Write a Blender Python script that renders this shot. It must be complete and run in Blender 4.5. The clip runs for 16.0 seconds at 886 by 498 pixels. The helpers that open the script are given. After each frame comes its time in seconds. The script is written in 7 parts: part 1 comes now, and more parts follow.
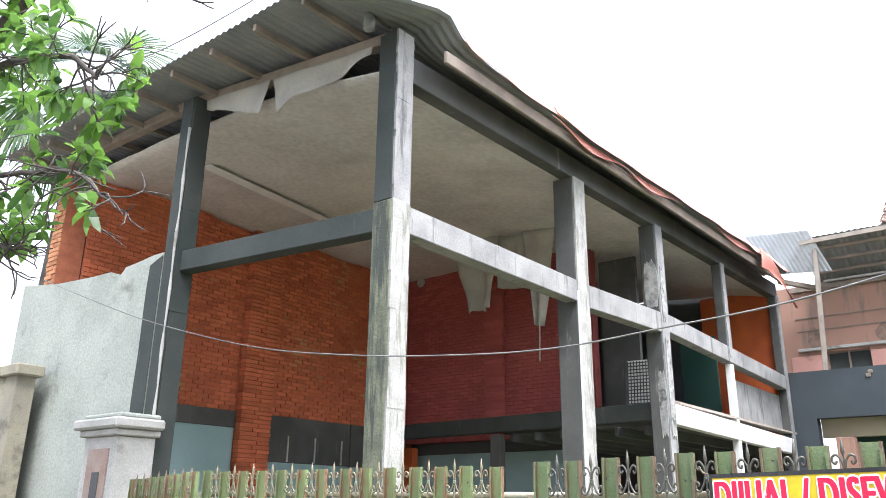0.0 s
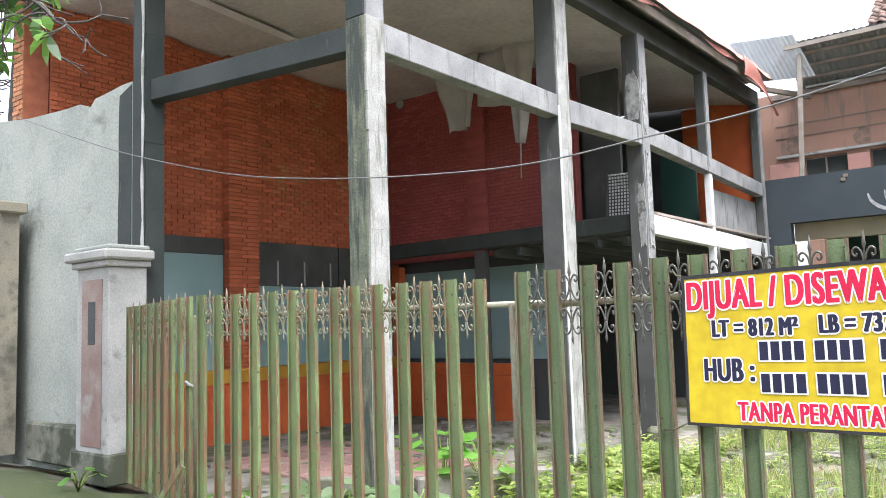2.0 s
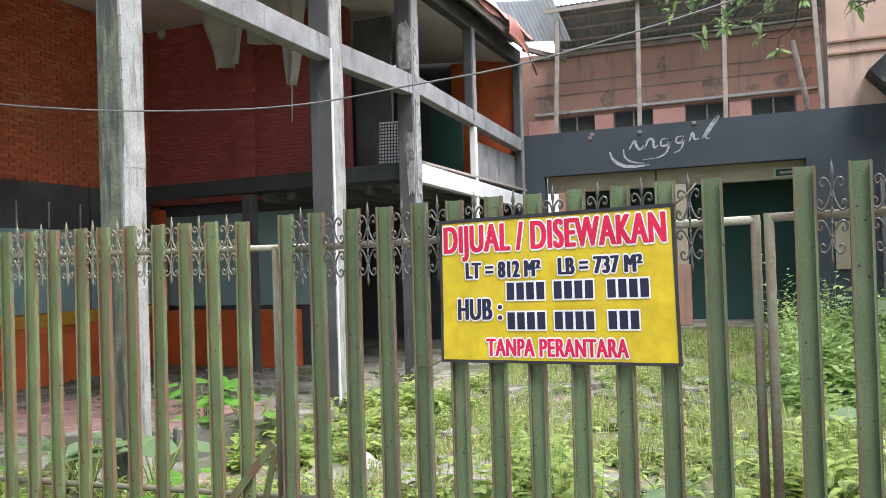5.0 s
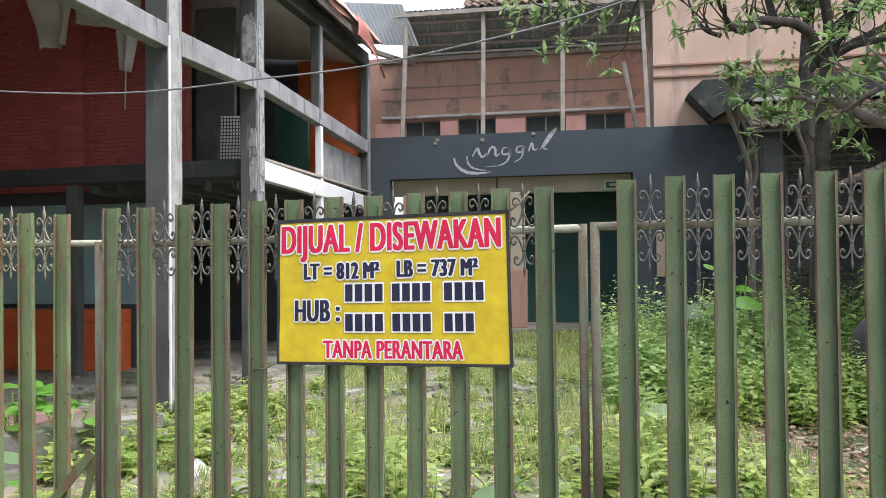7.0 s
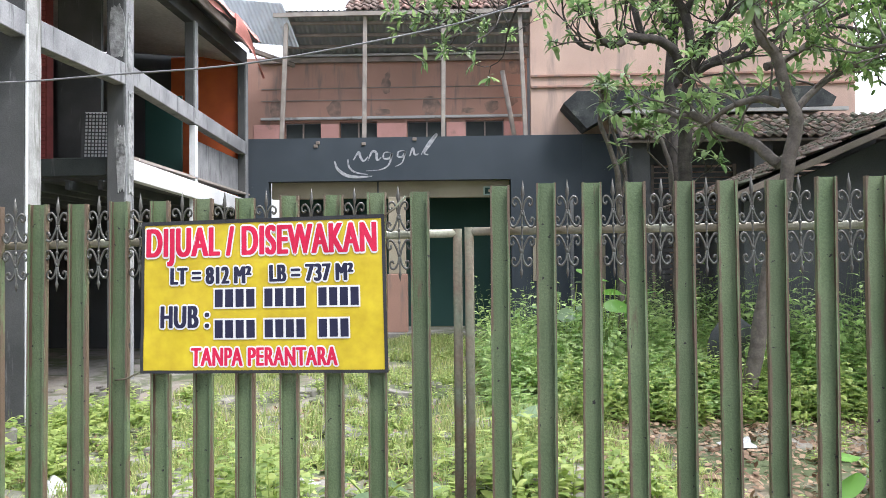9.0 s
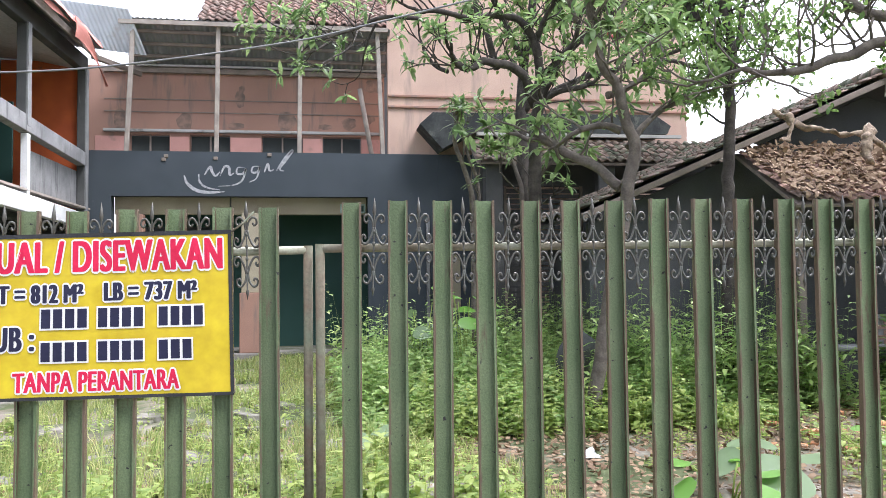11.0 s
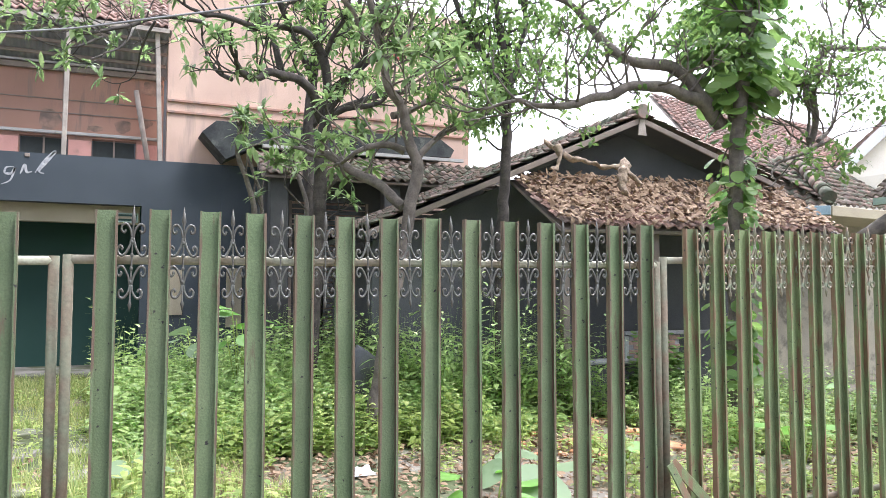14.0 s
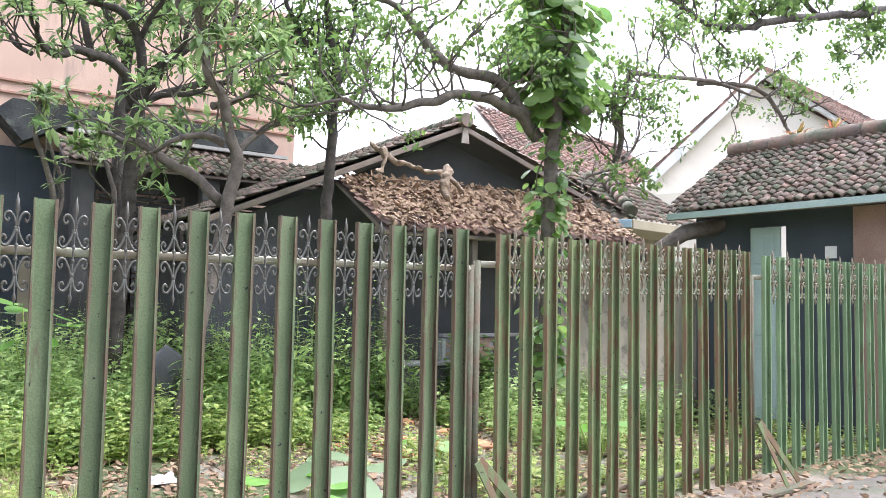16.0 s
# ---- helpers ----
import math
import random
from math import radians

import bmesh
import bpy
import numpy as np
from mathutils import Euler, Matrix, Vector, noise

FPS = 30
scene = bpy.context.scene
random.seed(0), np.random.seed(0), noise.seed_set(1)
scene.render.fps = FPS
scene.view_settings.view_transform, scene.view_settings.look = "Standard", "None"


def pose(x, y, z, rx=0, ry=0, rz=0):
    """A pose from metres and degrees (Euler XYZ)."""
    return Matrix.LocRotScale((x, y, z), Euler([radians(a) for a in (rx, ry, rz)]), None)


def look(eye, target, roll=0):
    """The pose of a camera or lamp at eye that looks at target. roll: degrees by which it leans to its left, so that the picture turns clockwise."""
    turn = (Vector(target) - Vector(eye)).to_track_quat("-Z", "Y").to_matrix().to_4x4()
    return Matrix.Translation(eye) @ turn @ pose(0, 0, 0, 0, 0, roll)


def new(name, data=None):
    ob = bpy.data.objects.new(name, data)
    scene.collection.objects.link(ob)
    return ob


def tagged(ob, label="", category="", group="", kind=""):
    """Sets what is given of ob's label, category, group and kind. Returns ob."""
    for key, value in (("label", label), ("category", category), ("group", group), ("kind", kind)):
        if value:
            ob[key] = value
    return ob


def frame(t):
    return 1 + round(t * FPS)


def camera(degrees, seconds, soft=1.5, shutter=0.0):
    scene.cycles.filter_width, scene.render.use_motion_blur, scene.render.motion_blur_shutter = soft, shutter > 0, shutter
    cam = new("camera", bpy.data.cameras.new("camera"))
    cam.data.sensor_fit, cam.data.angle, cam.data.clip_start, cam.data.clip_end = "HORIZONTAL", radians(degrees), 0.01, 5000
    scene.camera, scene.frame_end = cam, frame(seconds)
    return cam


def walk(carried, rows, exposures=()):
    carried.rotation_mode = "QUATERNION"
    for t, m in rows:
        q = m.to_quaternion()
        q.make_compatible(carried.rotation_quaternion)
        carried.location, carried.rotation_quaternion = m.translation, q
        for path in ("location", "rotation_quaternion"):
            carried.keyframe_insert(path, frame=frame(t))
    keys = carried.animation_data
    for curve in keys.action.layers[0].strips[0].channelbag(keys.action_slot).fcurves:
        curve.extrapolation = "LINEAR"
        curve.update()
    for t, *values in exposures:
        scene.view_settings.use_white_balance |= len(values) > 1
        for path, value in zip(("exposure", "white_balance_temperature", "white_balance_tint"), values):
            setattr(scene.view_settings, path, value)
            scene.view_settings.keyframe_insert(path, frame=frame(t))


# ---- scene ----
cam = camera(58.9, 16.0, soft=0.6)
PATH = [
    (0, (0.003, 0.132, 1.602), (-1.204, 1.597, 2.232), 0.7),
    (0.5, (0.002, 0.134, 1.597), (-1.236, 1.628, 2.081), 0.0),
    (1, (0.003, 0.13, 1.591), (-1.258, 1.636, 1.964), -0.4),
    (1.5, (0.007, 0.139, 1.59), (-1.263, 1.659, 1.869), -0.9),
    (2, (0.015, 0.153, 1.578), (-1.22, 1.715, 1.767), -1.8),
    (2.5, (0.025, 0.159, 1.577), (-1.133, 1.786, 1.688), -2.5),
    (3, (0.022, 0.178, 1.566), (-1.042, 1.87, 1.642), -2.5),
    (3.5, (0.032, 0.173, 1.563), (-0.933, 1.924, 1.619), -2.5),
    (4, (0.041, 0.176, 1.56), (-0.853, 1.965, 1.605), -2.3),
    (6.5, (0.075, 0.183, 1.553), (-0.395, 2.127, 1.588), -0.9),
    (7, (0.081, 0.192, 1.554), (-0.289, 2.157, 1.587), -0.6),
    (7.5, (0.089, 0.196, 1.555), (-0.207, 2.174, 1.585), -0.4),
    (8, (0.094, 0.197, 1.552), (-0.13, 2.184, 1.58), -0.2),
    (8.5, (0.103, 0.203, 1.552), (-0.04, 2.198, 1.584), -0.2),
    (9, (0.111, 0.212, 1.555), (0.039, 2.21, 1.596), -0.5),
    (11.5, (0.155, 0.244, 1.548), (0.55, 2.203, 1.641), -0.6),
    (12, (0.17, 0.256, 1.546), (0.673, 2.19, 1.643), -0.6),
    (12.5, (0.187, 0.257, 1.542), (0.784, 2.164, 1.647), -0.4),
    (13, (0.198, 0.261, 1.54), (0.865, 2.143, 1.652), -0.2),
    (13.5, (0.216, 0.27, 1.547), (0.957, 2.124, 1.667), -0.2),
    (14, (0.224, 0.272, 1.55), (1.027, 2.1, 1.674), -0.0),
    (14.5, (0.234, 0.276, 1.549), (1.105, 2.072, 1.673), 0.2),
    (15, (0.239, 0.268, 1.545), (1.208, 2.013, 1.671), 0.5),
    (15.5, (0.253, 0.274, 1.545), (1.323, 1.958, 1.68), 0.8),
    (16, (0.28, 0.293, 1.54), (1.467, 1.897, 1.673), 1.1),
]
walk(cam, [(t, look(eye, target, roll)) for t, eye, target, roll in PATH],
     exposures=[(0.0, 2.25, 6000, 14), (2.0, 2.0, 6000, 14), (4.0, 1.75, 6000, 14), (7.0, 1.53, 6000, 14), (9.0, 1.78, 5850, 15), (12.0, 1.93, 5850, 17), (14.0, 2.17, 5850, 17), (16.0, 2.17, 5850, 18)])

# ---- light: an overcast noon sky, with a broad weak sun behind the cloud ----
world = bpy.data.worlds.new("overcast_sky")
scene.world = world
world.use_nodes = True
wn, wl = world.node_tree.nodes, world.node_tree.links
sky = wn.new("ShaderNodeTexSky")
sky.sky_type = "NISHITA"
sky.sun_disc = False
sky.sun_elevation, sky.sun_rotation = radians(58), radians(35)
sky.air_density, sky.dust_density, sky.ozone_density = 1.0, 6.0, 1.0
cloud = wn.new("ShaderNodeHueSaturation")
cloud.inputs["Saturation"].default_value = 0.32
wl.new(sky.outputs[0], cloud.inputs["Color"])
wl.new(cloud.outputs[0], wn["Background"].inputs["Color"])
wn["Background"].inputs["Strength"].default_value = 0.15
sun_data = bpy.data.lights.new("sun", "SUN")
sun_data.energy, sun_data.angle, sun_data.color = 1.1, radians(25), (1.0, 0.97, 0.92)
sun = new("sun", sun_data)
sun.matrix_world = look((12, -2, 26), (0, 12, 0))


# ---- materials ----
def mat(name, base, second=None, scale=3.0, rough=0.8, metal=0.0, bump=0.2, fine=60.0, stain=None, stain_scale=0.7,
        stain_at=0.6, per_piece=0.0, streak=False, spec=0.4, trans=0.0):
    """A weathered surface: two tones mixed at a large and a fine scale, an optional stain, relief."""
    m = bpy.data.materials.new(name)
    m.use_nodes = True
    n, l = m.node_tree.nodes, m.node_tree.links
    b = n["Principled BSDF"]
    co = n.new("ShaderNodeTexCoord")
    mp = n.new("ShaderNodeMapping")
    l.new(co.outputs["Object"], mp.inputs["Vector"])
    if per_piece:
        info = n.new("ShaderNodeObjectInfo")
        geo = n.new("ShaderNodeNewGeometry")
        add = n.new("ShaderNodeMath")
        l.new(info.outputs["Random"], add.inputs[0])
        l.new(geo.outputs["Random Per Island"], add.inputs[1])
        tone = n.new("ShaderNodeMath")
        tone.operation = "FRACT"
        l.new(add.outputs[0], tone.inputs[0])
        l.new(tone.outputs[0], mp.inputs["Location"])
    second = second or tuple(c * 0.72 for c in base)
    big = n.new("ShaderNodeTexNoise")
    big.inputs["Scale"].default_value, big.inputs["Detail"].default_value = scale, 6
    l.new(mp.outputs[0], big.inputs["Vector"])
    mix = n.new("ShaderNodeMix")
    mix.data_type = "RGBA"
    mix.inputs[6].default_value, mix.inputs[7].default_value = (*base, 1), (*second, 1)
    ramp = n.new("ShaderNodeValToRGB")
    ramp.color_ramp.elements[0].position, ramp.color_ramp.elements[1].position = 0.36, 0.66
    l.new(big.outputs["Fac"], ramp.inputs[0])
    l.new(ramp.outputs[0], mix.inputs[0])
    col = mix.outputs[2]
    small = n.new("ShaderNodeTexNoise")
    small.inputs["Scale"].default_value, small.inputs["Detail"].default_value = fine, 4
    l.new(mp.outputs[0], small.inputs["Vector"])
    grain = n.new("ShaderNodeMix")
    grain.data_type, grain.blend_type = "RGBA", "OVERLAY"
    grain.inputs[0].default_value = 0.35
    l.new(col, grain.inputs[6])
    l.new(small.outputs["Fac"], grain.inputs[7])
    col = grain.outputs[2]
    if stain:
        st = n.new("ShaderNodeTexNoise")
        st.inputs["Scale"].default_value, st.inputs["Detail"].default_value, st.inputs["Roughness"].default_value = stain_scale, 8, 0.65
        sm = n.new("ShaderNodeMapping")
        sm.inputs["Location"].default_value = (3.1, 1.7, 5.3)
        if streak:
            sm.inputs["Scale"].default_value = (4.0, 4.0, 0.5)
        l.new(mp.outputs[0], sm.inputs["Vector"])
        l.new(sm.outputs[0], st.inputs["Vector"])
        sr = n.new("ShaderNodeValToRGB")
        sr.color_ramp.elements[0].position, sr.color_ramp.elements[1].position = stain_at - 0.06, stain_at + 0.06
        l.new(st.outputs["Fac"], sr.inputs[0])
        s2 = n.new("ShaderNodeMix")
        s2.data_type = "RGBA"
        s2.inputs[7].default_value = (*stain, 1)
        l.new(sr.outputs[0], s2.inputs[0])
        l.new(col, s2.inputs[6])
        col = s2.outputs[2]
    if per_piece:
        hsv = n.new("ShaderNodeHueSaturation")
        mr = n.new("ShaderNodeMapRange")
        mr.inputs["To Min"].default_value, mr.inputs["To Max"].default_value = 1 - per_piece, 1 + per_piece
        l.new(tone.outputs[0], mr.inputs["Value"])
        l.new(mr.outputs[0], hsv.inputs["Value"])
        l.new(col, hsv.inputs["Color"])
        col = hsv.outputs[0]
    l.new(col, b.inputs["Base Color"])
    b.inputs["Roughness"].default_value, b.inputs["Metallic"].default_value = rough, metal
    b.inputs["Specular IOR Level"].default_value = spec
    if bump:
        bp = n.new("ShaderNodeBump")
        bp.inputs["Strength"].default_value, bp.inputs["Distance"].default_value = bump, 0.01
        l.new(small.outputs["Fac"], bp.inputs["Height"])
        l.new(bp.outputs[0], b.inputs["Normal"])
    return m


def leaf_mat(name, base, second, rough=0.45, trans=0.35):
    """Leaves: each island its own tone, some light passing through."""
    m = bpy.data.materials.new(name)
    m.use_nodes = True
    n, l = m.node_tree.nodes, m.node_tree.links
    b = n["Principled BSDF"]
    geo = n.new("ShaderNodeNewGeometry")
    mix = n.new("ShaderNodeMix")
    mix.data_type = "RGBA"
    mix.inputs[6].default_value, mix.inputs[7].default_value = (*base, 1), (*second, 1)
    l.new(geo.outputs["Random Per Island"], mix.inputs[0])
    l.new(mix.outputs[2], b.inputs["Base Color"])
    b.inputs["Roughness"].default_value = rough
    b.inputs["Specular IOR Level"].default_value = 0.35
    t = n.new("ShaderNodeBsdfTranslucent")
    bright = n.new("ShaderNodeHueSaturation")
    bright.inputs["Value"].default_value = 1.5
    l.new(mix.outputs[2], bright.inputs["Color"])
    l.new(bright.outputs[0], t.inputs["Color"])
    ms = n.new("ShaderNodeMixShader")
    ms.inputs[0].default_value = trans
    l.new(b.outputs[0], ms.inputs[1])
    l.new(t.outputs[0], ms.inputs[2])
    l.new(ms.outputs[0], n["Material Output"].inputs["Surface"])
    return m


def fence_mat(name, base, second, rust, amount, edge):
    """Old gloss paint on steel channels, rubbed to brown primer along the lips and in runs."""
    m = mat(name, base, second, 3.0, 0.55, bump=0.25, fine=110, per_piece=0.16)
    n, l = m.node_tree.nodes, m.node_tree.links
    b = n["Principled BSDF"]
    col = b.inputs["Base Color"].links[0].from_socket
    mp = next(x for x in n if x.type == "MAPPING")
    co = next(x for x in n if x.type == "TEX_COORD")
    sep = n.new("ShaderNodeSeparateXYZ")
    l.new(co.outputs["Object"], sep.inputs[0])
    ab = n.new("ShaderNodeMath")
    ab.operation = "ABSOLUTE"
    l.new(sep.outputs["X"], ab.inputs[0])
    rim = n.new("ShaderNodeMapRange")
    rim.inputs["From Min"].default_value, rim.inputs["From Max"].default_value = 0.031, 0.042
    rim.inputs["To Max"].default_value = edge
    l.new(ab.outputs[0], rim.inputs["Value"])
    st = n.new("ShaderNodeTexNoise")
    st.inputs["Scale"].default_value, st.inputs["Detail"].default_value, st.inputs["Roughness"].default_value = 14.0, 7, 0.7
    sm = n.new("ShaderNodeMapping")
    sm.inputs["Scale"].default_value = (1.0, 1.0, 0.16)
    l.new(mp.outputs[0], sm.inputs["Vector"])
    l.new(sm.outputs[0], st.inputs["Vector"])
    add = n.new("ShaderNodeMath")
    l.new(st.outputs["Fac"], add.inputs[0])
    l.new(rim.outputs[0], add.inputs[1])
    ramp = n.new("ShaderNodeValToRGB")
    ramp.color_ramp.elements[0].position, ramp.color_ramp.elements[1].position = amount, amount + 0.1
    l.new(add.outputs[0], ramp.inputs[0])
    mix = n.new("ShaderNodeMix")
    mix.data_type = "RGBA"
    mix.inputs[7].default_value = (*rust, 1)
    l.new(ramp.outputs[0], mix.inputs[0])
    l.new(col, mix.inputs[6])
    chip = n.new("ShaderNodeTexNoise")
    chip.inputs["Scale"].default_value, chip.inputs["Detail"].default_value = 34.0, 3
    l.new(mp.outputs[0], chip.inputs["Vector"])
    cr = n.new("ShaderNodeValToRGB")
    cr.color_ramp.elements[0].position, cr.color_ramp.elements[1].position = 0.69, 0.72
    l.new(chip.outputs["Fac"], cr.inputs[0])
    dark = n.new("ShaderNodeMix")
    dark.data_type = "RGBA"
    dark.inputs[7].default_value = (0.03, 0.028, 0.025, 1)
    l.new(cr.outputs[0], dark.inputs[0])
    l.new(mix.outputs[2], dark.inputs[6])
    l.new(dark.outputs[2], b.inputs["Base Color"])
    return m


M_GREEN = fence_mat("fence_paint", (0.108, 0.153, 0.069), (0.15, 0.192, 0.095), (0.125, 0.088, 0.056), 0.61, 0.21)
M_GREENRUST = fence_mat("fence_paint_rusty", (0.165, 0.21, 0.088), (0.122, 0.155, 0.072), (0.18, 0.112, 0.064), 0.555, 0.1)
M_PIPE = mat("rail_paint_worn", (0.35, 0.36, 0.26), (0.24, 0.2, 0.135), 5.0, 0.6, bump=0.2, fine=80)
M_IRON = mat("scroll_iron", (0.12, 0.125, 0.105), (0.09, 0.08, 0.065), 20.0, 0.55, metal=0.2, bump=0.1)
M_IRONGREEN = mat("scroll_iron_painted", (0.2, 0.23, 0.15), (0.2, 0.13, 0.085), 16.0, 0.6, bump=0.15)
M_RUSTPIPE = mat("rusty_pipe", (0.14, 0.105, 0.068), (0.13, 0.145, 0.092), 6.0, 0.75, bump=0.3)
M_RENDER = mat("white_render", (0.37, 0.39, 0.345), (0.3, 0.325, 0.285), 1.6, 0.9, bump=0.35, fine=30, stain=(0.17, 0.18, 0.145), stain_scale=1.1, stain_at=0.64)
M_PALEPAINT = mat("pale_pillar_paint", (0.46, 0.45, 0.42), (0.37, 0.365, 0.335), 2.5, 0.85, bump=0.3, stain=(0.2, 0.19, 0.16), stain_scale=2.2, stain_at=0.63)
M_OCHREWALL = mat("ochre_wall", (0.33, 0.3, 0.22), (0.25, 0.23, 0.18), 2.5, 0.9, bump=0.3, stain=(0.14, 0.13, 0.1), stain_scale=2.0, stain_at=0.6)
M_PLAQUE = mat("plaque_stone", (0.25, 0.16, 0.135), (0.33, 0.26, 0.22), 3.0, 0.85, bump=0.3, stain=(0.36, 0.33, 0.29), stain_scale=2.0, stain_at=0.6)
M_DAMP = mat("damp_mossy_render", (0.24, 0.24, 0.19), (0.15, 0.15, 0.115), 2.5, 0.95, bump=0.4, stain=(0.07, 0.075, 0.05), stain_scale=2.2, stain_at=0.5)
M_CHARCOAL = mat("charcoal_paint", (0.062, 0.064, 0.06), (0.1, 0.1, 0.095), 1.5, 0.8, bump=0.25, stain=(0.22, 0.22, 0.21), stain_scale=1.6, stain_at=0.68, streak=True)
M_CONCRETE = mat("grey_concrete", (0.3, 0.3, 0.29), (0.2, 0.2, 0.2), 2.5, 0.9, bump=0.4, fine=40, stain=(0.11, 0.11, 0.11), stain_scale=2.0, stain_at=0.62, streak=True)
M_COLWHITE = mat("peeling_white_column", (0.38, 0.375, 0.35), (0.28, 0.28, 0.255), 5.0, 0.9, bump=0.6, fine=40, stain=(0.17, 0.17, 0.145), stain_scale=3.0, stain_at=0.57, streak=True)
M_COLGREEN = mat("mossy_column", (0.11, 0.12, 0.085), (0.18, 0.19, 0.13), 5.0, 0.9, bump=0.6, fine=40, stain=(0.06, 0.068, 0.058), stain_scale=2.4, stain_at=0.5, streak=True)
M_PATCH = mat("broken_render", (0.36, 0.36, 0.34), (0.22, 0.22, 0.21), 9.0, 0.95, bump=1.0, fine=22, stain=(0.1, 0.1, 0.095), stain_scale=5.0, stain_at=0.58)
M_BRICK = mat("orange_brick", (0.58, 0.165, 0.075), (0.46, 0.12, 0.058), 1.2, 0.9, bump=0.6, fine=45, per_piece=0.16, stain=(0.42, 0.25, 0.1), stain_scale=0.9, stain_at=0.66)
M_BRICKRED = mat("dull_red_brick", (0.4, 0.1, 0.085), (0.3, 0.075, 0.068), 0.9, 0.9, bump=0.5, fine=45, per_piece=0.12)
M_BRICKEND = mat("bare_brick", (0.5, 0.24, 0.12), (0.4, 0.18, 0.09), 3.0, 0.9, bump=0.5, per_piece=0.25)
M_MORTARRED = mat("dull_red_mortar", (0.27, 0.065, 0.055), (0.2, 0.05, 0.045), 6.0, 0.95)
M_MORTAR = mat("mortar", (0.42, 0.14, 0.075), (0.33, 0.11, 0.06), 8.0, 0.95)
M_TEAL = mat("pale_teal_panel", (0.3, 0.43, 0.43), (0.25, 0.37, 0.37), 1.5, 0.7)
M_ORANGE = mat("orange_paint", (0.66, 0.15, 0.04), (0.52, 0.11, 0.035), 2.0, 0.6, stain=(0.2, 0.09, 0.05), stain_scale=2.0, stain_at=0.7)
M_YELLOW = mat("ochre_yellow_paint", (0.55, 0.3, 0.03), (0.45, 0.22, 0.03), 2.0, 0.6)
M_CEIL = mat("sooty_ceiling_sheet", (0.62, 0.6, 0.565), (0.5, 0.485, 0.46), 0.8, 0.95, bump=0.3, fine=12, stain=(0.4, 0.38, 0.36), stain_scale=0.6, stain_at=0.64)
M_TARP = mat("torn_ceiling_sheet", (0.42, 0.4, 0.35), (0.32, 0.3, 0.27), 2.0, 0.9, bump=0.3)
M_TIMBER = mat("old_timber", (0.28, 0.23, 0.19), (0.19, 0.16, 0.13), 3.0, 0.9, bump=0.4)
M_POLE = mat("weathered_pole", (0.42, 0.37, 0.31), (0.3, 0.26, 0.22), 4.0, 0.9, bump=0.3)
M_REDSHEET = mat("red_roof_sheet", (0.62, 0.26, 0.2), (0.52, 0.19, 0.15), 2.0, 0.6, stain=(0.22, 0.09, 0.07), stain_scale=2.0, stain_at=0.66)
M_DARKSHEET = mat("dark_roof_sheet", (0.21, 0.22, 0.225), (0.27, 0.27, 0.26), 2.0, 0.8)
M_ZINC = mat("corrugated_zinc", (0.62, 0.65, 0.67), (0.5, 0.52, 0.53), 1.5, 0.5, stain=(0.4, 0.36, 0.33), stain_scale=1.2, stain_at=0.66)
M_SALMON = mat("salmon_wall_paint", (0.41, 0.24, 0.175), (0.34, 0.2, 0.145), 0.9, 0.9, bump=0.15, stain=(0.24, 0.18, 0.145), stain_scale=0.9, stain_at=0.6, streak=True)
M_PINK = mat("pale_pink_paint", (0.62, 0.44, 0.34), (0.52, 0.36, 0.28), 1.0, 0.9, bump=0.15, stain=(0.42, 0.31, 0.25), stain_scale=0.6, stain_at=0.58, streak=True)
M_SIGN = mat("slate_blue_fascia", (0.047, 0.059, 0.068), (0.062, 0.075, 0.085), 1.0, 0.75, bump=0.12, stain=(0.16, 0.17, 0.18), stain_scale=3.5, stain_at=0.74)
M_CREAM = mat("cream_paint", (0.42, 0.37, 0.26), (0.36, 0.31, 0.22), 1.5, 0.85)
# Near-black: painted shade of unlit rooms and undersides; also a few dark parts.
M_DARK = mat("dark_parts_and_shade", (0.07, 0.074, 0.075), (0.095, 0.098, 0.096), 1.0, 0.9)
M_HOOD = mat("black_weathered_concrete", (0.035, 0.038, 0.038), (0.07, 0.075, 0.07), 3.0, 0.95, bump=0.6, fine=25, stain=(0.16, 0.17, 0.14), stain_scale=3.0, stain_at=0.64)
M_PIER = mat("bright_pink_paint", (0.58, 0.31, 0.26), (0.5, 0.27, 0.22), 2.0, 0.85, stain=(0.3, 0.2, 0.16), stain_scale=2.5, stain_at=0.66)
M_SOOT = mat("soot", (0.17, 0.13, 0.105), (0.36, 0.23, 0.17), 5.0, 0.95)
M_OLDBRICK = mat("old_brown_brick", (0.34, 0.23, 0.18), (0.28, 0.18, 0.14), 3.0, 0.95)
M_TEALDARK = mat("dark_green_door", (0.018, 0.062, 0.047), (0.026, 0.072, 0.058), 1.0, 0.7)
M_TILE = mat("mossy_roof_tile", (0.19, 0.155, 0.13), (0.24, 0.16, 0.12), 4.0, 0.95, bump=0.5, fine=30, stain=(0.11, 0.12, 0.08), stain_scale=2.5, stain_at=0.52, per_piece=0.25)
M_REDTILE = mat("red_roof_tile", (0.36, 0.22, 0.175), (0.28, 0.18, 0.145), 3.0, 0.9, bump=0.4, stain=(0.2, 0.15, 0.12), stain_scale=1.0, stain_at=0.5, per_piece=0.25)
M_WHITEWASH = mat("whitewash", (0.75, 0.7, 0.6), (0.66, 0.61, 0.52), 1.0, 0.9)
M_BLUE = mat("pale_blue_board", (0.3, 0.42, 0.47), (0.26, 0.36, 0.4), 2.0, 0.7)
M_DOORBLUE = mat("pale_green_door", (0.42, 0.52, 0.47), (0.35, 0.45, 0.41), 2.0, 0.7)
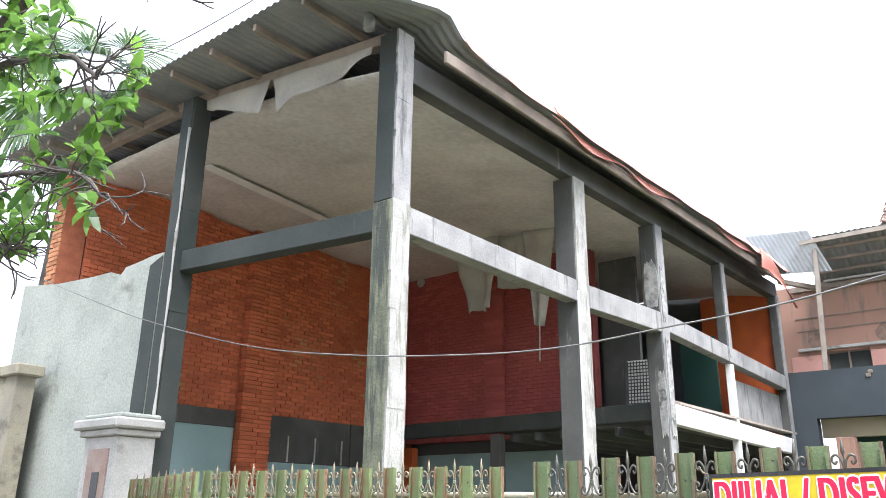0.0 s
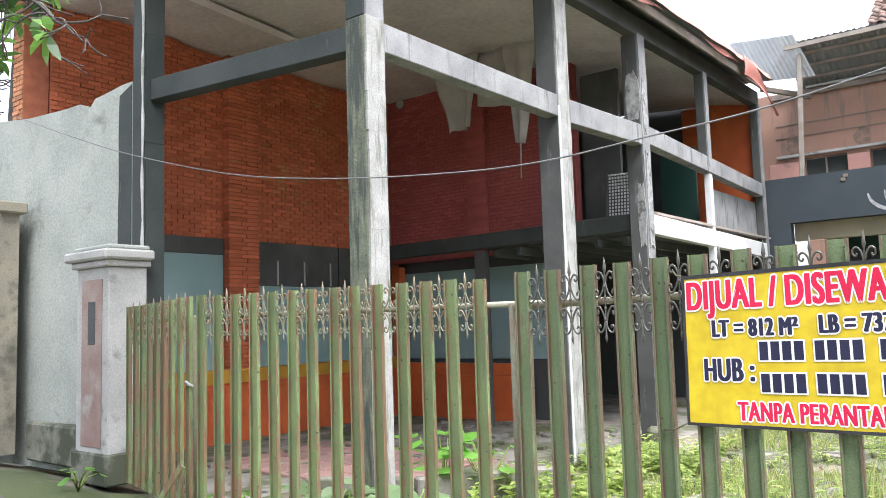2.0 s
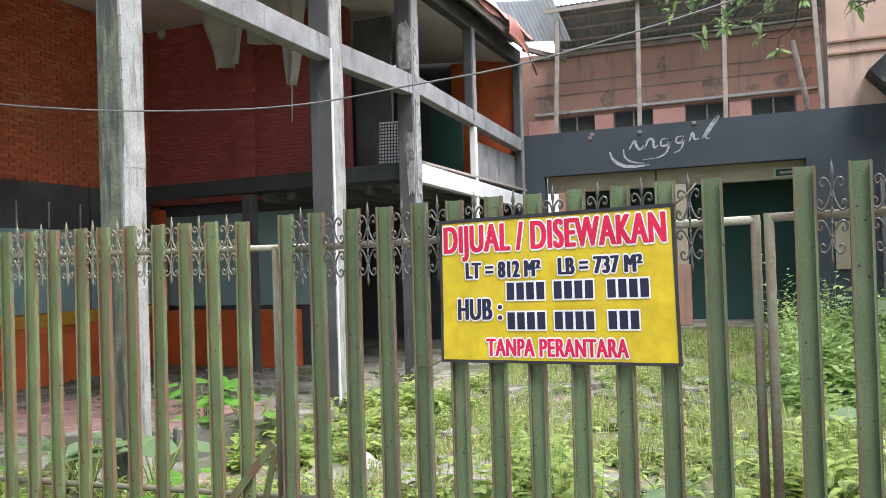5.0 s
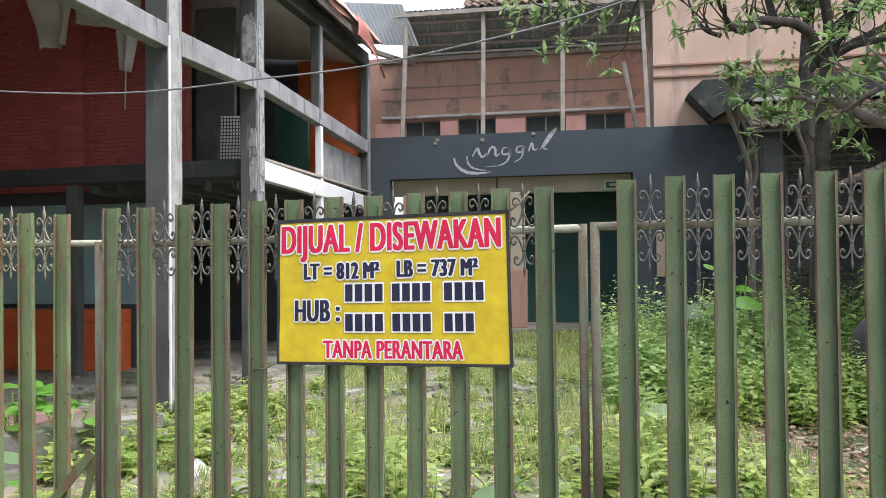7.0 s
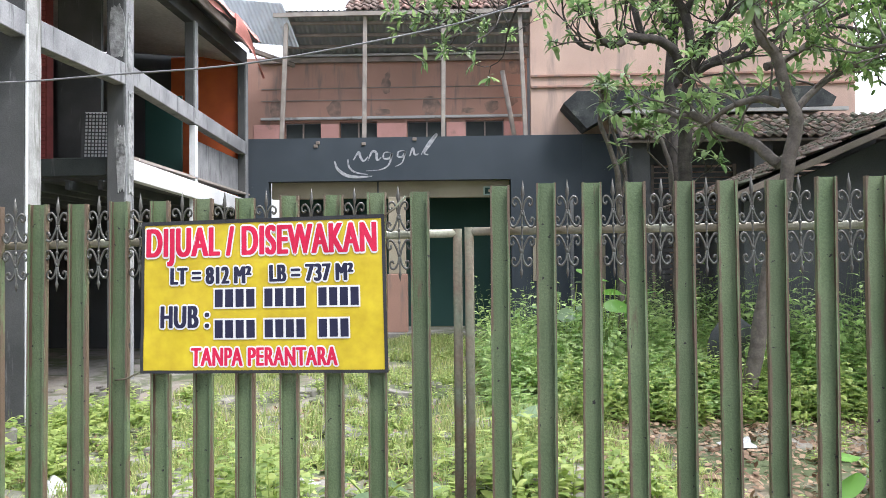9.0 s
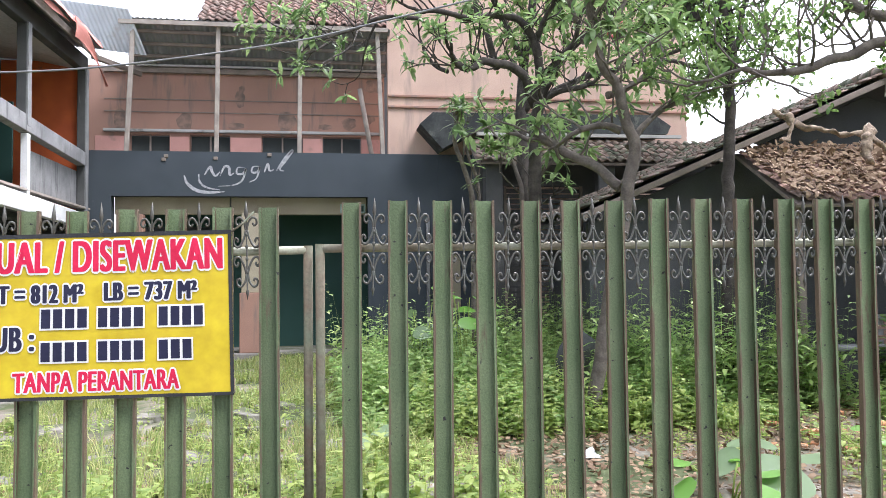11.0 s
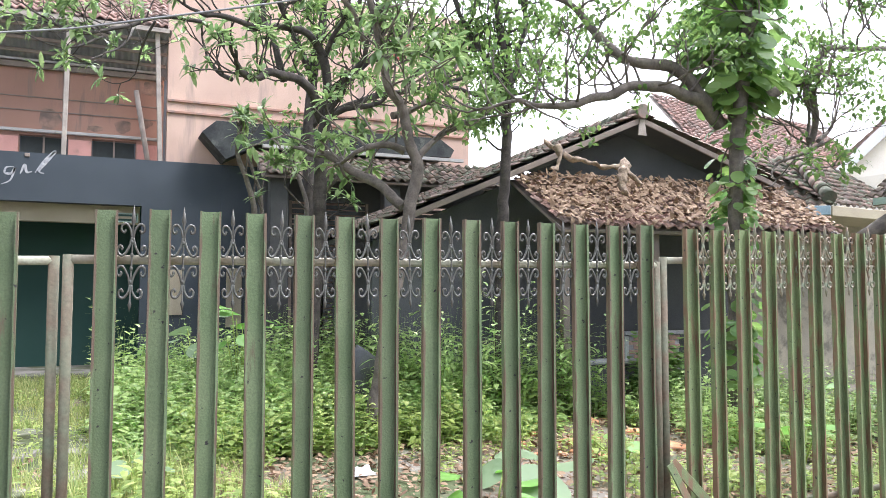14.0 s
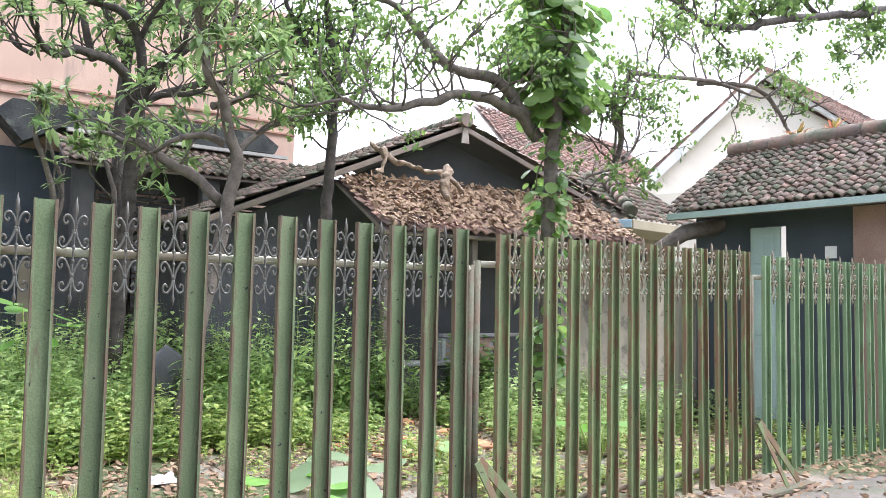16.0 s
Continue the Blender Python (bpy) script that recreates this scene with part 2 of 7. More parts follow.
M_BARK = mat("rough_bark", (0.1, 0.085, 0.07), (0.17, 0.145, 0.12), 8.0, 0.95, bump=0.8, fine=40)
M_BARKDARK = mat("dark_bark", (0.045, 0.038, 0.033), (0.09, 0.078, 0.066), 8.0, 0.95, bump=0.8, fine=40)
M_BARKDEAD = mat("dead_wood", (0.36, 0.28, 0.2), (0.2, 0.15, 0.11), 14.0, 0.95, bump=1.0, fine=40)
M_EARTH = mat("yard_earth", (0.19, 0.15, 0.11), (0.27, 0.25, 0.21), 0.8, 0.95, bump=0.5, fine=25, stain=(0.08, 0.1, 0.04), stain_scale=0.6, stain_at=0.5)
M_PAVE = mat("street_paving", (0.14, 0.125, 0.105), (0.1, 0.09, 0.072), 1.0, 0.95, bump=0.3, fine=40, stain=(0.09, 0.1, 0.06), stain_scale=1.6, stain_at=0.56)
M_SLAB = mat("cracked_slab", (0.27, 0.25, 0.22), (0.19, 0.18, 0.15), 1.5, 0.95, bump=0.4, fine=25, stain=(0.1, 0.11, 0.06), stain_scale=1.4, stain_at=0.52)
M_PAVER = mat("pink_paver", (0.34, 0.2, 0.17), (0.28, 0.18, 0.16), 2.0, 0.9, per_piece=0.2)
M_BANNER = mat("yellow_vinyl", (0.6, 0.45, 0.016), (0.55, 0.405, 0.015), 2.0, 0.35, bump=0.05, fine=15)
M_BLACK = mat("black_edging", (0.02, 0.02, 0.02), (0.035, 0.035, 0.035), 6.0, 0.6)
M_PRINTRED = mat("crimson_print", (0.62, 0.01, 0.06), (0.56, 0.01, 0.05), 4.0, 0.4, bump=0.0)
M_PRINTNAVY = mat("navy_print", (0.012, 0.012, 0.04), (0.02, 0.02, 0.05), 4.0, 0.4, bump=0.0)
M_PRINTWHITE = mat("white_print", (0.8, 0.78, 0.72), (0.75, 0.73, 0.68), 4.0, 0.4, bump=0.0)
M_CHALK = mat("white_chalky_paint", (0.5, 0.5, 0.5), (0.3, 0.31, 0.32), 14.0, 0.8, bump=0.0, stain=(0.08, 0.09, 0.105), stain_scale=9.0, stain_at=0.62)
M_WHITE = mat("white_gloss_paint", (0.76, 0.76, 0.74), (0.66, 0.66, 0.64), 2.0, 0.6)
M_WIRE = mat("grey_cable", (0.2, 0.2, 0.19), (0.14, 0.14, 0.14), 4.0, 0.6)
M_FRANGI = leaf_mat("frangipani_leaf", (0.09, 0.155, 0.055), (0.23, 0.31, 0.12), 0.45, 0.45)
M_LEAFSMALL = leaf_mat("small_tree_leaf", (0.07, 0.135, 0.035), (0.17, 0.25, 0.07), 0.5, 0.4)
M_LEAFROUND = leaf_mat("round_leaf", (0.085, 0.17, 0.05), (0.2, 0.3, 0.08), 0.45, 0.45)
M_LEAFFRUIT = leaf_mat("fruit_tree_leaf", (0.045, 0.1, 0.03), (0.16, 0.3, 0.05), 0.4, 0.4)
M_PALM = leaf_mat("palm_leaf", (0.04, 0.09, 0.035), (0.1, 0.16, 0.06), 0.4, 0.25)
M_WEED = leaf_mat("weed_leaf", (0.14, 0.22, 0.045), (0.36, 0.42, 0.12), 0.5, 0.4)
M_SHRUB = leaf_mat("shrub_leaf", (0.165, 0.275, 0.08), (0.4, 0.5, 0.19), 0.45, 0.5)
M_GRASS = leaf_mat("yard_grass", (0.17, 0.25, 0.065), (0.4, 0.4, 0.16), 0.6, 0.35)
M_TARO = leaf_mat("broad_leaf", (0.12, 0.28, 0.05), (0.22, 0.42, 0.07), 0.4, 0.4)
M_TARODULL = leaf_mat("dull_broad_leaf", (0.13, 0.2, 0.095), (0.19, 0.27, 0.13), 0.5, 0.3)
M_REDLEAF = leaf_mat("reddish_leaf", (0.2, 0.2, 0.06), (0.34, 0.11, 0.07), 0.5, 0.3)
M_BLOSSOM = leaf_mat("pink_blossom", (0.6, 0.12, 0.14), (0.7, 0.2, 0.22), 0.5, 0.3)
M_PLASTIC = mat("pale_plastic_bag", (0.45, 0.45, 0.43), (0.36, 0.36, 0.34), 6.0, 0.4)
M_LITTER = leaf_mat("dry_leaves", (0.14, 0.085, 0.05), (0.33, 0.235, 0.145), 0.8, 0.1)
M_BLACKPAINT = mat("black_green_paint_and_unlit_panes", (0.03, 0.038, 0.034), (0.05, 0.057, 0.052), 1.5, 0.75, bump=0.25, stain=(0.12, 0.12, 0.11), stain_scale=1.8, stain_at=0.7, streak=True)
M_GREENPALE = fence_mat("fence_paint_pale", (0.2, 0.29, 0.15), (0.15, 0.22, 0.115), (0.2, 0.16, 0.11), 0.64, 0.06)
M_ROAD = mat("worn_asphalt", (0.15, 0.145, 0.14), (0.11, 0.108, 0.104), 0.7, 0.95, bump=0.3, fine=70)


# ---- mesh helpers ----
def part(name, bm, material, parent=None, label=""):
    """One bmesh as one mesh object, under a thing or a part."""
    me = bpy.data.meshes.new(name)
    bm.to_mesh(me)
    bm.free()
    me.materials.append(material)
    ob = new(name, me)
    if parent:
        ob.parent = parent
    return tagged(ob, label)


def thing(name, label, category, group="", kind="", at=(0, 0, 0)):
    ob = new(name)
    ob.empty_display_size = 0.1
    ob.location = at
    return tagged(ob, label, category, group, kind)


def shade_smooth(ob):
    for p in ob.data.polygons:
        p.use_smooth = True
    return ob


def add_box(bm, lo, hi, m=None, bevel=0.0):
    """A box between two corners, through the matrix m."""
    vs = [Vector((x, y, z)) for x in (lo[0], hi[0]) for y in (lo[1], hi[1]) for z in (lo[2], hi[2])]
    made = [bm.verts.new(m @ v if m else v) for v in vs]
    for f in ((0, 1, 3, 2), (4, 6, 7, 5), (0, 4, 5, 1), (2, 3, 7, 6), (0, 2, 6, 4), (1, 5, 7, 3)):
        bm.faces.new([made[i] for i in f])
    if bevel:
        es = {e for v in made for e in v.link_edges}
        bmesh.ops.bevel(bm, geom=list(es), offset=bevel, segments=1, affect="EDGES")
    return bm


def box(lo, hi, m=None, bevel=0.0):
    return add_box(bmesh.new(), lo, hi, m, bevel)


def span(p, q, width, height, bevel=0.01, up=(0, 0, 1)):
    """A bar from p to q, its top centre line on them."""
    p, q = Vector(p), Vector(q)
    d = (q - p)
    y = d.normalized()
    x = y.cross(Vector(up)).normalized()
    z = x.cross(y)
    m = Matrix((x, y, z)).transposed().to_4x4()
    m.translation = p
    return box((-width / 2, 0, -height), (width / 2, d.length, 0), m, bevel)


def add_prism(bm, pts, offset):
    """A flat polygon made thick along offset."""
    a = [bm.verts.new(p) for p in pts]
    b = [bm.verts.new(Vector(p) + Vector(offset)) for p in pts]
    bm.faces.new(a)
    bm.faces.new(b[::-1])
    for i in range(len(a)):
        j = (i + 1) % len(a)
        bm.faces.new((a[j], a[i], b[i], b[j]))
    return bm


def prism(pts, offset):
    bm = add_prism(bmesh.new(), pts, offset)
    bmesh.ops.recalc_face_normals(bm, faces=bm.faces)
    return bm


def add_tube(bm, pts, radii, sides=8, cap=True):
    """A tube through points with a radius at each."""
    pts = [Vector(p) for p in pts]
    if not hasattr(radii, "__len__"):
        radii = [radii] * len(pts)
    rings, x = [], None
    for i, p in enumerate(pts):
        d = (pts[min(i + 1, len(pts) - 1)] - pts[max(i - 1, 0)]).normalized()
        if x is None:
            x = d.orthogonal().normalized()
        x = (x - d * x.dot(d))
        x = x.normalized() if x.length > 1e-5 else d.orthogonal().normalized()
        y = d.cross(x)
        rings.append([bm.verts.new(p + radii[i] * (math.cos(a) * x + math.sin(a) * y)) for a in (2 * math.pi * k / sides for k in range(sides))])
    for r, s in zip(rings, rings[1:]):
        for k in range(sides):
            f = bm.faces.new((r[k], r[(k + 1) % sides], s[(k + 1) % sides], s[k]))
            f.smooth = True
    if cap:
        bm.faces.new(rings[0][::-1])
        bm.faces.new(rings[-1])
    return bm


def tube(pts, radii, sides=8):
    return add_tube(bmesh.new(), pts, radii, sides)


def sheet(fn, nu, nv, thick=0.0):
    """A grid surface fn(u, v), u and v from 0 to 1, with a thickness below it."""
    bm = bmesh.new()
    g = [[bm.verts.new(fn(i / nu, j / nv)) for j in range(nv + 1)] for i in range(nu + 1)]
    for i in range(nu):
        for j in range(nv):
            bm.faces.new((g[i][j], g[i + 1][j], g[i + 1][j + 1], g[i][j + 1]))
    if thick:
        low = [[bm.verts.new(v.co - Vector((0, 0, thick))) for v in r] for r in g]
        for i in range(nu):
            for j in range(nv):
                bm.faces.new((low[i][j + 1], low[i + 1][j + 1], low[i + 1][j], low[i][j]))
        rim = [(i, 0) for i in range(nu)] + [(nu, j) for j in range(nv)] + [(i, nv) for i in range(nu, 0, -1)] + [(0, j) for j in range(nv, 0, -1)]
        for (a, b), (c, d) in zip(rim, rim[1:] + rim[:1]):
            bm.faces.new((g[c][d], g[a][b], low[a][b], low[c][d]))
    return bm


def wall_with_holes(p, q, z0, z1, thick, holes):
    """A wall from p to q (plan), with rectangular openings (s0, s1, a0, a1) cut right through: s along the wall, a heights."""
    p, q = Vector((*p, 0)), Vector((*q, 0))
    length = (q - p).length
    x = (q - p).normalized()
    m = Matrix((x, Vector((0, 0, 1)).cross(x), Vector((0, 0, 1)))).transposed().to_4x4()
    m.translation = p
    ss = sorted({0, length, *(h[0] for h in holes), *(h[1] for h in holes)})
    zs = sorted({z0, z1, *(h[2] for h in holes), *(h[3] for h in holes)})
    solid = {(i, j) for i in range(len(ss) - 1) for j in range(len(zs) - 1)
             if not any(h[0] <= (ss[i] + ss[i + 1]) / 2 <= h[1] and h[2] <= (zs[j] + zs[j + 1]) / 2 <= h[3] for h in holes)}
    bm = bmesh.new()
    cache = {}

    def vert(i, k, j):
        if (i, k, j) not in cache:
            cache[i, k, j] = bm.verts.new(m @ Vector((ss[i], k * thick, zs[j])))
        return cache[i, k, j]
    for i, j in solid:
        bm.faces.new((vert(i, 0, j), vert(i + 1, 0, j), vert(i + 1, 0, j + 1), vert(i, 0, j + 1)))
        bm.faces.new((vert(i, 1, j + 1), vert(i + 1, 1, j + 1), vert(i + 1, 1, j), vert(i, 1, j)))
        for di, dj, a, b in ((-1, 0, (0, 0), (0, 1)), (1, 0, (1, 1), (1, 0)), (0, -1, (1, 0), (0, 0)), (0, 1, (0, 1), (1, 1))):
            if (i + di, j + dj) not in solid:
                va, vb = (i + a[0], j + a[1]), (i + b[0], j + b[1])
                bm.faces.new((vert(va[0], 0, va[1]), vert(vb[0], 0, vb[1]), vert(vb[0], 1, vb[1]), vert(va[0], 1, va[1])))
    bmesh.ops.recalc_face_normals(bm, faces=bm.faces)
    return bm


def corrugated(p0, along, across, pitch=0.076, depth=0.018, rows=4, sag=0.0):
    """A corrugated sheet: p0 one corner, waves counted along, run of the flutes across."""
    p0, along, across = Vector(p0), Vector(along), Vector(across)
    nrm = along.cross(across).normalized()
    n = max(8, int(along.length / pitch * 6))

    def f(u, v):
        return p0 + along * u + across * v + nrm * (depth / 2 * math.sin(u * along.length / pitch * 2 * math.pi) - sag * math.sin(math.pi * v))
    bm = sheet(f, n, rows)
    for fc in bm.faces:
        fc.smooth = True
    return bm


def pan_tiles(p0, along, across, wide=0.22, run=0.27, seed=1, jitter=0.02, lift=1.0):
    """Rows of curved roof tiles, each its own piece, in one mesh: p0 a lower corner, along the eave, across up the slope."""
    rng = random.Random(seed)
    p0, along, across = Vector(p0), Vector(along), Vector(across)
    a, c = along.normalized(), across.normalized()
    nrm = a.cross(c).normalized()
    if nrm.z < 0:
        nrm = -nrm
    bm = bmesh.new()
    for j in range(max(1, round(across.length / run))):
        for i in range(max(1, round(along.length / wide))):
            o = p0 + a * (i * wide + rng.uniform(-jitter, jitter)) + c * (j * run + rng.uniform(-jitter, jitter)) + nrm * rng.uniform(0, jitter)
            sk = rng.uniform(-0.03, 0.03)
            lo, hi, top = [], [], []
            for k in range(6):
                s = k / 5
                h = 0.16 * wide * math.sin(s * 2 * math.pi)
                lo.append(bm.verts.new(o + a * (s * wide * 1.08) + nrm * (h + 0.045 * lift)))
                hi.append(bm.verts.new(o + a * (s * wide * 1.08 + sk) + c * run * 1.15 + nrm * (h + 0.012)))
                top.append(bm.verts.new(o + a * (s * wide * 1.08) + nrm * (h + 0.018 * lift)))
            for k in range(5):
                bm.faces.new((lo[k], lo[k + 1], hi[k + 1], hi[k])).smooth = True
                bm.faces.new((top[k], top[k + 1], lo[k + 1], lo[k]))
    return bm


def brick_wall(parent, p, q, z0, z1, mater, seed=3, bw=0.23, bh=0.064, pieces=0, rough_end=False):
    """Courses of bricks on a wall face from p to q, proud of the mortar: the first ones along the wall as pieces, the rest joined."""
    rng = random.Random(seed)
    p, q = Vector((*p, 0)), Vector((*q, 0))
    x = (q - p).normalized()
    length = (q - p).length
    m = Matrix((x, Vector((0, 0, 1)).cross(x), Vector((0, 0, 1)))).transposed().to_4x4()
    m.translation = p
    inv = parent.matrix_basis.inverted()
    kinds = []
    for k in range(6):
        d = 0.006 + 0.004 * k
        bm = box((0.004, -d, 0), (bw - 0.004, 0.03, bh), bevel=0.004)
        me = bpy.data.meshes.new("brick")
        bm.to_mesh(me)
        bm.free()
        me.materials.append(mater)
        kinds.append(me)
    reach = 0.0
    if pieces:
        rows = int((z1 - z0) / (bh + 0.013))
        reach = pieces / rows * (bw + 0.008)
    joined = bmesh.new()
    for r in range(int((z1 - z0) / (bh + 0.013))):
        s = -(bw / 2 if r % 2 else 0.0)
        z = z0 + r * (bh + 0.013)
        while s < length:
            a, b = max(s, 0) + 0.004, min(s + bw, length) - 0.004
            full = s >= 0 and s + bw <= length
            s0 = s
            s += bw + 0.008
            if b - a < 0.03:
                continue
            zz = z + rng.uniform(-0.004, 0.004)
            if full and s0 < reach:
                o = new("brick", kinds[rng.randrange(6)])
                o.parent = parent
                o.matrix_basis = inv @ m @ pose(s0, 0, zz)
            else:
                add_box(joined, (a, -0.006 - rng.uniform(0, 0.02 if mater is not M_BRICKRED else 0.005), zz), (b, 0.03, zz + bh), m)
    if joined.verts:
        j = part("brickwork", joined, mater, parent)
        tagged(j, kind="stuff")


def built():
    return set(bpy.data.objects)


def settle(before, m):
    """Set all that was built since then to its place on the site."""
    for ob in bpy.data.objects:
        if ob not in before and ob.parent is None:
            ob.matrix_basis = m @ ob.matrix_basis


def swing(turn):
    """A turn of the plan, in radians clockwise, about the place of the viewer's feet."""
    return pose(0.25, 0.27, 0, 0, 0, -math.degrees(turn)) @ pose(-0.25, -0.27, 0)


def tagged_structure(ob, label, category):
    return tagged(ob, label, category, kind="structure")


# ---- ground ----
def dip(x):
    """The street's edge sinks along the western panels of the fence."""
    return min(max((-1.8 - x) / 1.6, 0), 1) * min(max((x + 9.2) / 1.6, 0), 1)


def ground_height(x, y):
    """Level street; the yard behind the fence lies a little lower and is uneven."""
    k = min(max((y - 4.3) / 1.6, 0), 1) if y < 40 else 0
    west = min(max((-1.5 - x) / 3.0, 0), 1)
    return -(0.17 + 0.27 * west) * k - 0.2 * dip(x) * (1 - k) * (y < 40) + (0.04 * noise.noise((x * 0.5, y * 0.5, 0.3)) + 0.02 * noise.noise((x * 2, y * 2, 1.3))) * (1 if abs(x) < 30 and y < 40 else 0) - (0.14 if y < 1.1 else 0)


def ground_sheet():
    xs = [-900, -200, -60, -30] + [-24 + 0.4 * i for i in range(121)] + [30, 60, 200, 900]
    ys = [-900, -200, -60, -20, -8] + [-4 + 0.4 * i for i in range(66)] + [26, 40, 90, 300, 1200]
    bm = bmesh.new()
    g = [[bm.verts.new((x, y, ground_height(x, y))) for y in ys] for x in xs]
    for i in range(len(xs) - 1):
        for j in range(len(ys) - 1):
            bm.faces.new((g[i][j], g[i + 1][j], g[i + 1][j + 1], g[i][j + 1])).smooth = True
    return bm


tagged_structure(part("ground", ground_sheet(), M_EARTH), "bare brown earth with moss and patches of old paving", "ground")
def pavement_strip():
    bm = bmesh.new()
    xs = [-40] + [-9.6 + 0.4 * i for i in range(22)] + [40]
    for a, b in zip(xs, xs[1:]):
        za, zb = 0.035 - 0.2 * dip(a), 0.035 - 0.2 * dip(b)
        v = [bm.verts.new(c) for c in ((a, 1.4, -0.35), (b, 1.4, -0.35), (b, 3.75, -0.35), (a, 3.75, -0.35), (a, 1.4, za), (b, 1.4, zb), (b, 3.75, zb), (a, 3.75, za))]
        for f in ((0, 3, 2, 1), (4, 5, 6, 7), (0, 1, 5, 4), (2, 3, 7, 6)):
            bm.faces.new([v[i] for i in f])
    return bm


tagged_structure(part("pavement", pavement_strip(), M_PAVE), "worn grey concrete pavement beside the fence", "pavement")
tagged_structure(part("road", box((-60, -8, -0.2), (60, 1.1, 0.012)), M_ROAD), "grey asphalt street in front of the fence", "road")

# ---- the open hall on two storeys of columns ----
# key places: front row y 5.65 to 6.0, side row x -5.3
COL = {"A": (-5.44, 5.86), "B": (-5.47, 9.72), "C": (-5.45, 12.46), "E": (-5.4, 15.5), "D": (-5.4, 19.0), "L": (-8.84, 5.47)}


def column(key, z0, z1, w, front, side, label):
    """A concrete column: a dark painted shaft with a paler weathered face towards the yard."""
    x, y = COL[key]
    c = thing("column", label, "column", "columns of the open hall", at=(x, y, z0))
    h = z1 - z0
    part("shaft", box((-w / 2, -w / 2, 0), (w / 2 - 0.02, w / 2, h), bevel=0.012), front, c)
    bm = bmesh.new()
    n = 26
    edge = [0.02 * noise.noise((k * 0.7, x, y)) for k in range(n + 1)]
    for k in range(n):
        add_box(bm, (w / 2 - 0.02, -w / 2 + 0.012 + edge[k], h * k / n), (w / 2 + 0.006 * (1 + noise.noise((k * 1.9, y, 2))), w / 2 - 0.01 - 0.5 * abs(edge[k]), h * (k + 1) / n))
    part("plaster_face", bm, side, c, "flaking pale plaster face")
    return c


column("A", -0.45, 4.72, 0.29, M_COLGREEN, M_COLWHITE, "mossy corner column with flaking white plaster")
COL["A2"] = (-5.44, 5.86)
column("A2", 4.72, 6.8, 0.285, M_BLACKPAINT, M_CONCRETE, "upper corner column with charcoal paint and bare patches")
column("E", 4.5, 6.42, 0.2, M_CHARCOAL, M_CONCRETE, "slim charcoal upper column")
column("D", -0.45, 6.5, 0.2, M_CHARCOAL, M_CONCRETE, "slim charcoal column at the end of the hall")
bcol = column("B", -0.45, 6.3, 0.34, M_CHARCOAL, M_COLWHITE, "charcoal concrete column with a chalky white face")
part("conduit", box((0.165, -0.178, 0.1), (0.19, -0.145, 5.0), bevel=0.005), M_WHITE, bcol, "white plastic conduit")
ccol = column("C", -0.48, 6.36, 0.3, M_CHARCOAL, M_CONCRETE, "charcoal column with rough broken render")


def render_patch(parent, face, a, z, w, h, seed):
    """A ragged slab of broken render left on one face of a column: face 0 looks to the street, 1 to the yard."""
    pts = []
    for k in range(30):
        t = 2 * math.pi * k / 30
        c, d = math.cos(t), math.sin(t)
        g = 1 / max(abs(c), abs(d)) * (1 + 0.3 * noise.noise((c * 2.3, d * 2.3, seed)))
        u, q = a + w / 2 * min(1.0, g) * c * 1.0, z + h / 2 * g * d
        pts.append((u, -0.165, q) if face == 0 else (0.172, u, q))
    bm = prism(pts, (0, 0.03, 0) if face == 0 else (-0.03, 0, 0))
    return part("render_patch", bm, M_PATCH, parent, "rough patch of broken render")


for face, a, z, w, h, seed in ((1, 0.0, 4.0, 0.2, 1.5, 1.0), (1, -0.02, 5.6, 0.18, 0.9, 2.0), (0, 0.02, 5.75, 0.26, 0.8, 3.0), (0, 0.08, 3.75, 0.14, 1.0, 4.0), (1, 0.03, 2.2, 0.16, 0.6, 5.0)):
    render_patch(ccol, face, a, z, w, h, seed)
lcol = column("L", -0.2, 6.94, 0.28, M_BLACKPAINT, M_BLACKPAINT, "charcoal painted column beside the white front wall")
part("conduit", tube([(0.115 + 0.008 * math.sin(k * 1.3), -0.152, 0.4 + 0.25 * k) for k in range(26)], [0.017 + 0.007 * math.sin(k * 2.1) for k in range(26)], 7), M_PALEPAINT, lcol, "crumbling pale conduit")


def beam(name, p, q, w, h, material, label, kindname="beam"):
    return tagged(part(name, span(p, q, w, h), material), label, kindname, "beams of the open hall")


beam("beam", (-8.7, 5.5, 4.72), (-5.58, 5.84, 4.67), 0.2, 0.27, M_BLACKPAINT, "charcoal front beam between two columns")
beam("beam", (-5.4, 6.0, 4.7), (-5.4, 9.55, 4.7), 0.2, 0.31, M_CONCRETE, "weathered grey concrete beam over the yard")
beam("beam", (-5.4, 9.89, 4.7), (-5.4, 12.31, 4.78), 0.2, 0.34, M_CONCRETE, "weathered grey concrete beam over the yard")
beam("beam", (-5.4, 12.61, 4.8), (-5.4, 18.9, 4.58), 0.2, 0.31, M_CONCRETE, "weathered grey concrete beam over the yard")
beam("beam", (-5.42, 6.0, 6.57), (-5.42, 19.1, 6.8), 0.2, 0.34, M_CHARCOAL, "dark eaves beam under the roof")
beam("beam", (-13.0, 5.4, 7.08), (-9.1, 5.55, 7.09), 0.14, 0.14, M_TIMBER, "dark timber front eaves beam")
beam("beam", (-9.1, 5.55, 7.09), (-5.5, 5.8, 6.82), 0.14, 0.14, M_TIMBER, "dark timber front eaves beam")
beam("beam", (-5.36, 12.61, 3.29), (-5.36, 18.9, 3.18), 0.14, 0.33, M_WHITE, "white painted edge beam of the mezzanine")
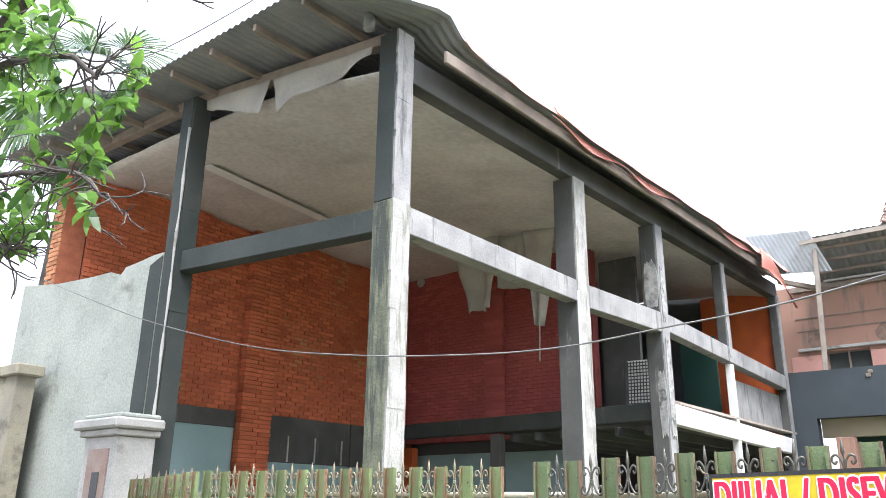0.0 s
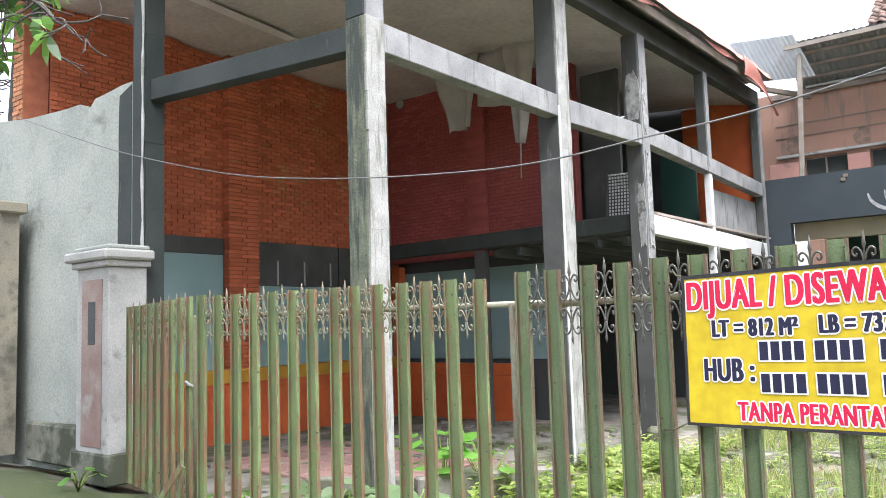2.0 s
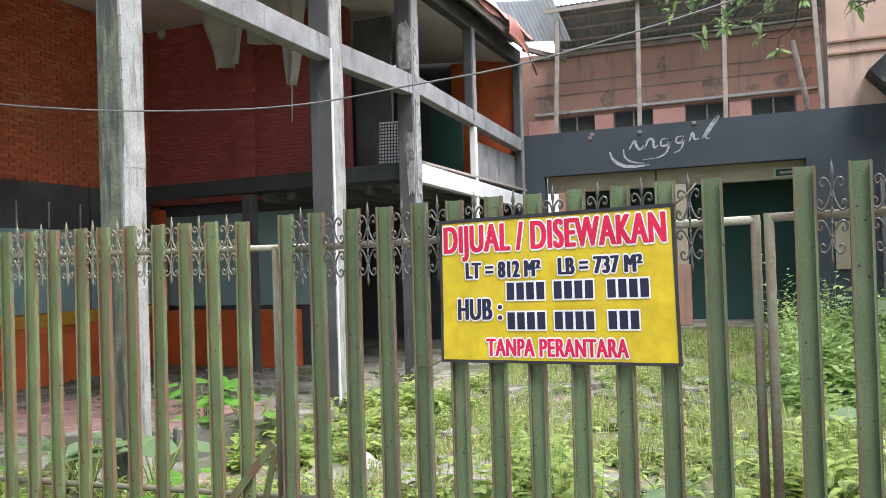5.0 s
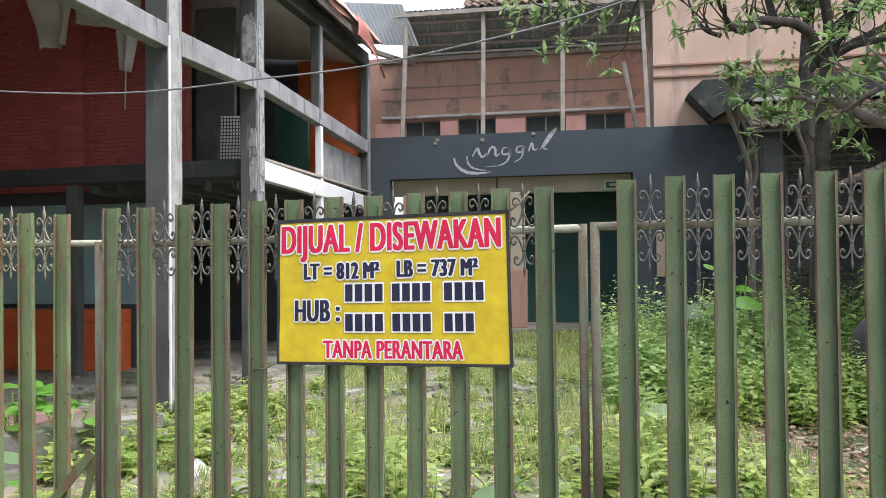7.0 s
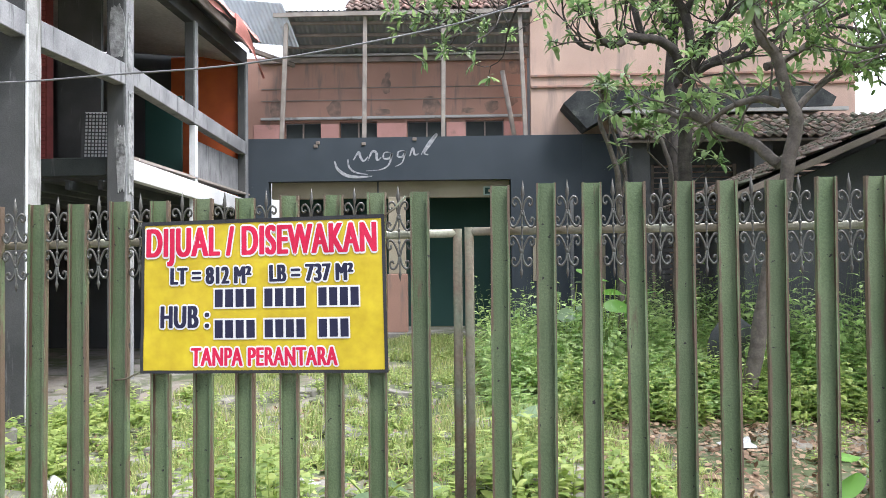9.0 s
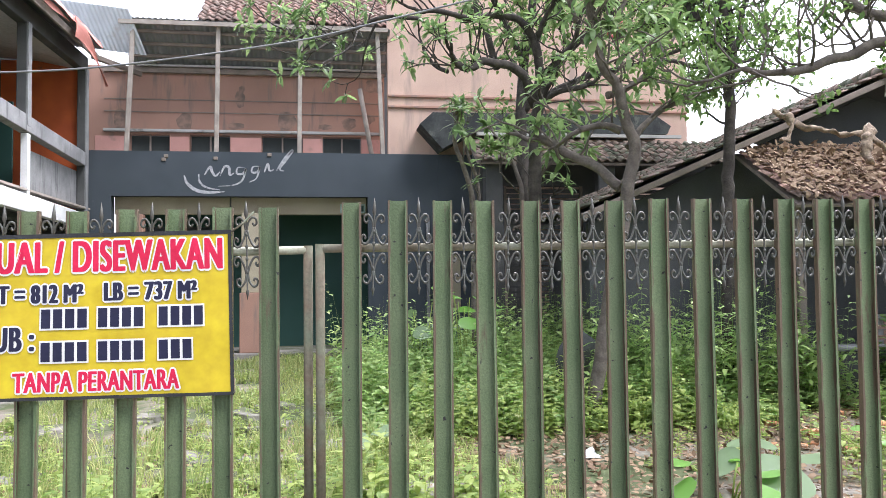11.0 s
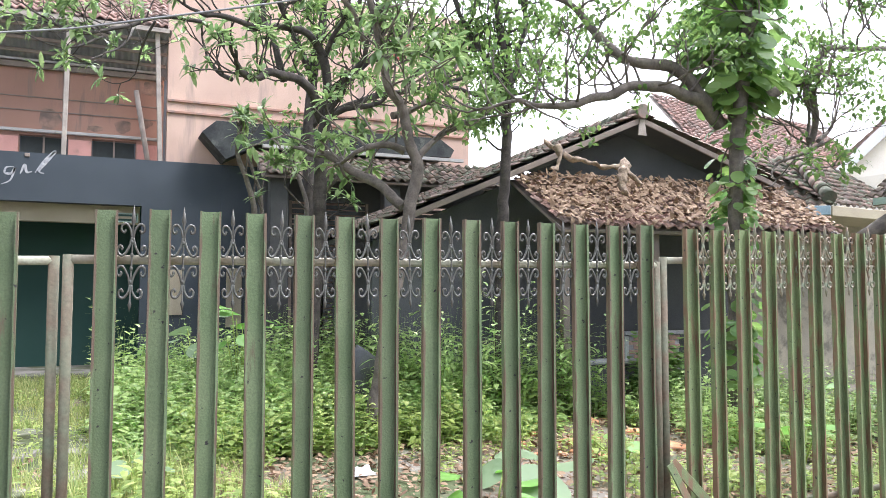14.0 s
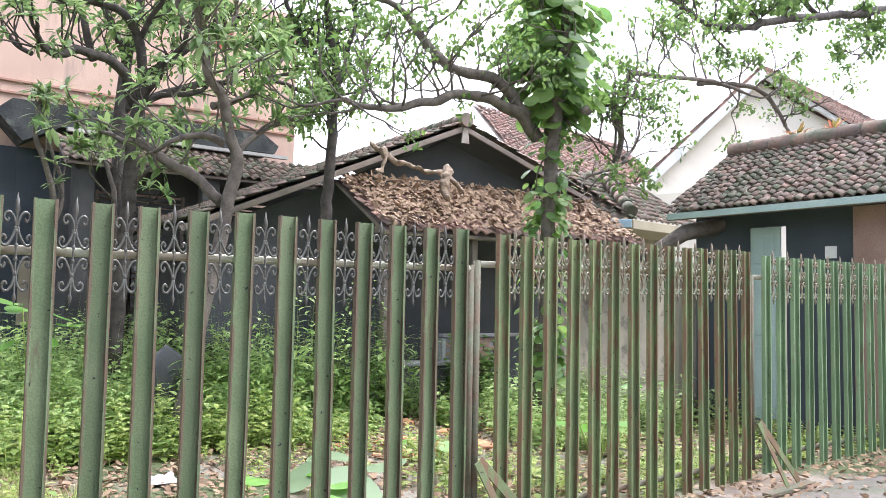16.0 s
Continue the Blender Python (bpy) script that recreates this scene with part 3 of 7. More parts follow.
tagged(part("post", box((-5.43, 15.44, -0.45), (-5.3, 15.58, 4.36), bevel=0.01), M_WHITE), "slim white painted post carrying the beam", "post")

# floor and walls of the hall
WX, WN = -12.3, 13.8
tagged_structure(part("floor", box((WX - 0.3, 5.7, -0.7), (-5.2, 19.4, -0.43), bevel=0.02), M_SLAB), "low concrete floor of the hall strewn with debris", "floor")
tagged_structure(part("wall_west", box((WX - 0.33, 5.85, -0.6), (WX - 0.03, 19.4, 6.95)), M_MORTAR), "tall orange brick party wall of the open hall", "wall")
tagged_structure(part("wall_north", box((WX - 0.03, WN + 0.03, 3.0), (-7.4, WN + 0.25, 6.9)), M_MORTARRED), "dull red brick cross wall above the mezzanine", "wall")
# Lower cross wall and rear wall: the hall's deep shade is in their colour.
tagged_structure(part("wall_north_low", box((WX - 0.03, WN + 0.25, -0.6), (-7.9, WN + 0.45, 3.2)), M_DARK), "lower part of the cross wall, coloured near black for shade", "wall")
tagged_structure(part("wall_rear", box((WX - 0.03, 19.3, -0.6), (-5.5, 19.48, 6.9)), M_DARK), "rear wall of the hall, coloured near black for shade", "wall")


# front infill of white render between the party wall and the first column
def render_wall():
    pts = [(-12.66, 5.16, -0.2), (-8.99, 5.33, -0.2), (-8.99, 5.33, 4.74), (-9.2, 5.32, 4.74), (-9.55, 5.3, 4.7), (-9.83, 5.29, 4.68), (-9.95, 5.285, 4.58), (-10.16, 5.28, 4.6), (-10.22, 5.28, 4.68), (-10.6, 5.26, 4.68), (-11.6, 5.21, 4.73), (-12.66, 5.16, 4.86)]
    return prism(pts, (-0.01, 0.22, 0))


tagged_structure(part("wall_front", render_wall(), M_RENDER), "white rendered front wall with damp streaks and a broken top", "wall")
tagged_structure(part("wall_dark_strip", prism([(-9.26 - (0.05 * noise.noise((z * 0.9, 3.0, 1.0)) if k else 0), 5.308, z) for k, z in enumerate([0.2 * j for j in range(24)])] + [(-8.985, 5.318, 4.7), (-8.985, 5.318, 0.0)], (0, 0.006, 0)), M_BLACKPAINT), "charcoal painted strip at the end of the white wall", "wall")
tagged_structure(part("wall_brick_end", box((-12.66, 5.45, -0.2), (-12.33, 5.83, 6.9)), M_MORTAR), "bare brick end of the party wall above the render", "wall")
tagged_structure(part("wall_boundary", box((-20, 4.75, 0), (-11.32, 5.0, 3.28)), M_OCHREWALL), "stained ochre boundary wall of the neighbouring plot", "wall")
tagged_structure(part("coping", box((-20, 4.68, 3.28), (-11.22, 5.07, 3.44), bevel=0.02), M_OCHREWALL), "stained moulded coping of the boundary wall", "coping")
tagged_structure(part("wall_plinth", box((-11.3, 5.12, -0.1), (-9.4, 5.32, 0.42), bevel=0.03), M_DAMP), "damp stained plinth of the front wall", "plinth")


def gate_pillar():
    p = thing("gate_pillar", "white painted gate pillar with a stepped cap and stone plaque", "pillar", at=(-8.95, 5.08, -0.14))
    part("shaft", box((-0.4, -0.24, 0), (0.34, 0.24, 2.5), bevel=0.012), M_PALEPAINT, p)
    part("plinth", box((-0.44, -0.28, 0), (0.37, 0.26, 0.36), bevel=0.02), M_DAMP, p, "damp stained plinth")
    part("cap_moulding", box((-0.46, -0.29, 2.5), (0.39, 0.27, 2.58), bevel=0.015), M_PALEPAINT, p)
    part("cap", box((-0.54, -0.35, 2.58), (0.46, 0.28, 2.7), bevel=0.025), M_PALEPAINT, p, "chipped pale cap")
    part("cap_top", box((-0.44, -0.27, 2.7), (0.38, 0.26, 2.76), bevel=0.02), M_RENDER, p)
    part("plaque", box((-0.26, -0.252, 0.42), (0.2, -0.24, 2.36), bevel=0.004), M_PLAQUE, p, "reddish stone plaque")
    part("plaque_bar", box((-0.1, -0.26, 1.6), (0.06, -0.252, 2.1), bevel=0.003), M_DARK, p, "dark upright bar")
    return p


gate_pillar()

# ceiling and roof of the hall
def ceil_fn(u, v):
    x, y = -12.35 + 6.9 * u, 5.75 + 13.5 * v
    z = 6.88 - 0.56 * u ** 3 + 0.2 * v * u
    crease = 0.05 * max(0, noise.noise((x * 0.35 + y * 0.5, y * 0.15 - x * 0.9, 4))) + 0.035 * noise.noise((x * 0.5, y * 2.2, 6)) + 0.05 * noise.noise((x * 0.8, y * 0.6, 9))
    return Vector((x, y, z - crease))


tagged_structure(shade_smooth(part("ceiling", sheet(ceil_fn, 40, 90, 0.02), M_CEIL)), "sagging sooty grey ceiling sheets", "ceiling")
tagged(part("ceiling_batten", span((-10.27, 6.60, 6.8), (-10.70, 10.30, 6.8), 0.2, 0.03), M_WHITE), "pale timber batten across the sagging ceiling", "batten")
roof = thing("roof", "corrugated roof of the hall with faded red edge sheets", "roof", kind="structure")


def eave_z(y):
    """Height of the yard-side eave: a drooping corner, a kicked-up sheet, then a gently rising line."""
    if y < 6.1:
        return 6.4 + 0.45 * min(max((y - 4.75) / 1.35, 0), 1)
    return 6.58 + 0.27 * math.exp(-((y - 6.1) / 0.28) ** 2) + 0.025 * max(0, y - 10)


def roof_fn(u, v):
    y = 4.75 + 14.3 * v
    x = -13.4 + 8.48 * u + 0.02 * math.sin(v * 23)
    k = min(max((u - 0.86) / 0.14, 0), 1)
    k = k * k * (3 - 2 * k)
    z = (7.14 - 0.12 * u + 0.18 * math.sin(math.pi * u) * min(1, v * 3)) * (1 - k) + (eave_z(y) + 0.2) * k
    return Vector((x, y, z + 0.014 * math.sin(x * 2 * math.pi / 0.12)))


part("roof_sheet", sheet(roof_fn, 400, 60), M_DARKSHEET, roof)
for k in range(9):
    x = -12.8 + 0.86 * k
    part("rafter", span((x, 4.82, 7.08 - 0.012 * k), (x, 6.4, 7.1 - 0.012 * k), 0.055, 0.1), M_TIMBER, roof)


def edge_fn(k, low):
    """One length of the red edging: an upper strip, or a curled strip that peeps out below it."""
    y0, y1 = 6.38 + 2.0 * k, 6.38 + 2.0 * (k + 1) + 0.14

    def f(u, v):
        y = y0 + (y1 - y0) * u
        top = eave_z(y) + 0.225 - 0.012 * u + 0.006 * math.sin(u * 9 + k * 2)
        if low:
            top -= 0.13
        deep = (0.03 + 0.11 * math.sin(math.pi * u) ** 2) if low else 0.14
        return Vector((-4.9 + (0.02 if low else 0.06) * v - (0.03 if low else 0) + 0.02 * math.sin(u * 7 + k), y, top - deep * v))
    return f


for k in range(6):
    strip = part("edge_sheet", sheet(edge_fn(k, False), 20, 4), M_REDSHEET, roof, "faded red edge sheet, curled")
    strip.modifiers.new("thickness", "SOLIDIFY").thickness = 0.01
    if k in (1, 2, 4):
        strip = part("edge_sheet", sheet(edge_fn(k, True), 20, 4), M_REDSHEET, roof, "faded red edge sheet, curled")
        strip.modifiers.new("thickness", "SOLIDIFY").thickness = 0.01
part("eaves_board", span((-5.0, 6.2, 6.62), (-5.0, 18.6, 6.78), 0.05, 0.16), M_TIMBER, roof, "weathered timber eaves board")
part("edge_tail", sheet(lambda u, v: Vector((-4.86 + 0.08 * u + 0.03 * math.sin(u * 5 + v * 3), 16.6 + 2.0 * u, eave_z(17) + 0.2 - 0.42 * v * (1 - u) - 0.93 * u ** 1.8)), 16, 5), M_REDSHEET, roof, "loose red sheet hanging down").modifiers.new("thickness", "SOLIDIFY").thickness = 0.01


# ---- the sliding fence ----
def slat_mesh(h, seed):
    """A lipped steel channel, open towards the street, with a slightly bent top."""
    w, d, lip, t = 0.094, 0.036, 0.012, 0.003
    prof = [(-w / 2, 0), (w / 2, 0), (w / 2, -d), (w / 2 - lip, -d), (w / 2 - lip, -d + t), (w / 2 - t, -d + t), (w / 2 - t, -t),
            (-w / 2 + t, -t), (-w / 2 + t, -d + t), (-w / 2 + lip, -d + t), (-w / 2 + lip, -d), (-w / 2, -d)]
    bm = bmesh.new()
    rng = random.Random(seed)
    rings = []
    for k in range(7):
        z = h * k / 6
        off = rng.uniform(-0.0008, 0.0008)
        rings.append([bm.verts.new((x + off, y, z)) for x, y in prof])
    for r, s in zip(rings, rings[1:]):
        for i in range(len(prof)):
            j = (i + 1) % len(prof)
            bm.faces.new((r[i], r[j], s[j], s[i]))
    bm.faces.new(rings[0][::-1])
    bm.faces.new(rings[-1])
    bmesh.ops.recalc_face_normals(bm, faces=bm.faces)
    me = bpy.data.meshes.new("slat")
    bm.to_mesh(me)
    bm.free()
    return me


def scroll_mesh(iron):
    """A wrought spear with four scrolls, above and below the rail."""
    bm = bmesh.new()

    def curl(pts, r):
        pts = [Vector((x, 0, z)) for x, z in pts]
        fine = []
        for i in range(len(pts) - 1):
            a, b, c, d = pts[max(i - 1, 0)], pts[i], pts[i + 1], pts[min(i + 2, len(pts) - 1)]
            for k in range(4):
                t = k / 4
                fine.append(0.5 * ((2 * b) + (c - a) * t + (2 * a - 5 * b + 4 * c - d) * t * t + (3 * b - a - 3 * c + d) * t ** 3))
        add_tube(bm, fine + [pts[-1]], r, 5)
    for sx in (-1, 1):
        for sz, o in ((1, 0.0), (-1, -0.012)):
            curl([(sx * x, o + sz * z) for x, z in ((0.004, 0.1), (0.016, 0.06), (0.042, 0.022), (0.066, 0.022), (0.076, 0.045), (0.062, 0.062), (0.05, 0.05), (0.057, 0.043))], 0.0068)
            curl([(sx * x, o + sz * z) for x, z in ((0.004, 0.1), (0.012, 0.135), (0.034, 0.16), (0.056, 0.154), (0.06, 0.132), (0.045, 0.122), (0.037, 0.135))], 0.0064)
    add_tube(bm, [(0, 0, -0.235), (0, 0, -0.2), (0, 0, -0.185), (0, 0, 0.155), (0, 0, 0.175), (0, 0, 0.2), (0, 0, 0.245)],
             [0.001, 0.011, 0.005, 0.005, 0.013, 0.01, 0.001], 6)
    for z in (-0.1, 0.08, 0.02, -0.04):
        add_tube(bm, [(0, 0, z - 0.012), (0, 0, z), (0, 0, z + 0.012)], [0.004, 0.011, 0.004], 6)
    me = bpy.data.meshes.new("scroll_ornament")
    bm.to_mesh(me)
    bm.free()
    me.materials.append(iron)
    return me


SCROLL, SCROLL_GREEN = scroll_mesh(M_IRON), scroll_mesh(M_IRONGREEN)
SLATS = {}


def fence_panel(start, angle, n, z0, top0, top1, paint, label, pitch=0.22, left_post=True, gap=(0.1, 0.1), offsets=(), drop=0.19):
    """One panel: channels on two pipes, scrolls between, pipe uprights at its ends. start: the first channel's left edge."""
    p = thing("fence", label, "fence", "panels of the street fence", at=(start[0], start[1], z0))
    p.rotation_euler = (0, 0, radians(angle))
    rng = random.Random(int(100 * abs(start[0])))
    length = offsets[-1] if offsets else pitch * (n - 1)
    for i in range(n):
        x = (offsets[i] if offsets else pitch * i) + 0.05
        top = top0 + (top1 - top0) * i / max(1, n - 1)
        h = round(top - z0 - 0.06, 2)
        key = (h, paint.name)
        if key not in SLATS:
            SLATS[key] = slat_mesh(h, len(SLATS))
            SLATS[key].materials.append(paint)
        s = new("slat", SLATS[key])
        s.parent = p
        s.location = (x, 0, 0.06)
        s.rotation_euler = (rng.uniform(-0.004, 0.004), rng.uniform(-0.005, 0.005), rng.uniform(-0.03, 0.03))
        if i < n - 1:
            o = new("scroll_ornament", SCROLL if paint is M_GREEN else SCROLL_GREEN)
            o.parent = p
            o.location = (x + ((offsets[i + 1] - offsets[i]) if offsets else pitch) / 2, -0.016, top - z0 - drop)
            o.scale = (0.8, 1, 1)
            o.rotation_euler = (0, rng.uniform(-0.03, 0.03), rng.uniform(-0.1, 0.1))
    rz0, rz1 = top0 - z0 - drop, top1 - z0 - drop
    a, b = -gap[0] if left_post else -0.02, length + 0.108 + gap[1]
    if left_post:
        part("upright", tube([(a, 0.03, 0.1), (a, 0.03, rz0 + 0.021)], 0.023, 10), M_RUSTPIPE, p, "rusty pipe upright")
    part("upright", tube([(b, 0.03, 0.1), (b, 0.03, rz1 + 0.021)], 0.023, 10), M_RUSTPIPE, p, "rusty pipe upright")
    part("top_rail", tube([(a, 0.03, rz0), (b, 0.03, rz1)], 0.021, 10), M_PIPE, p, "worn pipe rail")
    part("bottom_rail", tube([(a, 0.03, 0.2), (b, 0.03, 0.2)], 0.021, 10), M_RUSTPIPE, p, "rusty pipe rail")
    return p


fence_panel((-8.15, 4.84), -13.2, 9, -0.1, 1.865, 1.9, M_GREENRUST, "green steel fence panel beside the gate pillar", left_post=False, gap=(0.1, 0.1),
            offsets=(0.0, 0.225, 0.45, 0.67, 0.89, 1.115, 1.335, 1.56, 1.78))
fence_panel((-6.15, 4.36), 5.3, 14, -0.18, 1.895, 1.885, M_GREENRUST, "green steel fence panel with rusty peeling channels", gap=(0.08, 0.45),
            offsets=(0.007, 0.231, 0.437, 0.674, 0.905, 1.118, 1.336, 1.576, 1.787, 2.007, 2.232, 2.459, 2.68, 2.907))
fence_panel((-2.6, 4.13), -0.2, 12, 0.0, 1.87, 1.92, M_GREEN, "green steel fence panel carrying a yellow banner", drop=0.205, gap=(0.03, 0.12),
            offsets=(0.02, 0.242, 0.458, 0.674, 0.885, 1.1, 1.313, 1.526, 1.745, 1.973, 2.191, 2.414))
fence_panel((0.2, 4.07), -2.0, 14, 0.02, 1.945, 1.965, M_GREEN, "green steel fence panel with scrolled spears", drop=0.225, gap=(0.1, 0.05),
            offsets=(0.0, 0.22, 0.439, 0.662, 0.885, 1.098, 1.316, 1.54, 1.777, 2.004, 2.214, 2.436, 2.653, 2.872))
fence_panel((3.42, 3.97), 3.0, 14, 0.05, 1.96, 2.01, M_GREENRUST, "green steel fence panel with rusty peeling channels", gap=(0.14, 0.06),
            offsets=(-0.015, 0.186, 0.408, 0.631, 0.859, 1.057, 1.295, 1.511, 1.724, 1.96, 2.192, 2.419, 2.623, 2.826))
fence_panel((6.56, 4.13), 0.0, 12, 0.06, 1.99, 2.01, M_GREENPALE, "pale green steel fence panel with scrolled spears", pitch=0.236, gap=(0.1, 0.1))
fence_panel((9.55, 4.13), 0.0, 12, 0.06, 2.01, 2.03, M_GREENPALE, "pale green steel fence panel with scrolled spears", pitch=0.236, gap=(0.1, 0.1))


def brace(at, turn):
    """Two flat steel stays leaning on a joint between two panels, on a short foot."""
    b = thing("fence_brace", "leaning green steel stays at a joint of the fence", "brace", "stays of the street fence", at=at)
    b.rotation_euler = (0, 0, radians(turn))
    part("stay", span((0.04, -0.03, 0.58), (0.58, -0.1, 0.03), 0.06, 0.012, 0.003, up=(0, 1, 0)), M_GREENRUST, b)
    part("stay", span((0.02, -0.03, 0.57), (0.26, -0.16, 0.03), 0.05, 0.012, 0.003, up=(0, 1, 0)), M_GREENRUST, b)
    part("foot", box((-0.1, -0.2, 0), (0.7, -0.12, 0.035), bevel=0.005), M_RUSTPIPE, b, "rusty angle foot")
    return b


for at, turn in (((3.2, 3.93, 0.035), 4), ((6.36, 4.08, 0.0), 4), ((-2.9, 4.5, -0.17), 176), ((-6.25, 4.25, -0.19), 190)):
    brace(at, turn)


# ---- banner ----
def banner():
    b = thing("banner", "yellow vinyl sale banner with a black edge tied to the fence", "banner", at=(-0.935, 4.06, 1.0))
    # corners relative to the base, on the outer face of the channels
    tl, tr, bl, br = Vector((-0.59, 0, 0.78)), Vector((0.62, 0, 0.81)), Vector((-0.6, 0, 0.03)), Vector((0.635, 0, 0.03))

    def at(u, v, d=0.0):
        p = (bl * (1 - u) + br * u) * (1 - v) + (tl * (1 - u) + tr * u) * v
        wave = 0.004 * math.sin(u * 27) + 0.006 * noise.noise((u * 5, v * 4, 2.0)) + 0.0012 * abs(noise.noise((u * 14, v * 11, 5.0)))
        return p + Vector((0, wave - d, 0))
    sm = part("sheet", sheet(lambda u, v: at(u, v), 60, 30), M_BANNER, b)
    shade_smooth(sm)
    for name, u0, u1, v0, v1 in (("edging", 0, 1, 0.975, 1.0), ("edging", 0, 1, 0, 0.02), ("edging", 0, 0.012, 0.02, 0.975), ("edging", 0.986, 1, 0.02, 0.975)):
        part(name, sheet(lambda u, v: at(u0 + (u1 - u0) * u, v0 + (v1 - v0) * v, 0.0035), 60, 30), M_BLACK, b, "black stitched edging")

    def words(text, u0, u1, v0, v1, ink, bold=0.0052, halo=0.0105):
        """Lettering with a white halo, laid on the sheet between two heights and two ends."""
        def outline(body):
            cu = bpy.data.curves.new("lettering", "FONT")
            cu.body = body
            cu.space_character = 1.1
            ob = new("lettering", cu)
            me = bpy.data.meshes.new_from_object(ob.evaluated_get(bpy.context.evaluated_depsgraph_get()))
            bpy.data.objects.remove(ob)
            c = np.empty(len(me.vertices) * 3)
            me.vertices.foreach_get("co", c)
            return me, c.reshape(-1, 3)[:, :2]
        cap = outline("H")[1]
        flat, co = outline(text)
        faces = [tuple(p.vertices) for p in flat.polygons]
        lo, hi = co.min(0), co.max(0)
        lo[1], hi[1] = cap[:, 1].min(), cap[:, 1].max()
        q = (co - lo) / (hi - lo)
        su, sv = 1.21, 0.77
        for name, material, lift, r, steps in (("lettering_halo", M_PRINTWHITE, 0.0045, halo, 12), ("lettering", ink, 0.0065, bold, 8)):
            verts, polys = [], []
            for k in range(steps):
                turn = 2 * math.pi * (k + 0.5) / steps
                du, dv = 1.2 * r * math.cos(turn) / su, (r if name != "lettering" else r * 0.3) * math.sin(turn) / sv
                base = len(verts)
                verts += [tuple(at(u0 + (u1 - u0) * c[0] + du, v0 + (v1 - v0) * c[1] + dv, lift + 0.00009 * k)) for c in q]
                polys += [tuple(i + base for i in p) for p in faces]
            me = bpy.data.meshes.new(name)
            me.from_pydata(verts, [], polys)
            me.materials.append(material)
            o = new(name, me)
            o.parent = b
    words("DIJUAL / DISEWAKAN", 0.025, 0.96, 0.768, 0.95, M_PRINTRED, 0.0062, 0.0115)
    words("LT = 812 M\u00b2", 0.125, 0.45, 0.585, 0.69, M_PRINTNAVY)
    words("LB = 737 M\u00b2", 0.53, 0.865, 0.59, 0.695, M_PRINTNAVY)
    words("HUB :", 0.085, 0.275, 0.3, 0.44, M_PRINTNAVY)
    words("TANPA PERANTARA", 0.21, 0.795, 0.05, 0.165, M_PRINTRED, 0.0038, 0.0095)
    # the telephone numbers, as plain bars
    for u0, n, v0, v1 in ((0.302, 4, 0.43, 0.545), (0.505, 4, 0.43, 0.545), (0.725, 4, 0.43, 0.545), (0.302, 4, 0.23, 0.345), (0.505, 4, 0.23, 0.345), (0.725, 3, 0.23, 0.345)):
        for k in range(n):
            a, b2 = u0 + 0.0435 * k, u0 + 0.0435 * k + 0.033
            part("printed_bar_halo", sheet(lambda u, v: at(a - 0.006 + (b2 - a + 0.012) * u, v0 - 0.011 + (v1 - v0 + 0.022) * v, 0.0045), 4, 4), M_PRINTWHITE, b)
            part("printed_bar", sheet(lambda u, v: at(a + (b2 - a) * u, v0 + (v1 - v0) * v, 0.0062), 4, 4), M_PRINTNAVY, b)
    for p, q in (((-0.59, 0, 0.78), (-0.66, 0.06, 0.82)), ((0.62, 0, 0.8), (0.72, 0.05, 0.9)), ((-0.6, 0, 0.04), (-0.75, 0.05, -0.01)), ((0.635, 0, 0.04), (0.63, 0.05, 0.1))):
        mid = (Vector(p) + Vector(q)) / 2 + Vector((0, -0.01, -0.012))
        part("tie", tube([p, mid, q], 0.005, 6), M_RUSTPIPE, b, "twisted tie wire")
    return b


banner()

chain = thing("gate_chain", "rusty chain and padlock joining two fence panels", "chain", at=(-6.32, 4.42, 1.1))
for k in range(9):
    part("link", add_tube(bmesh.new(), [(0.012 * math.cos(a), 0.012 * math.sin(a) * (k % 2), -0.035 * k + 0.022 * math.sin(a)) for a in (2 * math.pi * j / 8 for j in range(9))], 0.004, 5), M_IRON, chain)
part("padlock", box((-0.025, -0.015, -0.38), (0.025, 0.015, -0.31), bevel=0.006), M_IRON, chain)
part("loop", add_tube(bmesh.new(), [(0.09 * math.cos(a), 0.03 * math.sin(a) - 0.02, 0.02 * math.sin(2 * a)) for a in (2 * math.pi * j / 14 for j in range(15))], 0.012, 6), M_PALEPAINT, chain, "frayed pale rope loop")


# ---- fittings of the hall ----
PIL = thing("brick_pilaster", "orange brick pilaster standing against the party wall", "pilaster", at=(WX + 0.06, 9.43, -0.43))
part("core", box((-0.07, -0.33, 0), (0.1, 0.33, 7.25)), M_MORTAR, PIL)
def brick_meshes(lo, hi, material, n=4):
    """A few alike bricks of slightly different depth, to share."""
    made = []
    for k in range(n):
        bm = box(lo, (hi[0] + 0.006 * k, hi[1], hi[2]), bevel=0.004)
        me = bpy.data.meshes.new("brick")
        bm.to_mesh(me)
        bm.free()
        me.materials.append(material)
        made.append(me)
    return made


LONG, SHORT = brick_meshes((-0.05, -0.2, 0), (0.12, 0.2, 0.064), M_BRICK), brick_meshes((-0.05, -0.145, 0), (0.12, 0.145, 0.064), M_BRICK)
for r in range(92):
    for kind, y in ((LONG, 0.15), (SHORT, -0.205)) if r % 2 else ((LONG, -0.15), (SHORT, 0.205)):
        o = new("brick", kind[(r * 7 + (y > 0)) % 4])
        o.parent, o.location = PIL, (0, y + 0.006 * math.sin(r * 2.3), r * 0.078)
PIL2 = thing("brick_pilaster", "dull red brick pilaster on the cross wall", "pilaster", at=(-9.75, WN - 0.02, 3.2))
RED = brick_meshes((-0.24, -0.06, 0), (0.23, 0.03, 0.074), M_BRICKRED)
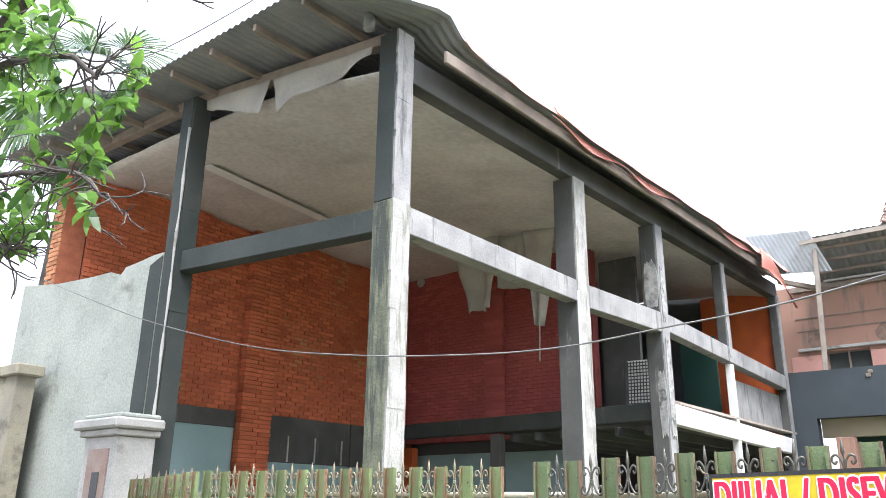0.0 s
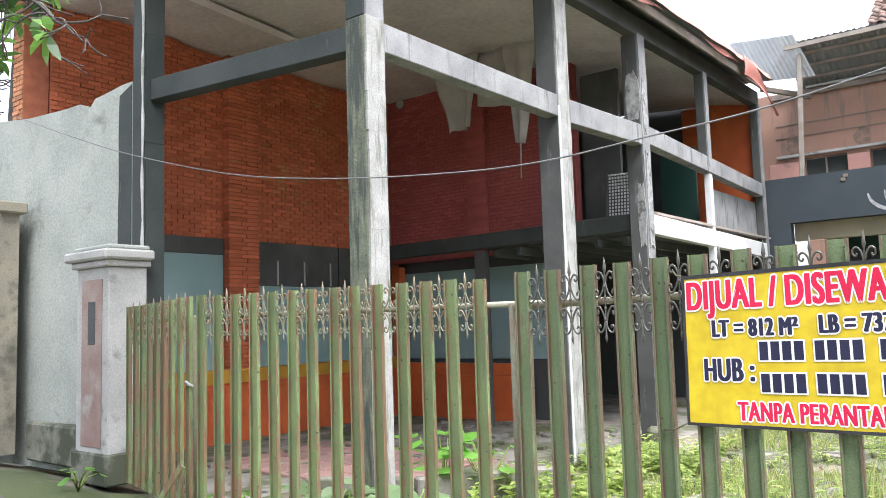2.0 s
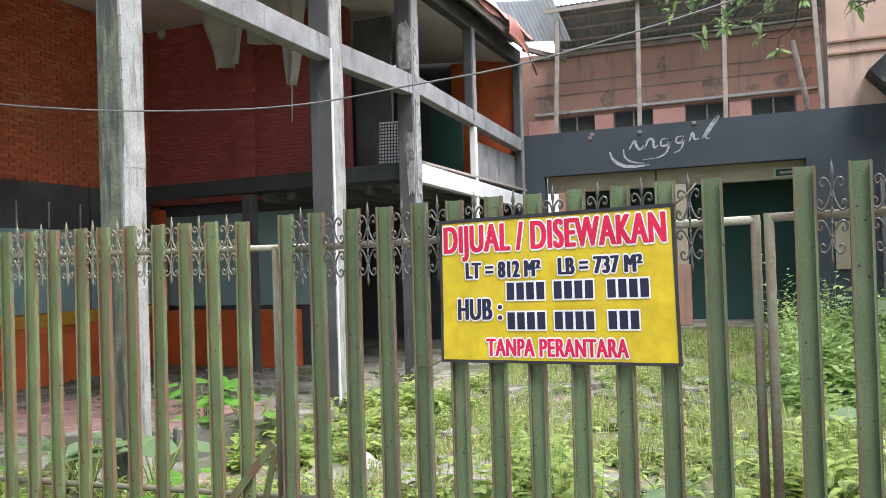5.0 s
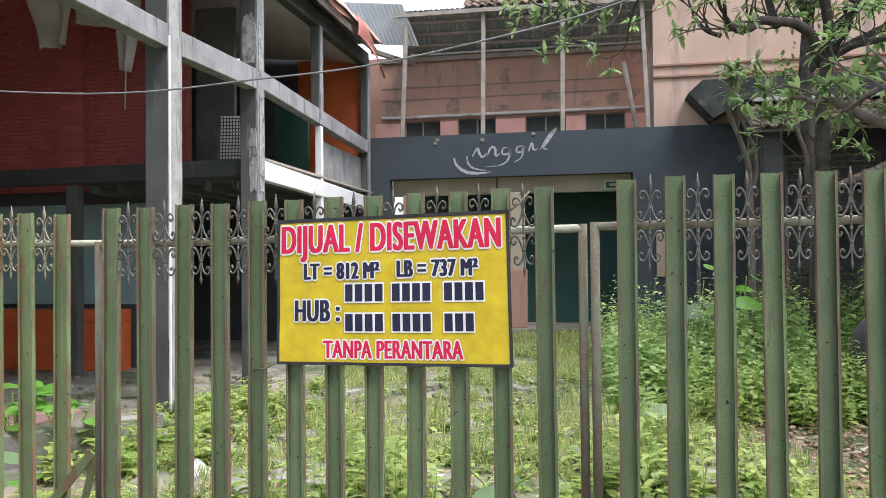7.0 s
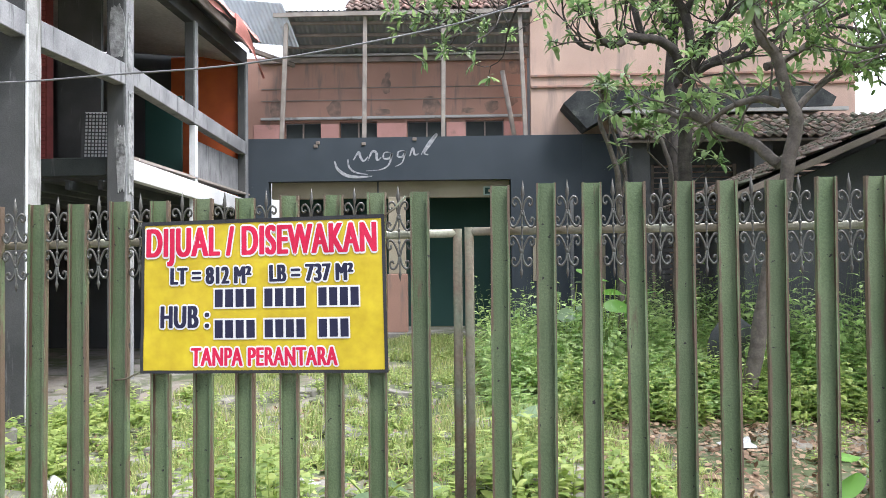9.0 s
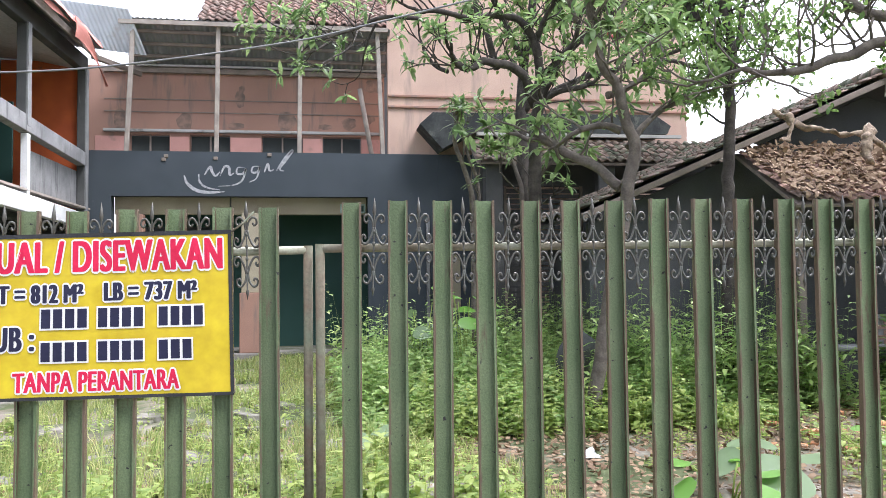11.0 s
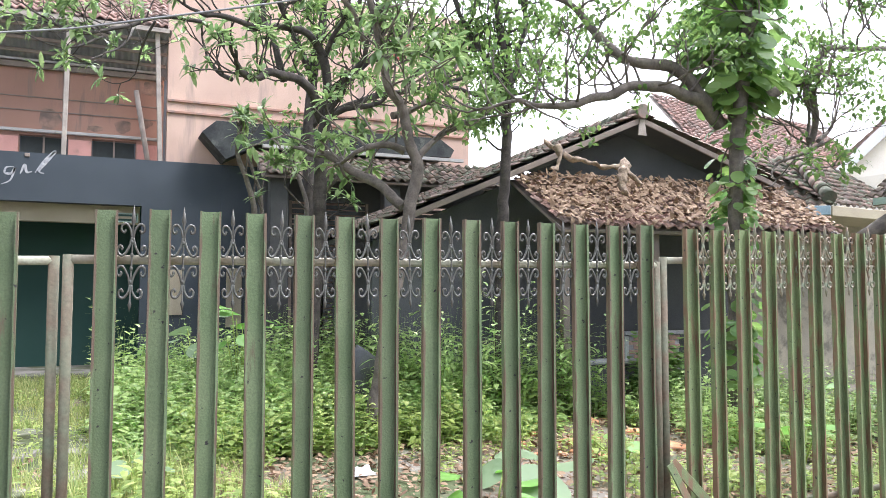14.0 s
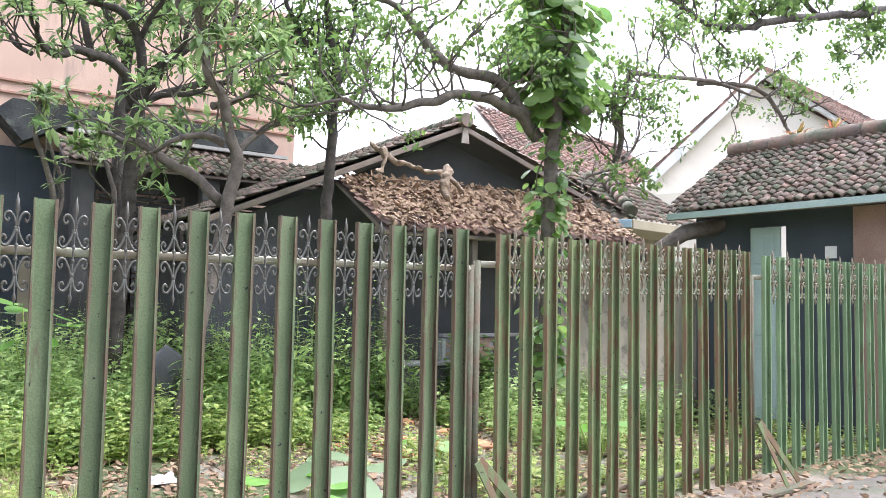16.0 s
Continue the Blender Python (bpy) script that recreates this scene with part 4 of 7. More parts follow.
for r in range(46):
    o = new("brick", RED[r % 4])
    o.parent, o.location = PIL2, (0.008 * math.sin(r * 1.7), -0.005 * (r % 3), r * 0.077)

# lower lining of the party wall: teal boards under a dark band, above a built-in bench
lining = thing("wall_lining", "pale teal boards under a charcoal band on the wall", "wall panel")
for y0, y1, zb in ((5.9, 9.08, 2.98), (9.8, 12.0, 2.42), (12.03, 13.75, 2.42)):
    part("teal_board", box((WX - 0.02, y0, 0.85), (WX + 0.03, y1 - 0.02, zb), bevel=0.004), M_TEAL, lining)
    part("dark_band", box((WX - 0.02, y0, zb + 0.004), (WX + 0.045, y1, 3.28), bevel=0.004), M_CHARCOAL, lining, "charcoal band")
for y in (10.32, 11.02, 11.75, 12.6):
    part("batten", box((WX + 0.045, y, 2.44), (WX + 0.06, y + 0.035, 2.93)), M_PALEPAINT, lining, "thin pale batten")
lining2 = thing("wall_lining", "teal boards on the cross wall under the mezzanine", "wall panel")
part("teal_board", box((-12.2, WN + 0.2, 0.8), (-8.2, WN + 0.245, 2.75), bevel=0.004), M_TEAL, lining2)
part("orange_post", box((-12.25, WN - 0.1, -0.43), (-12.0, WN + 0.1, 2.9), bevel=0.006), M_ORANGE, lining2, "orange painted post")


def bench(name, lo, hi, label, along_y=True):
    b = thing(name, label, "bench", "built-in benches of the hall")
    part("body", box(lo, (hi[0], hi[1], hi[2] - 0.24), bevel=0.008), M_ORANGE, b)
    part("top", box((lo[0], lo[1], hi[2] - 0.236), (hi[0] + (0.05 if along_y else 0), hi[1], hi[2]), bevel=0.01), M_YELLOW if along_y else M_ORANGE, b, "ochre yellow top rail" if along_y else "")
    if along_y:
        part("ledge", box((hi[0], lo[1], hi[2] - 0.36), (hi[0] + 0.03, hi[1], hi[2] - 0.3), bevel=0.004), M_ORANGE, b)
        for k in range(7):
            y = lo[1] + (hi[1] - lo[1]) * (k + 0.5) / 7
            part("stile", box((hi[0], y, -0.35), (hi[0] + 0.015, y + 0.08, hi[2] - 0.4)), M_ORANGE, b)
    return b


bench("built_in_bench", (WX, 5.95, -0.43), (WX + 0.4, 13.7, 0.86), "orange built-in bench with an ochre top rail")
bench("built_in_bench", (-11.8, WN - 0.3, -0.43), (-8.6, WN + 0.1, 0.72), "orange bench against the cross wall", False)


def rubble(name, n, xr, yr, zf, size, material, label, seed):
    """Broken lumps strewn over a stretch of floor or ground."""
    rng = random.Random(seed)
    bm = bmesh.new()
    for _ in range(n):
        x, y, s = rng.uniform(*xr), rng.uniform(*yr), rng.uniform(*size)
        m = pose(x, y, zf(x, y) + 0.02, rng.uniform(-7, 7), rng.uniform(-7, 7), rng.uniform(0, 360))
        add_box(bm, (-s / 2, -s * 0.4, -min(s * 0.2, 0.05)), (s / 2, s * 0.4, min(s * 0.2, 0.03)), m, min(s * 0.06, 0.01))
    return tagged(part(name, bm, material), label, "rubble", kind="stuff")


rubble("rubble", 160, (-11.8, -5.6), (6.2, 13.4), lambda x, y: -0.43, (0.05, 0.22), M_SLAB, "broken bits of render on the hall floor", 5)
pav = thing("paver_strip", "pinkish paving slabs laid on the hall floor", "paving")
for i in range(7):
    for j in range(5):
        part("paver", box((-10.2 + 0.5 * i, 7.3 + 0.5 * j, -0.43), (-9.73 + 0.5 * i, 7.77 + 0.5 * j, -0.39), bevel=0.008), M_PAVER, pav)
kerb = thing("planter_kerb", "mossy concrete kerb along the hall floor edge", "kerb")
part("kerb_wall", span((-6.7, 6.1, -0.06), (-5.75, 6.75, -0.08), 0.14, 0.4, 0.02), M_SLAB, kerb)
part("kerb_wall", span((-5.7, 6.78, -0.08), (-4.75, 8.4, -0.12), 0.16, 0.4, 0.02), M_SLAB, kerb)
tagged(part("rock", box((-0.2, -0.15, 0), (0.2, 0.15, 0.3), pose(-5.25, 12.2, -0.48, 4, 6, 20), 0.05), M_SLAB), "dark lump of broken concrete by a column foot", "rock")

# mezzanine deep in the hall
tagged_structure(part("mezzanine_floor", box((-9.0, 13.0, 3.0), (-5.46, 19.28, 3.2)), M_CHARCOAL), "dark mezzanine floor deep in the hall", "floor")
tagged(part("beam", span((-12.25, 12.7, 3.26), (-5.58, 12.7, 3.34), 0.22, 0.29), M_BLACKPAINT), "charcoal edge beam of the mezzanine", "beam", "beams of the open hall")
tagged(part("post", box((-9.05, 12.6, -0.43), (-8.83, 12.8, 2.97), bevel=0.01), M_CHARCOAL), "charcoal post under the mezzanine beam", "post")
# Joists coloured near black for the shade below the mezzanine.
for k in range(6):
    tagged(part("joist", span((-8.7 + 0.55 * k, 12.82, 3.0), (-8.7 + 0.55 * k, 19.2, 3.0), 0.08, 0.16), M_DARK), "joist coloured near black for the shade under the mezzanine floor", "joist", "joists of the mezzanine")
railing = thing("mezzanine_parapet", "sooty grey boarded parapet on the mezzanine edge", "parapet")
part("board", box((-5.56, 16.0, 3.3), (-5.5, 19.25, 4.15)), M_CONCRETE, railing)
part("board", box((-5.56, 12.8, 3.3), (-5.52, 15.75, 3.42)), M_TIMBER, railing)
part("cap_rail", box((-5.5, 12.8, 3.3), (-5.3, 19.25, 3.34)), M_POLE, railing, "splintered timber cap")


def lattice():
    """A square trellis of thin slats in a frame, leaning on the mezzanine."""
    p = thing("lattice_panel", "dark lattice screen with small square holes", "lattice", at=(-6.32, 13.4, 3.24))
    p.rotation_euler = (radians(-6), 0, radians(8))
    for k in range(8):
        part("slat", box((-0.2 + 0.057 * k, -0.008, 0), (-0.184 + 0.057 * k, 0.0, 1.0)), M_CHARCOAL, p)
    for k in range(16):
        part("slat", box((-0.2, 0.001, 0.02 + 0.063 * k), (0.222, 0.008, 0.038 + 0.063 * k)), M_CHARCOAL, p)
    # White sheet added so the holes look bright with daylight.
    part("daylight_backing", box((-0.2, 0.012, 0.0), (0.222, 0.02, 1.02)), M_WHITE, p, "added white sheet standing in for daylight in the holes")
    part("frame", box((-0.24, -0.01, -0.03), (-0.2, 0.02, 1.05)), M_CHARCOAL, p)
    part("frame", box((0.222, -0.01, -0.03), (0.26, 0.02, 1.05)), M_CHARCOAL, p)
    return p


lattice()
tagged_structure(part("partition", box((-7.4, 14.2, 3.2), (-6.6, 14.3, 6.5)), M_CHARCOAL), "grey boarded partition on the mezzanine", "partition")
tagged_structure(part("wall_orange", box((-7.2, 19.1, 3.2), (-5.52, 19.28, 6.7)), M_ORANGE), "orange painted end wall of the upper floor", "wall")
door_d = thing("door_dark", "dark upright door leaf leaning on the mezzanine", "door", at=(-6.4, 16.6, 3.2))
part("leaf", box((-0.4, 0, 0), (0.4, 0.05, 2.0), bevel=0.01), M_TEALDARK, door_d)


# torn ceiling sheets
def scrap(pts, folds, label, seed, parent=None):
    """A hanging piece of sheet between an upper and a lower edge, creased."""
    (a, b), (c, d) = pts
    a, b, c, d = map(Vector, (a, b, c, d))

    def f(u, v):
        p = (a * (1 - u) + b * u) * v + (c * (1 - u) + d * u) * (1 - v)
        w = folds * (math.sin(u * 9 + seed) + noise.noise((u * 3, v * 2, seed)))
        return p + Vector((w * 0.3, w * (1.2 - v), folds * 0.8 * noise.noise((u * 5, 9.0, seed)) * (1 - v)))
    ob = part("ceiling_scrap", sheet(f, 24, 10), M_TARP)
    shade_smooth(ob)
    sm = ob.modifiers.new("thickness", "SOLIDIFY")
    sm.thickness = 0.006
    return tagged(ob, label, "ceiling sheet", "torn ceiling sheets")


scrap((((-8.75, 5.5, 6.94), (-7.4, 5.58, 6.83)), ((-8.7, 5.49, 6.8), (-7.5, 5.55, 6.36))), 0.03, "torn pale sheet sagging under the front eaves", 1)
scrap((((-7.35, 5.58, 6.82), (-5.65, 5.7, 6.69)), ((-7.25, 5.55, 6.3), (-5.65, 5.68, 6.56))), 0.04, "torn pale sheet sagging under the front eaves", 2.4)
scrap((((-9.8, 12.3, 6.9), (-8.6, 12.4, 6.88)), ((-9.25, 12.2, 5.3), (-8.75, 12.3, 5.35))), 0.1, "grey ceiling sheet hanging down in tatters", 3.1)
scrap((((-8.7, 12.5, 6.88), (-7.9, 12.5, 6.84)), ((-8.6, 12.4, 5.75), (-7.95, 12.5, 5.7))), 0.12, "grey ceiling sheet hanging down in tatters", 4.7)
last = scrap((((-8.0, 12.3, 6.85), (-7.3, 12.3, 6.8)), ((-7.72, 12.3, 4.88), (-7.62, 12.3, 4.85))), 0.06, "pointed tatter of grey ceiling sheet with a cord", 5.2)
part("cord", tube([(-7.67, 12.3, 5.2), (-7.69, 12.3, 4.2)], 0.014, 6), M_TARP, last)
lamp = thing("eaves_lamp", "small tin lamp housing fixed under the eaves corner", "lamp", at=(-5.5, 5.45, 6.72))
part("housing", tube([(0, 0, 0.0), (0, 0, 0.02), (0, 0, 0.16), (0, 0, 0.2)], [0.06, 0.065, 0.06, 0.035], 14), M_DARKSHEET, lamp)
part("bracket", box((-0.015, -0.01, 0.19), (0.015, 0.35, 0.215)), M_IRON, lamp)
bulb = thing("ceiling_rose", "round pale lamp fitting on the hall wall", "lamp", at=(-11.9, 13.74, 6.75))
part("dish", tube([(0, 0.1, 0), (0, 0.02, 0), (0, 0, 0)], [0.06, 0.12, 0.1], 14), M_PALEPAINT, bulb)

# ---- the rear building ----
before = built()
FY = 19.5
tagged_structure(part("wall_fascia", wall_with_holes((-5.5, FY), (2.6, FY), -0.3, 4.78, 0.3, [(0.6, 6.4, -0.3, 3.71)]), M_SIGN), "slate-blue fascia wall over a wide entrance", "wall")
tagged_structure(part("lintel", box((-4.9, FY + 0.32, 3.3), (0.88, FY + 0.5, 3.9), bevel=0.01), M_CREAM), "cream painted lintel inside the entrance", "lintel")
tagged_structure(part("lintel_joint", box((-2.32, FY + 0.3, 3.3), (-2.28, FY + 0.318, 3.72)), M_DARK), "dark joint in the lintel", "trim")
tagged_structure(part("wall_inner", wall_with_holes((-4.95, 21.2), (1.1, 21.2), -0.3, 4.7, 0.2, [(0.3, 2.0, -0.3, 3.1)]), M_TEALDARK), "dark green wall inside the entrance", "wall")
# Back wall and ceiling carry the darkness of the unlit rooms in their colour.
tagged_structure(part("wall_back_dark", box((-5.5, 24, -0.3), (9, 24.2, 8.6)), M_DARK), "back wall of the rooms, coloured near black as unlit", "wall")
tagged_structure(part("ceiling_rooms", box((-5.5, FY + 0.5, 4.3), (9, 24, 4.45)), M_DARK), "ceiling of the ground floor rooms, coloured near black as unlit", "ceiling")
tagged_structure(part("floor_inner", box((-5.4, FY - 0.45, -0.3), (2.6, 24, -0.02), bevel=0.02), M_SLAB), "concrete step at the entrance", "floor")
tagged_structure(part("slab_upper", box((-5.5, FY + 0.3, 4.5), (1.4, 20.8, 4.7)), M_CONCRETE), "concrete terrace behind the fascia", "slab")
ep = thing("entrance_pillar", "stub pillar of bare orange brick by the entrance", "pillar", at=(-1.8, FY - 0.1, -0.02))
part("lower_block", box((-0.24, -0.15, 0), (0.24, 0.15, 1.42), bevel=0.015), M_SALMON, ep)
part("shaft", box((-0.2, -0.1, 1.42), (0.2, 0.12, 3.3), bevel=0.01), M_CREAM, ep)
pp = thing("entrance_pillar", "cream square pillar at the end of the entrance", "pillar", at=(-4.4, FY + 0.2, -0.02))
part("shaft", box((-0.18, -0.15, 0), (0.18, 0.15, 3.3), bevel=0.01), M_SALMON, pp)
UY = 20.8
windows = [(0.69, 1.63), (2.11, 3.07), (3.84, 4.84), (5.34, 6.3)]
tagged_structure(part("wall_upper", wall_with_holes((-7.5, UY), (1.4, UY), 4.7, 7.15, 0.25, [(a + 2, b + 2, 4.8, 5.42) for a, b in windows]), M_SALMON), "salmon upper wall with low openings", "wall")
# Opaque black panes stand in for the unlit space behind the openings.
for i, (a, b) in enumerate(windows):
    w = thing(f"window_{i + 1}", "low dark window opening with a pale sill strip", "window", kind="structure", at=(-5.5 + a, UY, 4.8))
    part("pane", box((0.03, 0.14, 0.03), (b - a - 0.03, 0.16, 0.59)), M_BLACKPAINT, w)
    part("mullion", box(((b - a) / 2 - 0.02, 0.1, 0), ((b - a) / 2 + 0.02, 0.16, 0.62)), M_TIMBER, w)
for a, b in ((-0.1, 0.68), (1.64, 2.1), (3.08, 3.83), (4.85, 5.33), (6.31, 6.8)):
    tagged_structure(part("pier_face", box((-5.5 + a, UY - 0.03, 4.7), (-5.5 + b, UY - 0.003, 5.36), bevel=0.006), M_PIER), "pink painted pier between the low openings", "pier")
tagged_structure(part("trim", box((-5.4, UY - 0.1, 5.47), (1.3, UY - 0.003, 5.54), bevel=0.01), M_PALEPAINT), "chipped pale ledge above the openings", "trim")
for z in (5.98, 6.3):
    tagged_structure(part("trim", box((-5.4, UY - 0.02, z), (1.3, UY - 0.003, z + 0.025)), M_TIMBER), "thin dark line on the salmon wall", "trim")


def soot(x, y, z, w, h, seed):
    """A dark scorched patch with a ragged outline, lying on a wall."""
    n = 26
    pts = []
    for k in range(n):
        a = 2 * math.pi * k / n
        r = 1 + 0.35 * noise.noise((math.cos(a) * 1.5, math.sin(a) * 1.5, seed))
        pts.append((x + w / 2 * r * math.cos(a), y, z + h / 2 * r * math.sin(a)))
    return tagged_structure(part("soot_patch", prism(pts, (0, 0.004, 0)), M_SOOT), "soot-blackened patch on the wall paint", "stain")


for k, (x, z, w, h) in enumerate(((-3.5, 5.75, 0.4, 0.42), (-2.2, 6.35, 0.26, 0.42), (-2.15, 6.62, 0.16, 0.2), (-1.05, 5.82, 0.5, 0.46), (0.5, 5.78, 0.36, 0.34), (-5.0, 5.75, 0.4, 0.55), (-2.3, 5.66, 0.5, 0.16), (-0.1, 5.68, 0.34, 0.14), (1.15, 6.8, 0.5, 0.4), (1.0, 5.9, 0.3, 0.24))):
    soot(x, UY - 0.006, z, w, h, k * 1.7)
tagged_structure(part("wall_right", wall_with_holes((1.4, FY + 0.1), (9.0, FY + 0.1), -0.3, 9.3, 0.3, [(2.2, 3.3, 0.7, 3.4), (4.3, 5.6, 0.7, 3.4)]), M_PINK), "tall pale pink wall with mouldings and damp", "wall")
for z in (5.95, 6.22):
    tagged_structure(part("trim", box((1.4, FY + 0.04, z), (9.0, FY + 0.097, z + 0.06), bevel=0.01), M_SALMON), "salmon moulding along the pink wall", "trim")
tagged_structure(part("wall_skirt", box((2.6, FY - 0.02, -0.3), (3.6, FY + 0.09, 4.78)), M_SIGN), "slate-blue lower wall beside the entrance", "wall")

for x0, x1, z0, z1 in ((1.4, 1.8, 1.2, 2.25), (2.75, 3.1, 0.9, 2.3)):
    tagged(part("pale_board", box((x0, FY - 0.05, z0), (x1, FY - 0.022, z1), bevel=0.005), M_CREAM), "pale board fixed to the slate-blue wall", "board", "pale boards on the wall")
tagged(part("grey_post", box((2.28, FY - 0.1, -0.1), (2.36, FY - 0.01, 3.2), bevel=0.006), M_CONCRETE), "slim grey post against the slate-blue wall", "post")
sb = thing("framed_board", "small green framed board hung in the entrance", "board", at=(0.55, FY + 0.28, 3.34))
part("frame", box((-0.3, 0, 0), (0.3, 0.03, 0.22), bevel=0.006), M_DOORBLUE, sb)
part("field", box((-0.26, -0.005, 0.035), (0.26, 0.0, 0.185)), M_TEALDARK, sb, "dark green field")
part("bar", box((-0.18, -0.009, 0.08), (0.18, -0.005, 0.14)), M_CREAM, sb, "pale bar")
# timber posts and corrugated awning over the terrace
for (x0, x1) in ((-4.6, -4.45), (-2.6, -2.55), (-0.7, -0.66), (1.27, 1.15)):
    tagged(part("awning_post", span((x0, FY + 0.15, 4.7), (x1, FY + 0.12, 7.92), 0.1, 0.1, 0.012, up=(0, 1, 0)), M_POLE), "weathered squared timber awning post", "post", "posts of the terrace awning")
tagged(part("stray_pipe", tube([(0.76, 20.4, 6.6), (1.06, 20.2, 4.72)], 0.06, 10), M_POLE), "loose pale pipe leaning on the terrace", "pipe")
awning = thing("awning", "rusty corrugated awning roof over the terrace", "awning roof")
part("sheet", corrugated((-4.75, FY - 0.1, 7.95), (6.2, 0, -0.08), (0, 1.45, -0.82), 0.13, 0.035, 3), M_DARKSHEET, awning)
part("fascia_board", box((-4.75, FY - 0.1, 7.8), (1.4, FY - 0.04, 7.9)), M_POLE, awning)
for k in range(4):
    part("purlin", span((-4.75, FY + 0.2 + 0.35 * k, 7.76 - 0.2 * k), (1.4, FY + 0.2 + 0.35 * k, 7.7 - 0.2 * k), 0.06, 0.08), M_TIMBER, awning)
part("wall_plate", box((-5.4, UY - 0.12, 6.98), (1.35, UY - 0.02, 7.1)), M_TIMBER, awning)
# Pale bar painted in for the bright gap between awning and wall.
part("daylight_gap_strip", box((-4.6, UY - 0.2, 7.12), (1.3, UY - 0.14, 7.17)), M_PALEPAINT, awning, "pale bar standing in for the slit of daylight under the awning")
tagged(part("zinc_sheet", corrugated((-6.2, 19.2, 8.25), (1.7, 0.1, -0.15), (0.3, 0.5, -0.95), 0.1, 0.02, 4), M_ZINC), "shiny grey corrugated sheet bridging two roofs", "roof sheet")
tagged(part("dark_beam", span((-5.3, 19.4, 7.05), (-4.5, 20.6, 6.95), 0.1, 0.12), M_TIMBER), "dark timber under the zinc sheet", "beam")


def tile_roof(name, p0, along, across, material, label, seed, wide=0.22, run=0.27):
    r = thing(name, label, "roof", kind="structure")
    part("tile_field", pan_tiles(p0, along, across, wide, run, seed), material, r)
    a, c = Vector(along), Vector(across)
    nrm = a.cross(c).normalized() * (1 if a.cross(c).z > 0 else -1)
    q = [Vector(p0), Vector(p0) + a, Vector(p0) + a + c, Vector(p0) + c]
    part("underlay", prism([v - nrm * 0.04 for v in q], -nrm * 0.05), M_TIMBER, r)
    return r


def ridge(parent, p, q, material, r=0.11):
    """Half-round ridge tiles in a row."""
    p, q = Vector(p), Vector(q)
    n = max(2, int((q - p).length / 0.34))
    for k in range(n):
        a, b = p.lerp(q, k / n), p.lerp(q, (k + 1.12) / n)
        part("ridge_tile", tube([a, b], [r * 1.08, r * 0.92], 10), material, parent)


tile_roof("roof_main", (-3.4, 21.9, 8.75), (5.2, 0, 0), (0, 5.0, 3.6), M_REDTILE, "red clay tiled main roof behind the terrace", 11)
# hood and lean-to tiles by the pink wall
hood = thing("concrete_hood", "black weathered concrete hood over the lean-to roof", "hood", kind="structure")
part("slab", prism([(2.08, 18.75, 5.4), (2.38, 18.75, 5.68), (7.8, 18.75, 5.72), (8.2, 18.75, 5.45), (8.1, 18.75, 5.25), (3.3, 18.75, 5.2), (2.6, 18.75, 4.8)], (0, 0.84, 0)), M_HOOD, hood)
part("gutter_line", box((3.4, 18.62, 5.12), (8.4, 18.74, 5.2)), M_PALEPAINT, hood, "pale gutter strip")
tile_roof("roof_lean_to", (3.2, 17.55, 4.34), (6.0, 0, 0), (0, 1.25, 0.72), M_TILE, "mossy tiled lean-to roof under the hood", 12)
# Wall colour holds the shade cast below the lean-to tiles.
tagged_structure(part("wall_lean_to", wall_with_holes((3.3, 18.6), (9.6, 18.6), -0.3, 4.7, 0.2, [(0.7, 2.6, 0.8, 3.9), (3.2, 5.0, 0.8, 3.9)]), M_DARK), "wall coloured near black for the shade under the lean-to roof", "wall")
for k, (x, w) in enumerate(((4.0, 1.9), (6.5, 1.8))):
    sh = thing("shutter", "closed grey louvred shutter in the dark wall", "shutter", "louvred shutters", at=(x, 18.62, 0.8))
    part("frame", box((0, 0.0, 0), (0.07, 0.06, 3.1)), M_TIMBER, sh)
    part("frame", box((w - 0.07, 0.0, 0), (w, 0.06, 3.1)), M_TIMBER, sh)
    for j in range(24):
        part("louvre", box((0.08, 0.01, 0.06 + 0.125 * j), (w - 0.08, 0.05, 0.15 + 0.125 * j), pose(0, 0, 0)), M_CHARCOAL, sh)
for x in (3.6, 6.2, 8.9):
    tagged(part("pier", box((x - 0.2, 17.75, -0.2), (x + 0.2, 18.05, 4.5), bevel=0.02), M_CHARCOAL), "sooty rendered pier under the lean-to eaves", "pier", "piers of the lean-to")

REAR = pose(-4.6, 0, -0.05) @ Matrix.Diagonal((1.036, 1, 1, 1)) @ pose(4.6, 0, 0)
settle(before, REAR)

# ---- the gabled outbuilding ----
before = built()
gable = thing("roof_gable", "steep mossy tiled gable roof with grey bargeboards", "roof", kind="structure")
AP, LE, RE = Vector((8.98, 12.03, 4.84)), Vector((3.75, 12.03, 2.58)), Vector((12.35, 12.03, 3.75))
back = Vector((0, 5.0, 0))
part("tile_field", pan_tiles(LE + Vector((0, -0.1, 0.05)), back, AP - LE, 0.22, 0.27, 21), M_TILE, gable)
part("tile_field", pan_tiles(RE + Vector((0, -0.1, 0.05)), back, AP - RE, 0.22, 0.27, 22), M_TILE, gable)
# Undersides of the gable roof painted near black as shade.
part("underlay", prism([LE, AP, AP + back, LE + back], (0.03, 0, -0.06)), M_DARK, gable)
part("underlay", prism([RE, AP, AP + back, RE + back], (-0.03, 0, -0.06)), M_DARK, gable)
part("bargeboard", span(LE - Vector((0, 0.06, 0)), AP - Vector((0, 0.06, 0)), 0.04, 0.1), M_TIMBER, gable, "grey bargeboard")
part("bargeboard", span(RE - Vector((0, 0.06, 0)), AP - Vector((0, 0.06, 0)), 0.04, 0.1), M_TIMBER, gable, "grey bargeboard")
